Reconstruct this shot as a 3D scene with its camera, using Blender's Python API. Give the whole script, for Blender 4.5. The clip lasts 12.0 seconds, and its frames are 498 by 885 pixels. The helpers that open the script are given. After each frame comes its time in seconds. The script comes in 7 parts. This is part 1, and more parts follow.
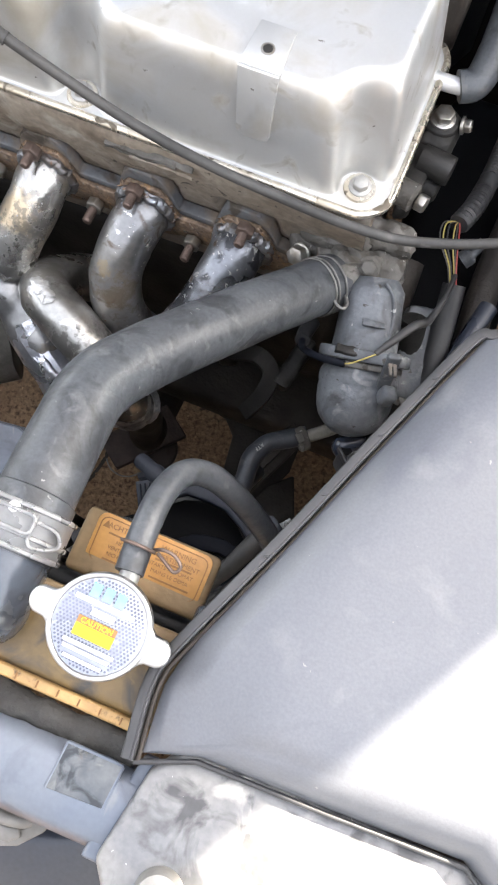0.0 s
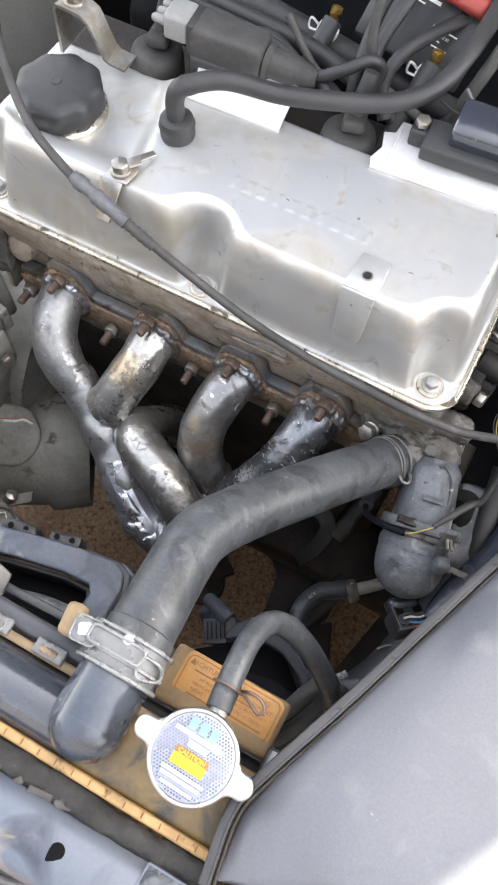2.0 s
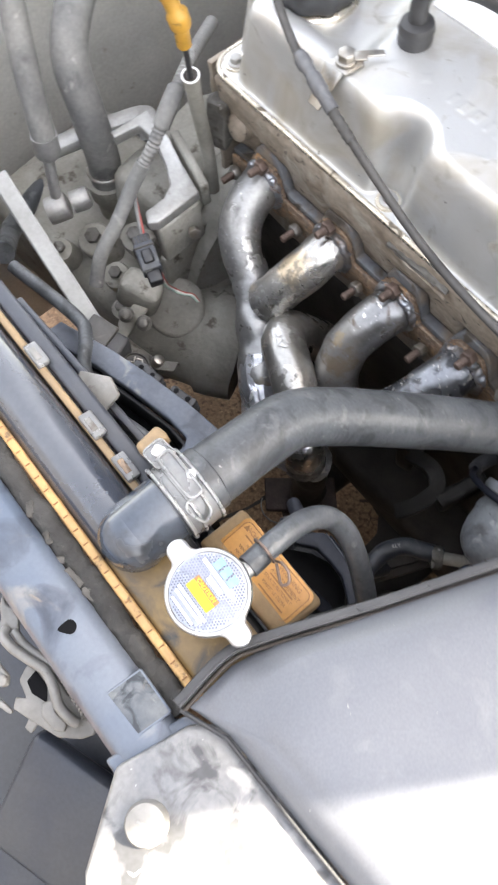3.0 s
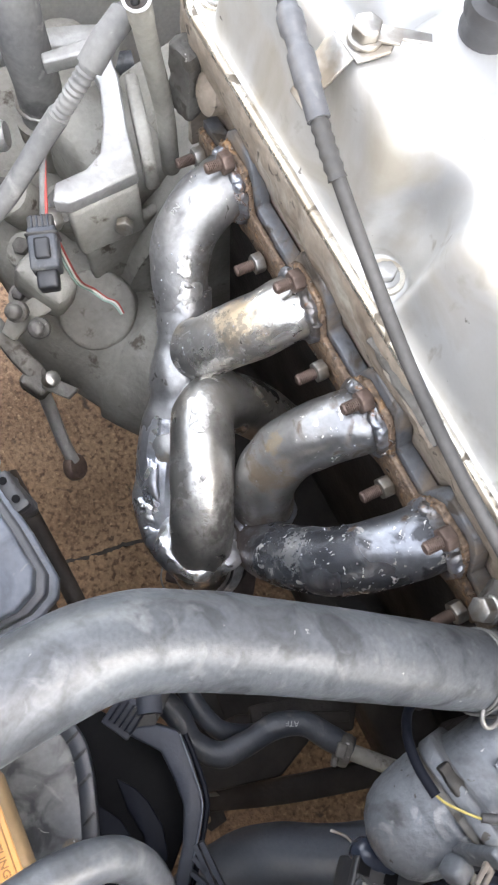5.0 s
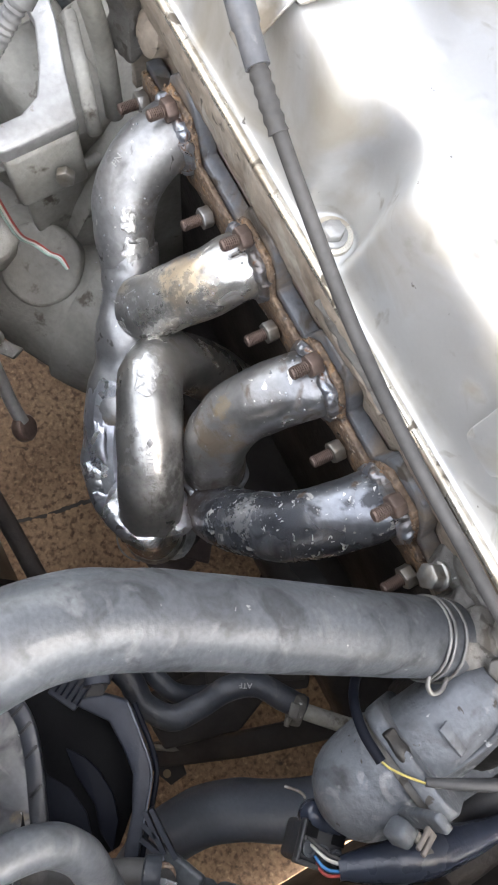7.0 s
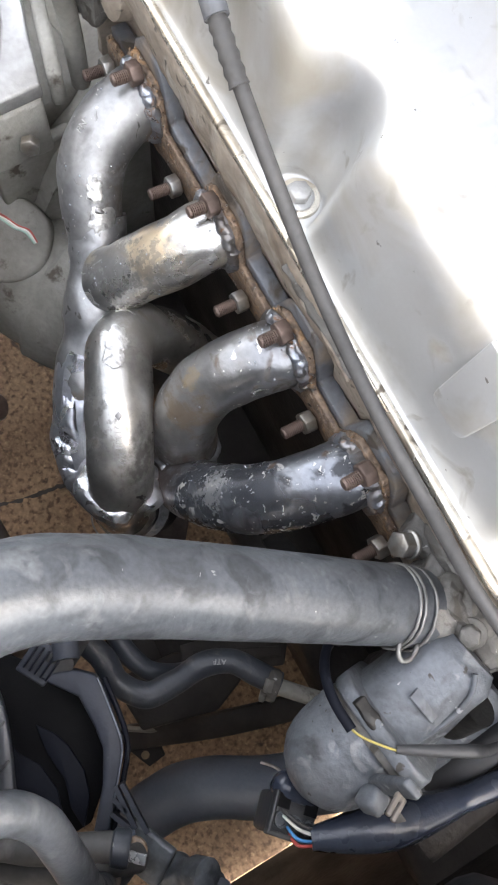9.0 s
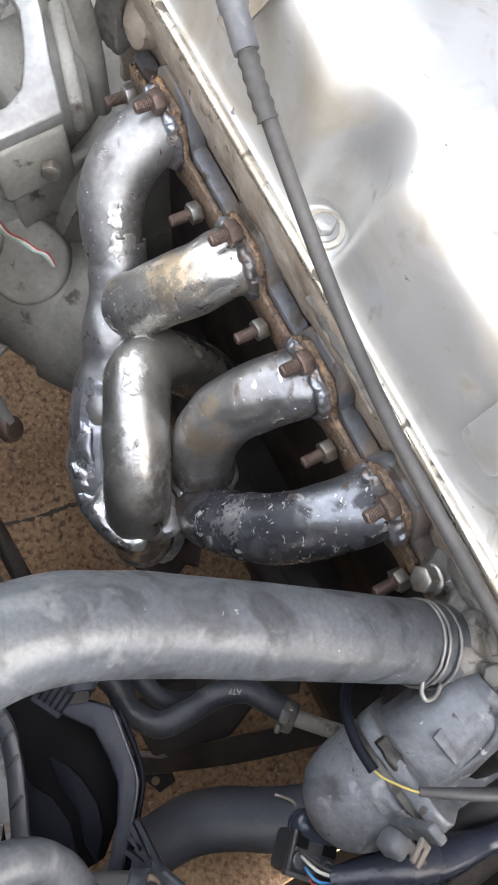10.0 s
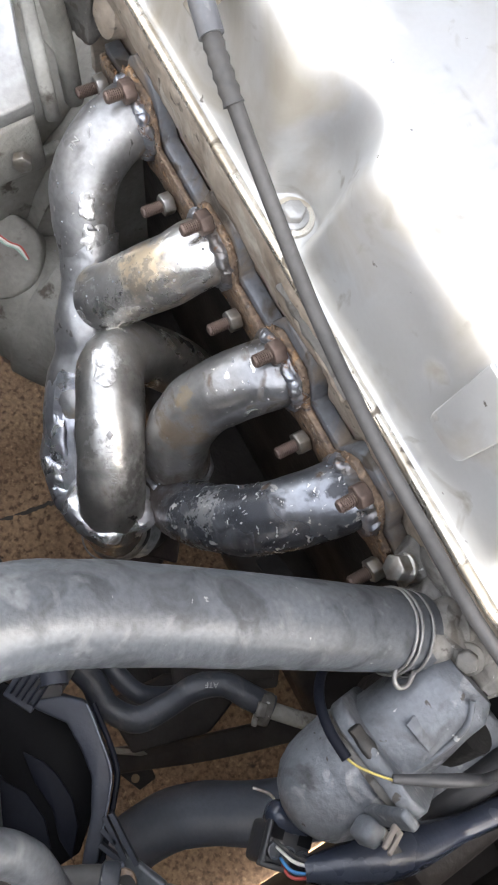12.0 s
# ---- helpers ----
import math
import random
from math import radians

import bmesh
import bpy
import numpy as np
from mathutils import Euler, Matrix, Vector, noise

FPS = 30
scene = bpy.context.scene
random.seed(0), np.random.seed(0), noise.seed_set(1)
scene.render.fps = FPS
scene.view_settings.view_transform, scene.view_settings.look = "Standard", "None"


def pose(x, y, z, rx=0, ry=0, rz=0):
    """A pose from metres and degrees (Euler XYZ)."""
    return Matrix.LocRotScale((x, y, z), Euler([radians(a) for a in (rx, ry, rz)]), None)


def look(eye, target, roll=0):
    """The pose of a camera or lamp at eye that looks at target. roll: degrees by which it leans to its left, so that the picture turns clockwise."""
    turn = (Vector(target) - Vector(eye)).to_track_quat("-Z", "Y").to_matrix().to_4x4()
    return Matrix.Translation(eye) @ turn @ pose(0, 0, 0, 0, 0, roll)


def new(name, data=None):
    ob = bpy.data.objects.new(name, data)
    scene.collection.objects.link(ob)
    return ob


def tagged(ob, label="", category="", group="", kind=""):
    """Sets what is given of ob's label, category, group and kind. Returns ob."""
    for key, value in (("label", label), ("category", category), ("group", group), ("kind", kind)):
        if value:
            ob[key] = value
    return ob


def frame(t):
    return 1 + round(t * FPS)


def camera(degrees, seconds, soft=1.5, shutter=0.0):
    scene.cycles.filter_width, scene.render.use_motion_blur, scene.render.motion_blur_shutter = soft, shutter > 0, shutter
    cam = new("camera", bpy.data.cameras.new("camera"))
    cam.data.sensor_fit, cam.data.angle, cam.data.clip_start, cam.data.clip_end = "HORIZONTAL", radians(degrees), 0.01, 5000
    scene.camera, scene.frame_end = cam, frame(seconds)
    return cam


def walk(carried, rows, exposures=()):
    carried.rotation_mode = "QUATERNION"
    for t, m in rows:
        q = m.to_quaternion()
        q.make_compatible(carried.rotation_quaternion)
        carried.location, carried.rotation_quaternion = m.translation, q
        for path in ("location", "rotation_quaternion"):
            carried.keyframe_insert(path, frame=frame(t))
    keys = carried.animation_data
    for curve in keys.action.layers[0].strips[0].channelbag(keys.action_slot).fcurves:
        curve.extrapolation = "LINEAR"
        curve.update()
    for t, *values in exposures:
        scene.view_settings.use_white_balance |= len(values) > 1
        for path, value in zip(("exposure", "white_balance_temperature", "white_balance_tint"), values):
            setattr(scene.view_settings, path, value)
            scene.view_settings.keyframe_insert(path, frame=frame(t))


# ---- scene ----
cam = camera(37.1, 12.0, soft=2.1, shutter=0.3)
PATH = [
    (0, (0.236, -0.292, 1.141), (0.06, 0.157, -0.8), 1.0),
    (0.5, (0.23, -0.289, 1.147), (0.044, 0.186, -0.787), 0.3),
    (1, (0.19, -0.303, 1.179), (-0.123, 0.264, -0.713), -2.0),
    (1.5, (0.195, -0.305, 1.195), (-0.149, 0.339, -0.667), 0.3),
    (2, (0.199, -0.309, 1.209), (-0.161, 0.406, -0.624), 1.7),
    (2.5, (0.233, -0.326, 1.19), (-0.278, 0.154, -0.683), -14.1),
    (2.7, (0.276, -0.331, 1.2), (-0.347, 0.097, -0.651), -14.8),
    (4.3, (0.136, -0.229, 1.071), (-0.425, 0.059, -0.827), -1.0),
    (4.5, (0.14, -0.213, 1.046), (-0.337, 0.062, -0.876), 2.1),
    (5, (0.144, -0.173, 1.044), (-0.383, 0.153, -0.858), 5.4),
    (5.5, (0.111, -0.166, 1.056), (-0.359, 0.144, -0.864), 9.8),
    (6, (0.13, -0.161, 1.042), (-0.259, 0.16, -0.893), 12.8),
    (6.5, (0.14, -0.157, 1.034), (-0.222, 0.179, -0.904), 15.5),
    (8.3, (0.131, -0.157, 1.041), (-0.265, 0.226, -0.882), 17.3),
    (8.5, (0.143, -0.152, 1.034), (-0.207, 0.221, -0.899), 18.8),
    (9, (0.15, -0.154, 1.028), (-0.173, 0.218, -0.91), 21.1),
    (9.5, (0.152, -0.155, 1.024), (-0.161, 0.222, -0.916), 22.3),
    (10, (0.139, -0.155, 1.025), (-0.228, 0.214, -0.906), 17.9),
    (10.5, (0.142, -0.155, 1.023), (-0.211, 0.215, -0.91), 19.2),
    (11, (0.146, -0.154, 1.021), (-0.191, 0.23, -0.913), 21.2),
    (11.5, (0.146, -0.154, 1.021), (-0.202, 0.234, -0.91), 20.5),
    (12, (0.146, -0.152, 1.023), (-0.201, 0.256, -0.904), 21.8),
]
walk(cam, [(t, look(eye, target, roll)) for t, eye, target, roll in PATH], exposures=[(0.0, 3.24, 7350, 11), (2.0, 3.09, 7350, 11), (2.7, 3.16, 7350, 11), (4.3, 3.78, 7300, 11), (5.0, 3.85, 7250, 11), (5.5, 3.58, 7250, 11), (12.0, 3.56, 7300, 11)])


# ---- light ----
SUN_WAY = Vector((-0.62, -0.92, -1.0)).normalized()
world = bpy.data.worlds.new("sky")
scene.world = world
world.use_nodes = True
wn = world.node_tree.nodes
sky = wn.new("ShaderNodeTexSky")
sky.sky_type = "NISHITA"
sky.sun_disc = False
sky.sun_elevation = math.asin(-SUN_WAY.z)
sky.sun_rotation = math.atan2(-SUN_WAY.x, -SUN_WAY.y)
sky.dust_density = 2.0
wn["Background"].inputs["Strength"].default_value = 0.15
haze = wn.new("ShaderNodeHueSaturation")
haze.inputs["Saturation"].default_value = 0.46
world.node_tree.links.new(sky.outputs[0], haze.inputs["Color"])
world.node_tree.links.new(haze.outputs[0], wn["Background"].inputs["Color"])
sun = new("sun", bpy.data.lights.new("sun", "SUN"))
sun.data.energy, sun.data.angle, sun.data.color = 4.5, radians(0.6), (1.0, 0.95, 0.87)
sun.matrix_world = look((0, 0, 5), Vector((0, 0, 5)) + SUN_WAY)

# ---- materials ----


def mat(name, c1, c2=None, rough=(0.4, 0.6), metal=0.0, s1=14.0, s2=160.0, bump=0.15, spots=None, amount=0.3, s3=45.0, coat=0.0, speck=0.2, more=None):
    """A surface of two tones at a broad scale, a fine grain, and, where given, spots of a third tone with their own roughness."""
    m = bpy.data.materials.new(name)
    m.use_nodes = True
    nt = m.node_tree
    n, lk = nt.nodes, nt.links.new
    b = n["Principled BSDF"]
    c2 = c2 or tuple(0.7 * v for v in c1)
    tc = n.new("ShaderNodeTexCoord")
    broad, fine = n.new("ShaderNodeTexNoise"), n.new("ShaderNodeTexNoise")
    for node, sc, det in ((broad, s1, 6), (fine, s2, 4)):
        node.inputs["Scale"].default_value = sc
        node.inputs["Detail"].default_value = det
        lk(tc.outputs["Object"], node.inputs["Vector"])
    ramp = n.new("ShaderNodeValToRGB")
    ramp.color_ramp.elements[0].position, ramp.color_ramp.elements[1].position = 0.36, 0.64
    ramp.color_ramp.elements[0].color, ramp.color_ramp.elements[1].color = (*c1, 1), (*c2, 1)
    lk(broad.outputs["Fac"], ramp.inputs[0])
    grain = n.new("ShaderNodeMix")
    grain.data_type, grain.blend_type = "RGBA", "OVERLAY"
    grain.inputs[0].default_value = speck
    lk(ramp.outputs[0], grain.inputs[6])
    lk(fine.outputs["Fac"], grain.inputs[7])
    colour = grain.outputs[2]
    rr = n.new("ShaderNodeMapRange")
    rr.inputs[1].default_value, rr.inputs[2].default_value = 0.35, 0.65
    rr.inputs[3].default_value, rr.inputs[4].default_value = rough
    lk(broad.outputs["Fac"], rr.inputs[0])
    roughness = rr.outputs[0]
    if spots:
        sp = n.new("ShaderNodeTexNoise")
        sp.inputs["Scale"].default_value, sp.inputs["Detail"].default_value, sp.inputs["Roughness"].default_value = s3, 8, 0.65
        lk(tc.outputs["Object"], sp.inputs["Vector"])
        cut = n.new("ShaderNodeMapRange")
        lo = 0.72 - 0.42 * amount
        cut.inputs[1].default_value, cut.inputs[2].default_value = lo, lo + 0.07
        lk(sp.outputs["Fac"], cut.inputs[0])
        over = n.new("ShaderNodeMix")
        over.data_type = "RGBA"
        over.inputs[7].default_value = (*spots[0], 1)
        lk(cut.outputs[0], over.inputs[0])
        lk(colour, over.inputs[6])
        colour = over.outputs[2]
        for which, value in (("Roughness", spots[1]), ("Metallic", spots[2])):
            mix = n.new("ShaderNodeMix")
            mix.inputs[3].default_value = value
            if which == "Roughness":
                lk(roughness, mix.inputs[2])
            else:
                mix.inputs[2].default_value = metal
            lk(cut.outputs[0], mix.inputs[0])
            lk(mix.outputs[0], b.inputs[which])
    else:
        lk(roughness, b.inputs["Roughness"])
        b.inputs["Metallic"].default_value = metal
    if more:
        tone, share, scale = more
        sp2 = n.new("ShaderNodeTexNoise")
        sp2.inputs["Scale"].default_value, sp2.inputs["Detail"].default_value, sp2.inputs["Distortion"].default_value = scale, 9, 0.8
        lk(tc.outputs["Object"], sp2.inputs["Vector"])
        cut2 = n.new("ShaderNodeMapRange")
        cut2.inputs[1].default_value, cut2.inputs[2].default_value = 0.70 - 0.42 * share, 0.84 - 0.42 * share
        lk(sp2.outputs["Fac"], cut2.inputs[0])
        over2 = n.new("ShaderNodeMix")
        over2.data_type = "RGBA"
        over2.inputs[7].default_value = (*tone, 1)
        lk(cut2.outputs[0], over2.inputs[0])
        lk(colour, over2.inputs[6])
        colour = over2.outputs[2]
    lk(colour, b.inputs["Base Color"])
    b.inputs["Coat Weight"].default_value = coat
    if bump:
        bp = n.new("ShaderNodeBump")
        bp.inputs["Strength"].default_value, bp.inputs["Distance"].default_value = bump, 0.002
        lk(fine.outputs["Fac"], bp.inputs["Height"])
        lk(bp.outputs[0], b.inputs["Normal"])
    return m



def layered(name, c1, c2, rough, metal, s1, layers, bump=0.15, s2=220.0, coat=0.0, grit=0.13):
    """A two-toned surface with patches over it: each layer is (colour, roughness, metal, cut, softness, scale, twist)."""
    m = bpy.data.materials.new(name)
    m.use_nodes = True
    nt = m.node_tree
    n, lk = nt.nodes, nt.links.new
    b = n["Principled BSDF"]
    tc = n.new("ShaderNodeTexCoord")

    def field(scale, detail, twist):
        t = n.new("ShaderNodeTexNoise")
        t.inputs["Scale"].default_value, t.inputs["Detail"].default_value, t.inputs["Distortion"].default_value = scale, detail, twist
        lk(tc.outputs["Object"], t.inputs["Vector"])
        return t.outputs["Fac"]

    def span(value, lo, hi, a=0.0, z=1.0):
        r = n.new("ShaderNodeMapRange")
        for k, v in enumerate((lo, hi, a, z)):
            r.inputs[k + 1].default_value = v
        lk(value, r.inputs[0])
        return r.outputs[0]

    def blend(share, a, z, colour=False):
        x = n.new("ShaderNodeMix")
        if colour:
            x.data_type = "RGBA"
        ia, iz, out = (6, 7, 2) if colour else (2, 3, 0)
        lk(share, x.inputs[0])
        for socket, v in ((ia, a), (iz, z)):
            if isinstance(v, tuple):
                x.inputs[socket].default_value = (*v, 1)
            elif isinstance(v, float):
                x.inputs[socket].default_value = v
            else:
                lk(v, x.inputs[socket])
        return x.outputs[out]

    base, fine = field(s1, 6, 0.3), field(s2, 5, 0.0)
    share = span(base, 0.38, 0.62)
    colour = blend(share, c1, c2, True)
    roughness = blend(share, float(rough[0]), float(rough[1]))
    metallic = blend(share, float(metal), float(metal))
    relief = fine
    for k, (rgb, ro, me, cut, soft, scale, twist) in enumerate(layers):
        f = span(field(scale, 8, twist), cut, cut + soft)
        colour, roughness, metallic = blend(f, colour, rgb, True), blend(f, roughness, float(ro)), blend(f, metallic, float(me))
    speck = span(fine, 0.3, 0.7, 1.0 - grit, 1.0 + grit * 0.85)
    grain = n.new("ShaderNodeMix")
    grain.data_type, grain.blend_type = "RGBA", "MULTIPLY"
    grain.inputs[0].default_value = 1.0
    lk(colour, grain.inputs[6])
    lk(speck, grain.inputs[7])
    lk(grain.outputs[2], b.inputs["Base Color"])
    lk(roughness, b.inputs["Roughness"])
    lk(metallic, b.inputs["Metallic"])
    b.inputs["Coat Weight"].default_value = coat
    b.inputs["Coat Roughness"].default_value = 0.15
    if bump:
        bp = n.new("ShaderNodeBump")
        bp.inputs["Strength"].default_value, bp.inputs["Distance"].default_value = bump, 0.002
        lk(relief, bp.inputs["Height"])
        lk(bp.outputs[0], b.inputs["Normal"])
    return m


M = {}
M["cover"] = layered("silver_cover_paint", (0.615, 0.630, 0.638), (0.560, 0.562, 0.552), (0.33, 0.42), 0.66, 8, (((0.38, 0.35, 0.295), 0.55, 0.4, 0.495, 0.24, 20, 0.6), ((0.27, 0.245, 0.205), 0.6, 0.3, 0.61, 0.16, 44, 0.8), ((0.12, 0.11, 0.10), 0.6, 0.2, 0.715, 0.02, 120, 0.3)), 0.006, 500.0, 0.0, 0.015)
M["lip"] = layered("polished_pressed_edge", (0.66, 0.62, 0.54), (0.46, 0.41, 0.33), (0.20, 0.34), 0.85, 40, (((0.12, 0.10, 0.075), 0.6, 0.2, 0.60, 0.06, 70, 0.8),), 0.05)
M["head"] = layered("dusty_cast_aluminium", (0.33, 0.285, 0.235), (0.235, 0.193, 0.152), (0.55, 0.75), 0.1, 20, (((0.175, 0.138, 0.105), 0.7, 0.1, 0.55, 0.14, 24, 0.8), ((0.44, 0.41, 0.36), 0.5, 0.4, 0.60, 0.12, 22, 0.8), ((0.080, 0.066, 0.054), 0.7, 0.1, 0.63, 0.05, 90, 0.6)), 0.45, 190.0, 0.0, 0.2)
M["plate_brown"] = mat("dark_brown_scaled_plate", (0.070, 0.049, 0.043), (0.046, 0.034, 0.030), (0.6, 0.8), 0.2, 40, 240, 0.4, ((0.10, 0.07, 0.055), 0.8, 0.0), 0.2, 60)
M["wire_dull"] = mat("dull_grey_spring_wire", (0.24, 0.235, 0.225), (0.16, 0.155, 0.15), (0.45, 0.6), 0.7, 80, 300, 0.1)
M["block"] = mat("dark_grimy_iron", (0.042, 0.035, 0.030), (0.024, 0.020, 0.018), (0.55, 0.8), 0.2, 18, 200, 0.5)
M["steel"] = layered("blued_mild_steel_tube", (0.285, 0.287, 0.290), (0.37, 0.366, 0.355), (0.34, 0.47), 0.82, 14, (((0.14, 0.135, 0.135), 0.5, 0.5, 0.53, 0.18, 34, 0.8), ((0.27, 0.22, 0.16), 0.5, 0.5, 0.59, 0.10, 24, 0.4), ((0.82, 0.81, 0.78), 0.26, 0.8, 0.655, 0.012, 30, 0.7), ((0.09, 0.085, 0.08), 0.5, 0.4, 0.64, 0.05, 95, 1.0), ((0.66, 0.64, 0.60), 0.4, 0.6, 0.68, 0.015, 210, 0.4)), 0.14)
M["steel_tan"] = layered("heat_tinted_steel_tube", (0.50, 0.485, 0.455), (0.33, 0.325, 0.315), (0.22, 0.33), 0.85, 18, (((0.56, 0.46, 0.32), 0.40, 0.7, 0.54, 0.20, 17, 0.6), ((0.15, 0.135, 0.12), 0.5, 0.4, 0.57, 0.16, 50, 0.8), ((0.23, 0.195, 0.155), 0.5, 0.4, 0.62, 0.16, 30, 0.8), ((0.80, 0.79, 0.76), 0.26, 0.8, 0.655, 0.012, 44, 1.0), ((0.70, 0.68, 0.64), 0.4, 0.6, 0.69, 0.015, 190, 0.4)), 0.16)
M["steel_flake"] = layered("scaled_blue_steel_tube", (0.14, 0.15, 0.17), (0.24, 0.25, 0.27), (0.22, 0.36), 0.8, 18, (((0.30, 0.31, 0.33), 0.3, 0.8, 0.60, 0.10, 14, 0.3), ((0.05, 0.052, 0.058), 0.35, 0.4, 0.58, 0.05, 36, 0.6), ((0.46, 0.455, 0.44), 0.45, 0.4, 0.665, 0.02, 60, 2.0), ((0.52, 0.51, 0.48), 0.45, 0.4, 0.635, 0.02, 230, 1.0), ((0.10, 0.07, 0.05), 0.6, 0.2, 0.64, 0.06, 60, 0.6)), 0.2)
M["steel_bright"] = layered("ground_bright_steel_tube", (0.50, 0.49, 0.465), (0.33, 0.325, 0.31), (0.25, 0.38), 0.92, 15, (((0.14, 0.135, 0.125), 0.4, 0.5, 0.59, 0.18, 26, 0.5), ((0.78, 0.77, 0.74), 0.24, 0.9, 0.60, 0.03, 18, 0.7), ((0.16, 0.14, 0.12), 0.5, 0.4, 0.62, 0.08, 80, 0.8), ((0.92, 0.91, 0.88), 0.22, 0.85, 0.67, 0.02, 40, 0.8)), 0.14)
M["steel_facet"] = layered("hammered_bluish_steel", (0.74, 0.76, 0.80), (0.56, 0.58, 0.63), (0.26, 0.38), 0.9, 24, (((0.14, 0.14, 0.155), 0.4, 0.5, 0.62, 0.05, 40, 0.8), ((0.90, 0.90, 0.89), 0.25, 0.85, 0.58, 0.012, 34, 1.6), ((0.20, 0.15, 0.11), 0.6, 0.3, 0.68, 0.04, 50, 0.8)), 0.2)
M["weld"] = layered("weld_bead_metal", (0.40, 0.43, 0.48), (0.24, 0.22, 0.21), (0.28, 0.46), 0.85, 70, (((0.20, 0.105, 0.055), 0.5, 0.2, 0.57, 0.06, 90, 0.8), ((0.75, 0.77, 0.80), 0.25, 0.9, 0.62, 0.04, 90, 0.6)), 0.4, 300.0, 0.2)
M["rust"] = layered("wet_rusty_steel", (0.250, 0.170, 0.112), (0.185, 0.130, 0.092), (0.45, 0.75), 0.2, 60, (((0.34, 0.20, 0.10), 0.6, 0.1, 0.58, 0.08, 110, 0.6), ((0.085, 0.062, 0.050), 0.4, 0.2, 0.60, 0.08, 90, 0.8), ((0.54, 0.50, 0.46), 0.25, 0.8, 0.66, 0.03, 190, 0.5)), 1.0, 300.0, 0.4, 0.4)
M["spacer"] = layered("blue_grey_flange_steel", (0.185, 0.195, 0.212), (0.130, 0.134, 0.142), (0.40, 0.55), 0.4, 26, (((0.185, 0.150, 0.118), 0.7, 0.1, 0.45, 0.16, 30, 0.8), ((0.075, 0.062, 0.05), 0.6, 0.2, 0.56, 0.08, 44, 0.8), ((0.30, 0.31, 0.32), 0.3, 0.7, 0.69, 0.03, 70, 0.6)), 0.25)
M["stud"] = mat("brown_threaded_stud", (0.21, 0.150, 0.125), (0.135, 0.098, 0.082), (0.4, 0.6), 0.6, 90, 300, 0.2)
M["zinc"] = mat("dull_zinc_bolt", (0.42, 0.41, 0.39), (0.28, 0.25, 0.21), (0.3, 0.5), 0.85, 80, 300, 0.15)
M["hose"] = layered("dusty_grey_rubber_hose", (0.070, 0.077, 0.085), (0.054, 0.059, 0.066), (0.30, 0.44), 0.0, 18, (((0.028, 0.031, 0.035), 0.55, 0.0, 0.50, 0.15, 44, 0.9), ((0.112, 0.118, 0.123), 0.6, 0.0, 0.58, 0.14, 75, 0.8), ((0.036, 0.039, 0.043), 0.5, 0.0, 0.60, 0.16, 150, 0.2), ((0.24, 0.24, 0.235), 0.6, 0.0, 0.71, 0.03, 190, 0.4)), 0.12, 420.0, 0.0, 0.18)
M["rubber"] = mat("black_rubber", (0.026, 0.026, 0.028), (0.045, 0.045, 0.046), (0.42, 0.6), 0.0, 20, 300, 0.1)
M["dusty_rubber"] = layered("dusty_black_rubber", (0.060, 0.058, 0.056), (0.040, 0.039, 0.038), (0.55, 0.7), 0.0, 30, (((0.11, 0.105, 0.10), 0.8, 0.0, 0.62, 0.12, 50, 0.6),), 0.12, 300.0)
M["blue_rubber"] = mat("dark_blue_grey_rubber", (0.082, 0.092, 0.110), (0.054, 0.060, 0.072), (0.42, 0.6), 0.0, 16, 300, 0.1)
M["oily_rubber"] = layered("oily_blue_black_rubber", (0.026, 0.030, 0.038), (0.038, 0.043, 0.052), (0.40, 0.55), 0.0, 30, (((0.085, 0.085, 0.084), 0.6, 0.0, 0.60, 0.10, 60, 0.8), ((0.20, 0.20, 0.19), 0.6, 0.0, 0.70, 0.03, 160, 0.5)), 0.15, 300.0)
M["loom_gloss"] = mat("shiny_blue_black_tape", (0.022, 0.028, 0.044), (0.036, 0.042, 0.056), (0.18, 0.34), 0.0, 26, 300, 0.15)
M["ferrule_grey"] = layered("grey_ferrule_plastic", (0.105, 0.108, 0.115), (0.082, 0.085, 0.092), (0.36, 0.5), 0.0, 40, (((0.20, 0.20, 0.20), 0.5, 0.0, 0.62, 0.08, 70, 0.6),), 0.1, 300.0)
M["plastic"] = mat("black_plastic", (0.022, 0.023, 0.026), (0.036, 0.037, 0.04), (0.36, 0.52), 0.0, 12, 420, 0.1)
M["lid"] = layered("worn_grey_black_plastic", (0.118, 0.126, 0.144), (0.140, 0.147, 0.162), (0.34, 0.44), 0.0, 7, (((0.090, 0.097, 0.115), 0.4, 0.0, 0.53, 0.18, 14, 0.35), ((0.190, 0.194, 0.205), 0.55, 0.0, 0.60, 0.20, 26, 0.4), ((0.24, 0.24, 0.235), 0.6, 0.0, 0.72, 0.02, 140, 0.4)), 0.04, 700.0, 0.0, 0.08)
M["rim"] = mat("scuffed_rim_plastic", (0.050, 0.050, 0.052), (0.034, 0.035, 0.038), (0.36, 0.5), 0.0, 30, 300, 0.08, ((0.14, 0.138, 0.132), 0.6, 0.0), 0.18, 70)
M["shroud"] = mat("blue_black_shroud_plastic", (0.034, 0.040, 0.054), (0.055, 0.058, 0.064), (0.3, 0.5), 0.0, 14, 300, 0.12)
M["tank"] = mat("glossy_dark_radiator_tank", (0.020, 0.026, 0.040), (0.040, 0.046, 0.058), (0.12, 0.24), 0.0, 14, 260, 0.02, ((0.13, 0.115, 0.095), 0.7, 0.0), 0.07, 35, 0.7)
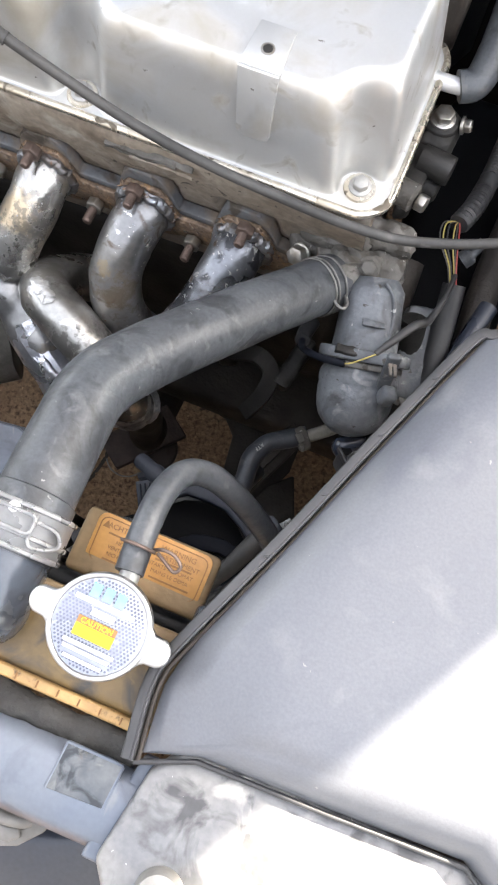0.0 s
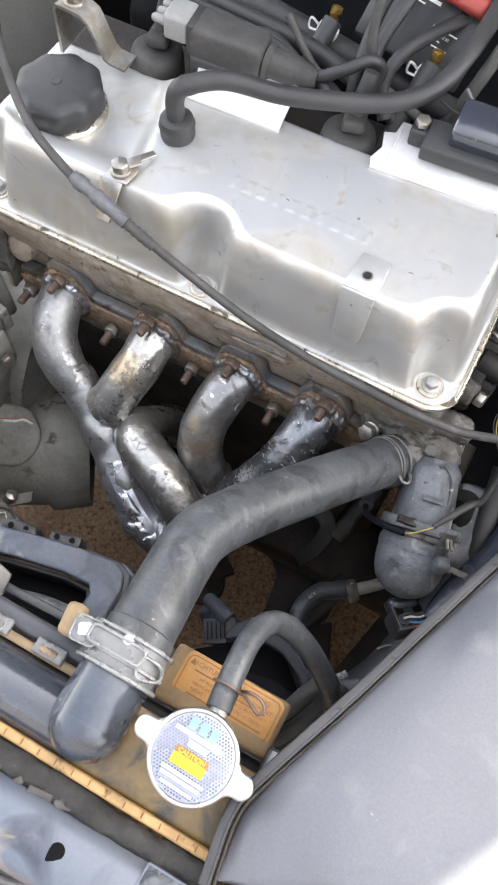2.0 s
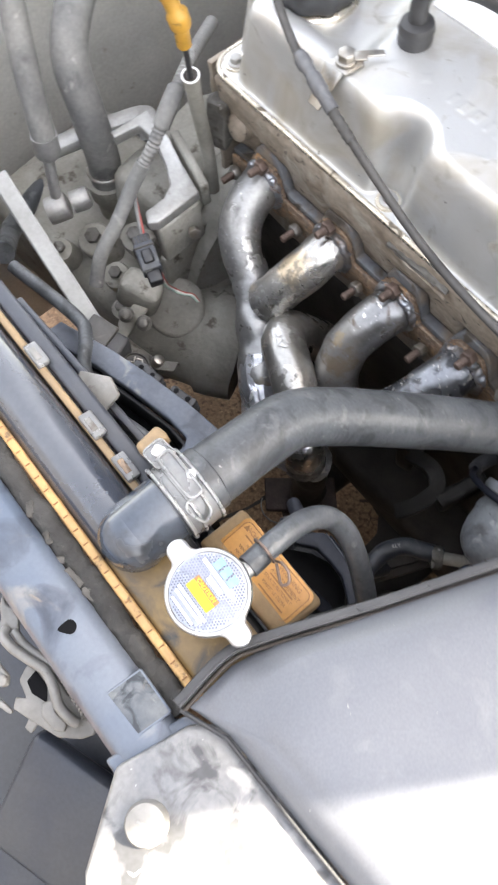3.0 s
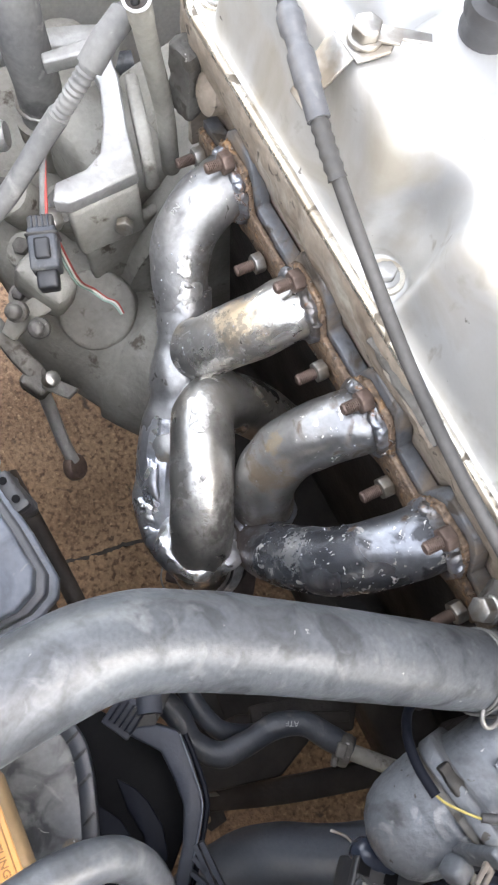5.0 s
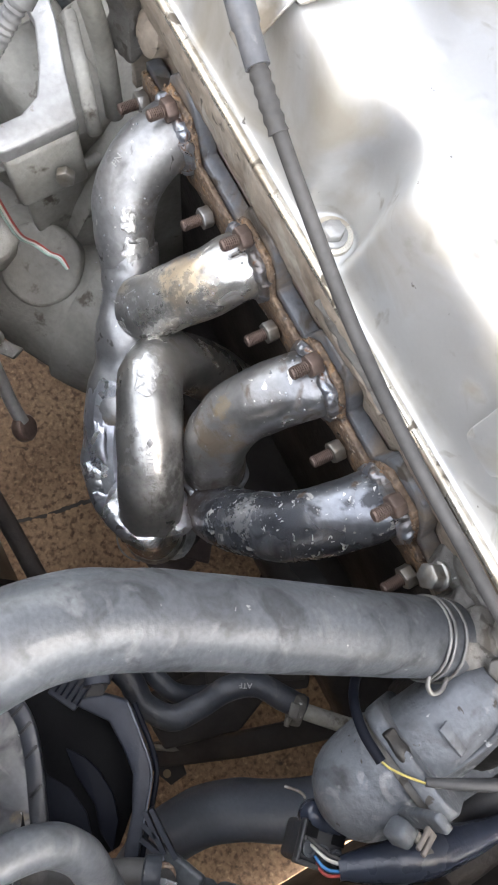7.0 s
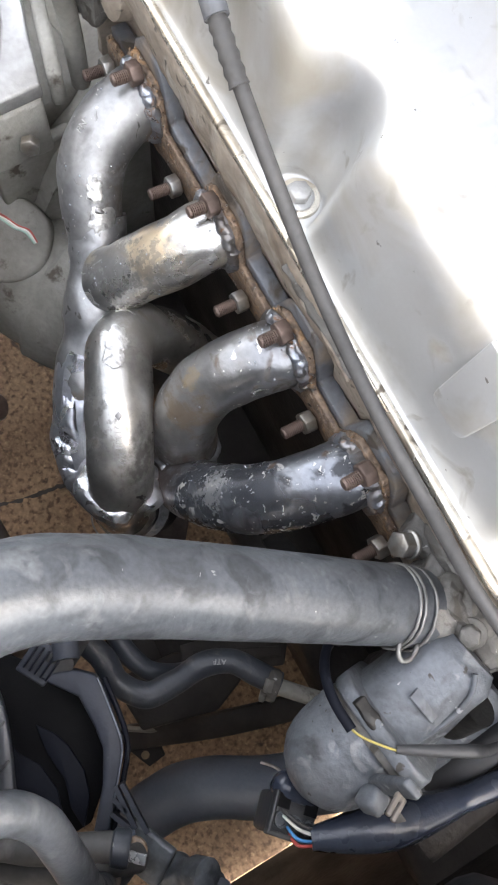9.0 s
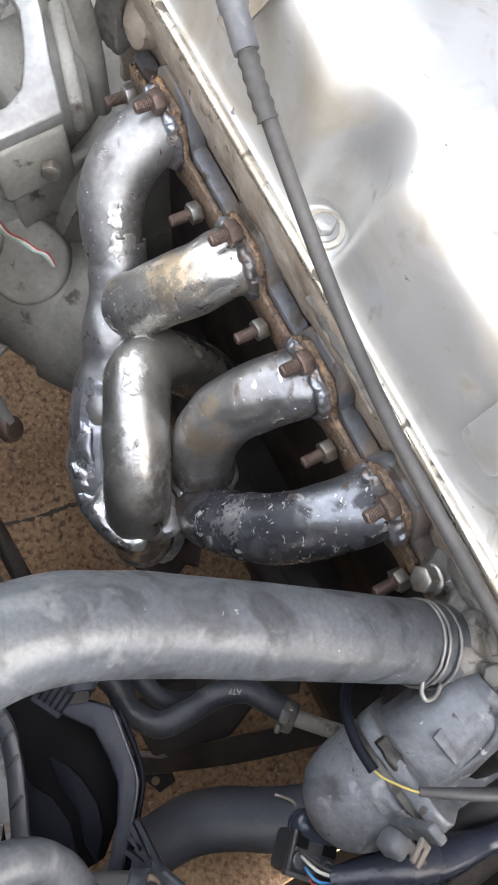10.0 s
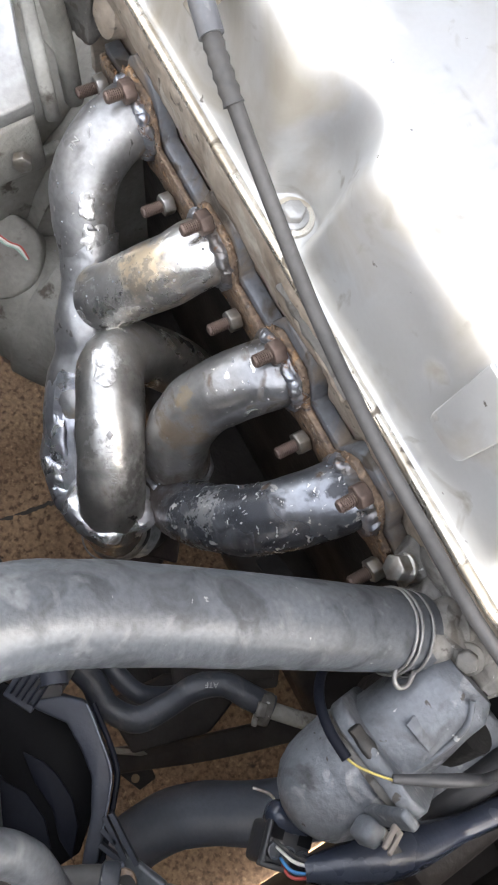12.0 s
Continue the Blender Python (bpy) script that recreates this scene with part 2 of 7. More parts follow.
M["tank"].node_tree.nodes["Principled BSDF"].inputs["Specular IOR Level"].default_value = 0.9
M["tank"].node_tree.nodes["Principled BSDF"].inputs["Coat Roughness"].default_value = 0.22
M["neck"] = layered("dusty_dark_outlet_plastic", (0.036, 0.047, 0.066), (0.056, 0.067, 0.085), (0.12, 0.22), 0.0, 20, (((0.105, 0.108, 0.112), 0.5, 0.0, 0.56, 0.16, 34, 0.6), ((0.026, 0.030, 0.038), 0.3, 0.0, 0.60, 0.10, 40, 0.8)), 0.02, 300.0, 0.5)
M["tank_tan"] = layered("ochre_stained_radiator_tank", (0.215, 0.140, 0.055), (0.125, 0.085, 0.042), (0.30, 0.46), 0.05, 24, (((0.035, 0.034, 0.033), 0.35, 0.0, 0.56, 0.10, 30, 0.7), ((0.34, 0.21, 0.07), 0.5, 0.0, 0.63, 0.10, 34, 0.6)), 0.12)
M["ochre"] = mat("orange_crimp_strip", (0.47, 0.29, 0.120), (0.31, 0.19, 0.085), (0.4, 0.6), 0.1, 40, 260, 0.15, ((0.12, 0.075, 0.04), 0.7, 0.0), 0.34, 60)
M["label"] = mat("orange_warning_sticker", (0.56, 0.295, 0.095), (0.47, 0.245, 0.085), (0.35, 0.5), 0.0, 30, 300, 0.03, ((0.36, 0.17, 0.06), 0.6, 0.0), 0.15, 60)
M["label_ink"] = mat("brown_print", (0.30, 0.150, 0.055), None, (0.5, 0.6), 0.0, 40, 300, 0.0)
M["dust_tan"] = mat("dusty_tan_plastic", (0.27, 0.185, 0.10), (0.19, 0.135, 0.08), (0.5, 0.7), 0.0, 26, 260, 0.2)
M["cap"] = mat("bright_cap_metal", (0.50, 0.50, 0.505), (0.40, 0.40, 0.41), (0.26, 0.38), 0.9, 30, 260, 0.03, ((0.30, 0.29, 0.28), 0.5, 0.7), 0.12, 60)
M["cap_label"] = mat("silver_mesh_print", (0.30, 0.322, 0.385), (0.25, 0.272, 0.335), (0.25, 0.35), 0.3, 60, 500, 0.0)
M["cap_dot"] = mat("slate_print", (0.125, 0.138, 0.19), None, (0.3, 0.4), 0.1, 60, 500, 0.0)
M["white_print"] = mat("white_print", (0.82, 0.82, 0.80), (0.75, 0.75, 0.74), (0.4, 0.5), 0.0, 60, 300, 0.0)
M["yellow"] = mat("yellow_print", (0.85, 0.60, 0.02), (0.8, 0.55, 0.02), (0.35, 0.45), 0.0, 60, 300, 0.0)
M["green_print"] = mat("teal_print", (0.15, 0.44, 0.47), (0.19, 0.39, 0.50), (0.3, 0.4), 0.1, 60, 300, 0.0)
M["body"] = layered("pale_blue_silver_body_paint", (0.084, 0.108, 0.148), (0.122, 0.140, 0.170), (0.30, 0.44), 0.2, 11, (((0.24, 0.225, 0.20), 0.6, 0.1, 0.545, 0.14, 24, 1.2), ((0.040, 0.048, 0.066), 0.5, 0.1, 0.55, 0.14, 20, 0.8), ((0.32, 0.24, 0.16), 0.6, 0.1, 0.63, 0.06, 24, 1.0), ((0.42, 0.41, 0.39), 0.5, 0.2, 0.75, 0.02, 60, 0.8)), 0.02, 400.0, 0.0, 0.05)
M["end_plate"] = layered("stained_dark_slate_paint", (0.050, 0.060, 0.072), (0.095, 0.105, 0.115), (0.38, 0.52), 0.1, 55, (((0.022, 0.027, 0.034), 0.5, 0.1, 0.50, 0.12, 70, 1.0), ((0.16, 0.162, 0.16), 0.5, 0.1, 0.61, 0.12, 90, 1.0), ((0.12, 0.10, 0.08), 0.6, 0.1, 0.70, 0.08, 60, 0.6)), 0.05, 300.0)
M["panel"] = layered("scuffed_dusty_body_panel", (0.15, 0.155, 0.165), (0.22, 0.218, 0.21), (0.36, 0.52), 0.15, 16, (((0.06, 0.062, 0.066), 0.5, 0.1, 0.49, 0.12, 44, 0.9), ((0.34, 0.335, 0.32), 0.5, 0.1, 0.60, 0.10, 40, 0.8), ((0.30, 0.23, 0.13), 0.6, 0.0, 0.67, 0.05, 22, 0.5), ((0.46, 0.46, 0.45), 0.5, 0.1, 0.70, 0.015, 70, 2.5)), 0.05, 300.0)
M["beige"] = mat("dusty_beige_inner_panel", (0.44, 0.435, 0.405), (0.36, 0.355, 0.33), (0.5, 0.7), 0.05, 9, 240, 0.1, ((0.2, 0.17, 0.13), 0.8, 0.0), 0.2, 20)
# dusty casting, base lightened to carry the haze on the gearbox side
M["gearbox"] = mat("dusty_haze_pale_casting", (0.31, 0.30, 0.268), (0.205, 0.195, 0.172), (0.6, 0.85), 0.15, 16, 220, 0.5, ((0.09, 0.075, 0.06), 0.8, 0.0), 0.3, 30)
M["alu"] = mat("cast_aluminium", (0.46, 0.46, 0.455), (0.33, 0.325, 0.31), (0.38, 0.58), 0.6, 20, 220, 0.35, ((0.2, 0.17, 0.14), 0.7, 0.2), 0.22, 30)
# dusty casting; shade from above is put into its dark base
M["cast_dark"] = layered("dusty_casting_shade_dark", (0.026, 0.025, 0.024), (0.017, 0.016, 0.015), (0.5, 0.7), 0.3, 30, (((0.075, 0.069, 0.061), 0.6, 0.3, 0.62, 0.08, 40, 0.6),), 0.3, 220.0)
M["cast_grime"] = layered("grimy_pitted_casting", (0.165, 0.158, 0.146), (0.105, 0.099, 0.090), (0.5, 0.7), 0.3, 34, (((0.07, 0.062, 0.052), 0.7, 0.1, 0.56, 0.08, 90, 0.6), ((0.42, 0.41, 0.39), 0.45, 0.5, 0.68, 0.04, 170, 0.5)), 0.55, 200.0)
M["clear_grey"] = mat("dusty_clear_grey_plastic", (0.30, 0.305, 0.31), (0.22, 0.225, 0.23), (0.20, 0.36), 0.0, 40, 300, 0.1, ((0.22, 0.215, 0.20), 0.6, 0.0), 0.16, 60)
# brighter copy of the clear plastic: edge highlights put into the colour
M["clear_edge"] = mat("pale_plastic_highlight", (0.42, 0.425, 0.43), (0.28, 0.285, 0.29), (0.2, 0.34), 0.0, 60, 300, 0.1, ((0.34, 0.335, 0.32), 0.5, 0.0), 0.25, 90)
for key in ("clear_grey", "clear_edge"):
    M[key].node_tree.nodes["Principled BSDF"].inputs["Transmission Weight"].default_value = 0.45
# near-black colour that paints in the shade of holes, openings and backs
M["void"] = mat("shade_black", (0.0025, 0.0027, 0.0034), (0.0045, 0.0047, 0.0056), (0.5, 0.7), 0.0, 20, 300, 0.1)
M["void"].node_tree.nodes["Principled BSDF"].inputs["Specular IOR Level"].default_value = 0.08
M["blade"] = mat("matt_blue_black_plastic", (0.0055, 0.0068, 0.0115), (0.008, 0.0095, 0.0145), (0.45, 0.6), 0.0, 20, 300, 0.1)
M["blade"].node_tree.nodes["Principled BSDF"].inputs["Specular IOR Level"].default_value = 0.1
M["leg_blue"] = layered("dusty_blue_grey_plastic", (0.072, 0.088, 0.118), (0.095, 0.108, 0.132), (0.32, 0.48), 0.0, 16, (((0.045, 0.052, 0.068), 0.5, 0.0, 0.53, 0.14, 34, 0.6), ((0.19, 0.195, 0.20), 0.6, 0.0, 0.64, 0.10, 50, 0.9)), 0.08, 300.0)
M["dusty_dark"] = layered("dusty_blue_black_plastic", (0.050, 0.056, 0.068), (0.085, 0.088, 0.092), (0.45, 0.65), 0.0, 50, (((0.20, 0.20, 0.195), 0.8, 0.0, 0.57, 0.14, 70, 0.8),), 0.2, 260.0)
M["arm"] = layered("worn_blue_black_arm", (0.022, 0.026, 0.037), (0.034, 0.038, 0.048), (0.42, 0.6), 0.0, 24, (((0.10, 0.105, 0.115), 0.6, 0.0, 0.62, 0.08, 40, 1.0),), 0.15)
M["arm"].node_tree.nodes["Principled BSDF"].inputs["Specular IOR Level"].default_value = 0.25
# dusty rubber made paler still, with some haze in the colour
M["dust_hose"] = layered("dusty_haze_pale_rubber", (0.20, 0.198, 0.19), (0.14, 0.14, 0.137), (0.6, 0.8), 0.0, 20, (((0.09, 0.09, 0.09), 0.6, 0.0, 0.60, 0.12, 40, 0.5), ((0.30, 0.295, 0.28), 0.8, 0.0, 0.62, 0.10, 60, 0.5)), 0.15)
M["socket_grey"] = mat("brown_grey_terminal_metal", (0.15, 0.130, 0.112), (0.10, 0.088, 0.078), (0.5, 0.65), 0.0, 40, 260, 0.1)
M["alu_bright"] = mat("bare_white_aluminium", (0.72, 0.725, 0.73), (0.60, 0.605, 0.61), (0.35, 0.5), 0.4, 20, 260, 0.15)
M["dome"] = layered("grey_oxidised_casting", (0.142, 0.153, 0.167), (0.098, 0.106, 0.116), (0.46, 0.64), 0.25, 22, (((0.062, 0.064, 0.066), 0.6, 0.2, 0.56, 0.12, 34, 0.7), ((0.23, 0.235, 0.24), 0.5, 0.35, 0.60, 0.08, 60, 0.8), ((0.33, 0.33, 0.325), 0.5, 0.4, 0.70, 0.03, 150, 0.6), ((0.05, 0.045, 0.04), 0.6, 0.1, 0.68, 0.03, 110, 0.6)), 0.4, 260.0)
M["latch"] = mat("dusty_white_latch_metal", (0.25, 0.245, 0.235), (0.17, 0.165, 0.155), (0.5, 0.7), 0.3, 26, 240, 0.2, ((0.09, 0.08, 0.07), 0.7, 0.1), 0.2, 60)
M["foam"] = mat("dirty_foam_seal", (0.040, 0.039, 0.037), (0.022, 0.021, 0.020), (0.8, 0.95), 0.0, 40, 220, 0.9, ((0.10, 0.095, 0.085), 0.9, 0.0), 0.2, 70)
M["torn_foam"] = mat("pale_torn_foam", (0.085, 0.08, 0.073), (0.04, 0.038, 0.035), (0.8, 0.95), 0.0, 60, 240, 0.8)
M["floor"] = layered("brown_rough_concrete", (0.255, 0.162, 0.098), (0.186, 0.115, 0.070), (0.85, 0.95), 0.0, 8, (((0.085, 0.048, 0.029), 0.9, 0.0, 0.49, 0.18, 130, 0.2), ((0.30, 0.20, 0.122), 0.9, 0.0, 0.58, 0.12, 150, 0.3), ((0.045, 0.028, 0.019), 0.9, 0.0, 0.65, 0.06, 34, 0.6)), 1.0, 190.0, 0.0, 0.3)
# for the unseen wall that blocks low sky in front
M["yard"] = layered("grey_blocker_plaster", (0.115, 0.120, 0.130), (0.085, 0.090, 0.098), (0.8, 0.95), 0.0, 1.2, (((0.07, 0.06, 0.05), 0.9, 0.0, 0.56, 0.12, 3, 0.5),), 0.4, 40.0)
M["yellow_plastic"] = mat("amber_handle_plastic", (0.46, 0.25, 0.04), (0.34, 0.19, 0.04), (0.4, 0.55), 0.0, 60, 240, 0.08, ((0.12, 0.08, 0.04), 0.7, 0.0), 0.3, 90)
M["grey_plastic"] = mat("grey_connector_plastic", (0.28, 0.285, 0.28), (0.22, 0.22, 0.215), (0.45, 0.6), 0.0, 24, 260, 0.1)
M["brass"] = mat("brass", (0.60, 0.40, 0.10), (0.48, 0.30, 0.08), (0.25, 0.4), 0.9, 60, 300, 0.1)
for key, rgb in (("red", (0.38, 0.06, 0.05)), ("blue", (0.05, 0.22, 0.45)), ("white", (0.68, 0.66, 0.6)), ("ywire", (0.42, 0.34, 0.10)), ("green", (0.32, 0.45, 0.38))):
    M[key] = mat(key + "_wire_sheath", rgb, tuple(0.8 * v for v in rgb), (0.4, 0.5), 0.0, 60, 300, 0.0)


def stain_or_shade(key, centre, reach, colour, rough, metal, ragged=0.8, scale=70.0, soft=0.3, full=0.6):
    """Adds a ragged mark of another colour and gloss, a stain or painted shade, to a material, round one place on the
    thing.
    """
    nt = M[key].node_tree
    n, lk = nt.nodes, nt.links.new
    b = n["Principled BSDF"]
    tc, away, fuzz = n.new("ShaderNodeTexCoord"), n.new("ShaderNodeVectorMath"), n.new("ShaderNodeTexNoise")
    away.operation = "DISTANCE"
    away.inputs[1].default_value = centre
    lk(tc.outputs["Object"], away.inputs[0])
    fuzz.inputs["Scale"].default_value, fuzz.inputs["Detail"].default_value, fuzz.inputs["Roughness"].default_value = scale, 10, 0.68
    lk(tc.outputs["Object"], fuzz.inputs["Vector"])
    push = n.new("ShaderNodeMath")
    push.operation = "MULTIPLY_ADD"
    push.inputs[1].default_value, push.inputs[2].default_value = -2.0 * ragged * reach, ragged * reach
    lk(fuzz.outputs["Fac"], push.inputs[0])
    both = n.new("ShaderNodeMath")
    lk(away.outputs["Value"], both.inputs[0])
    lk(push.outputs[0], both.inputs[1])
    share = n.new("ShaderNodeMapRange")
    for k, v in enumerate((reach * (1 - soft), reach, full, 0.0)):
        share.inputs[k + 1].default_value = v
    lk(both.outputs[0], share.inputs[0])
    for socket, value in (("Base Color", (*colour, 1)), ("Roughness", rough), ("Metallic", metal)):
        mix = n.new("ShaderNodeMix")
        put, a, z = (2, 6, 7) if socket == "Base Color" else (0, 2, 3)
        if socket == "Base Color":
            mix.data_type = "RGBA"
        lk(share.outputs[0], mix.inputs[0])
        if b.inputs[socket].links:
            lk(b.inputs[socket].links[0].from_socket, mix.inputs[a])
        else:
            mix.inputs[a].default_value = b.inputs[socket].default_value
        mix.inputs[z].default_value = value
        lk(mix.outputs[put], b.inputs[socket])


# ---- mesh tools ----


def thing(name, label, category, group="", kind=""):
    return tagged(new(name), label, category, group, kind)


def part(name, bm, material, parent=None, label="", smooth=48):
    """Links a bmesh as one mesh object, under a thing or a part where one is given."""
    me = bpy.data.meshes.new(name)
    bmesh.ops.recalc_face_normals(bm, faces=bm.faces)
    for f in bm.faces:
        f.smooth = True
    limit = radians(smooth)
    for e in bm.edges:
        e.smooth = len(e.link_faces) == 2 and e.calc_face_angle(0.0) < limit
    bm.to_mesh(me)
    bm.free()
    me.materials.append(M[material])
    ob = new(name, me)
    ob.parent = parent
    if label:
        ob["label"] = label
    return ob


def lone(name, bm, material, label, category, group="", kind="", smooth=40):
    return tagged(part(name, bm, material, None, "", smooth), label, category, group, kind)


def spline(pts, sub=8):
    """A smooth line through the given points."""
    p = [Vector(q) for q in pts]
    if sub <= 1 or len(p) < 3:
        return p
    ext = [2 * p[0] - p[1], *p, 2 * p[-1] - p[-2]]
    out = []
    for i in range(1, len(ext) - 2):
        a, b, c, d = ext[i - 1 : i + 3]
        for k in range(sub):
            t = k / sub
            out.append(0.5 * (2 * b + (c - a) * t + (2 * a - 5 * b + 4 * c - d) * t * t + (3 * b - a - 3 * c + d) * t ** 3))
    return out + [p[-1]]


def sweep(bm, line, radius, seg=16, cap=True, section=None, up=None):
    """Sweeps a ring (or a section of (u, v) pairs) along a line; radius may be a function of the way done, 0 to 1."""
    n = len(line)
    rings, side = [], None
    for i, p in enumerate(line):
        way = (line[min(i + 1, n - 1)] - line[max(i - 1, 0)]).normalized()
        if up is not None:
            side = way.cross(Vector(up)).normalized()
        elif side is None:
            side = way.orthogonal().normalized()
        else:
            side = (side - way * side.dot(way)).normalized()
        other = way.cross(side)
        r = radius(i / (n - 1)) if callable(radius) else radius
        if section:
            ring = [p + (side * u + other * v) * r for u, v in section]
        else:
            ring = [p + (side * math.cos(a) + other * math.sin(a)) * r for a in (2 * math.pi * k / seg for k in range(seg))]
        rings.append([bm.verts.new(q) for q in ring])
    k = len(rings[0])
    for a, b in zip(rings, rings[1:]):
        for j in range(k):
            bm.faces.new((a[j], a[(j + 1) % k], b[(j + 1) % k], b[j]))
    if cap:
        bm.faces.new(rings[0][::-1])
        bm.faces.new(rings[-1])
    return bm


def tube_bm(pts, radius, seg=16, sub=8, cap=True, section=None, up=None):
    return sweep(bmesh.new(), spline(pts, sub), radius, seg, cap, section, up)


def corrugated(pts, r, pitch=0.004, seg=14, depth=0.12):
    line = spline(pts, 10)
    dense = [line[0]]
    for a, b in zip(line, line[1:]):
        k = max(1, round((b - a).length / (pitch / 4)))
        dense += [a.lerp(b, (j + 1) / k) for j in range(k)]
    n = len(dense) - 1
    return sweep(bmesh.new(), dense, lambda t: r * (1 - depth * (0.5 - 0.5 * math.cos(2 * math.pi * round(t * n) / 4))), seg)


def lathe_bm(profile, base, axis=(0, 0, 1), seg=28, lobes=0, lobe=0.0):
    """Turns a profile of (radius, height) round an axis that starts at base."""
    bm = bmesh.new()
    turn = Vector(axis).normalized().to_track_quat("Z", "Y").to_matrix()
    rings = []
    for r, h in profile:
        ring = []
        for k in range(seg):
            a = 2 * math.pi * k / seg
            rr = r * (1 + lobe * math.cos(lobes * a)) if lobes else r
            ring.append(bm.verts.new(Vector(base) + turn @ Vector((rr * math.cos(a), rr * math.sin(a), h))))
        rings.append(ring)
    for a, b in zip(rings, rings[1:]):
        for j in range(seg):
            bm.faces.new((a[j], a[(j + 1) % seg], b[(j + 1) % seg], b[j]))
    bm.faces.new(rings[0][::-1])
    bm.faces.new(rings[-1])
    return bm


def box_bm(centre, size, turn=(0, 0, 0), bevel=0.002, seg=2, bm=None):
    out = bmesh.new()
    bmesh.ops.create_cube(out, size=1.0, matrix=pose(*centre, *turn) @ Matrix.Diagonal((*size, 1)))
    if bevel:
        bmesh.ops.bevel(out, geom=out.edges[:], offset=bevel, segments=seg, affect="EDGES", profile=0.5)
    return join(bm, out) if bm else out


def prism_bm(outline, depth, place, bevel=0.001, bm=None):
    """An outline of (u, v), made depth thick along its own z from 0 up, laid at a pose."""
    out = bmesh.new()
    face = out.faces.new([out.verts.new((u, v, 0)) for u, v in outline])
    up = bmesh.ops.extrude_face_region(out, geom=[face])
    bmesh.ops.translate(out, vec=(0, 0, depth), verts=[g for g in up["geom"] if isinstance(g, bmesh.types.BMVert)])
    bmesh.ops.recalc_face_normals(out, faces=out.faces)
    if bevel:
        edges = [e for e in out.edges if len(e.link_faces) == 2 and e.calc_face_angle(0) > 0.6]
        bmesh.ops.bevel(out, geom=edges, offset=bevel, segments=2, affect="EDGES", profile=0.5)
    bmesh.ops.transform(out, matrix=place, verts=out.verts)
    return join(bm, out) if bm else out


def join(bm, other):
    me = bpy.data.meshes.new("tmp")
    other.to_mesh(me)
    other.free()
    bm.from_mesh(me)
    bpy.data.meshes.remove(me)
    return bm


def roughen(bm, amount, scale, seed=0.0):
    """Makes a cast or hammered skin uneven."""
    bm.normal_update()
    for v in bm.verts:
        v.co += v.normal * amount * noise.noise(v.co * scale + Vector((seed, seed, seed)))
    return bm


def lump(centre, size, turn=(0, 0, 0), bevel=0.006, amount=0.003, scale=70, seed=0.0):
    """A block of casting with an uneven skin."""
    bm = box_bm(centre, size, turn, bevel, 2)
    bmesh.ops.subdivide_edges(bm, edges=[e for e in bm.edges if e.calc_length() > 0.006], cuts=9, use_grid_fill=True)
    roughen(bm, amount, scale, seed)
    return roughen(bm, amount * 0.4, scale * 3.1, seed + 5)


def aim(base, axis):
    return Matrix.Translation(base) @ Vector(axis).normalized().to_track_quat("Z", "Y").to_matrix().to_4x4()


def hexagon(r, spin=0.0):
    return [(r * math.cos(spin + k * math.pi / 3), r * math.sin(spin + k * math.pi / 3)) for k in range(6)]


def rounded(w, h, r, k=5):
    """A rounded rectangle about the origin."""
    out = []
    for cx, cy, a0 in ((w / 2 - r, h / 2 - r, 0), (-w / 2 + r, h / 2 - r, 90), (-w / 2 + r, -h / 2 + r, 180), (w / 2 - r, -h / 2 + r, 270)):
        out += [(cx + r * math.cos(radians(a0 + 90 * j / k)), cy + r * math.sin(radians(a0 + 90 * j / k))) for j in range(k + 1)]
    return out


def bolt_parts(parent, base, axis, across=0.012, high=0.006, stud=0.0, head="zinc", shank="stud", washer=0.0, spin=0.3):
    """A hexagon head or nut on a washer, with a threaded stud end standing out of it where stud is given."""
    place = aim(base, axis)
    if washer:
        part("washer", lathe_bm([(washer, 0), (washer, 0.0015), (washer * 0.93, 0.002)], base, axis, 18), head, parent)
    nut = prism_bm(hexagon(across / 1.732, spin), high, place @ pose(0, 0, 0.002), 0.0009)
    part("nut" if stud else "bolt_head", nut, head, parent)
    if stud:
        r = across * 0.31
        turns = max(4, int(stud / 0.0011))
        profile = []
        for k in range(turns):
            profile += [(r, stud * k / turns), (r * 0.86, stud * (k + 0.5) / turns)]
        profile += [(r * 0.8, stud), (r * 0.5, stud + 0.0004)]
        part("threaded_end", lathe_bm(profile, Vector(base) + Vector(axis).normalized() * high, axis, 12), shank, parent)


def bolt(name, base, axis, label, **more):
    t = thing(name, label, "bolt", more.pop("group", ""))
    bolt_parts(t, base, axis, **more)
    return t


def lettering(name, text, size, place, material, parent, thick=0.0002):
    cu = bpy.data.curves.new(name, "FONT")
    cu.body, cu.size, cu.align_x, cu.align_y, cu.extrude = text, size, "CENTER", "CENTER", thick
    tmp = new(name, cu)
    me = bpy.data.meshes.new_from_object(tmp.evaluated_get(bpy.context.evaluated_depsgraph_get()))
    bpy.data.objects.remove(tmp)
    bpy.data.curves.remove(cu)
    me.transform(place)
    me.materials.append(M[material])
    ob = new(name, me)
    ob.parent = parent
    return ob


# ---- ground and the car's shell ----


def ground_height(x, y):
    return 0.004 * noise.noise((x * 9, y * 9, 0)) + 0.003 * noise.noise((x * 31, y * 31, 3))


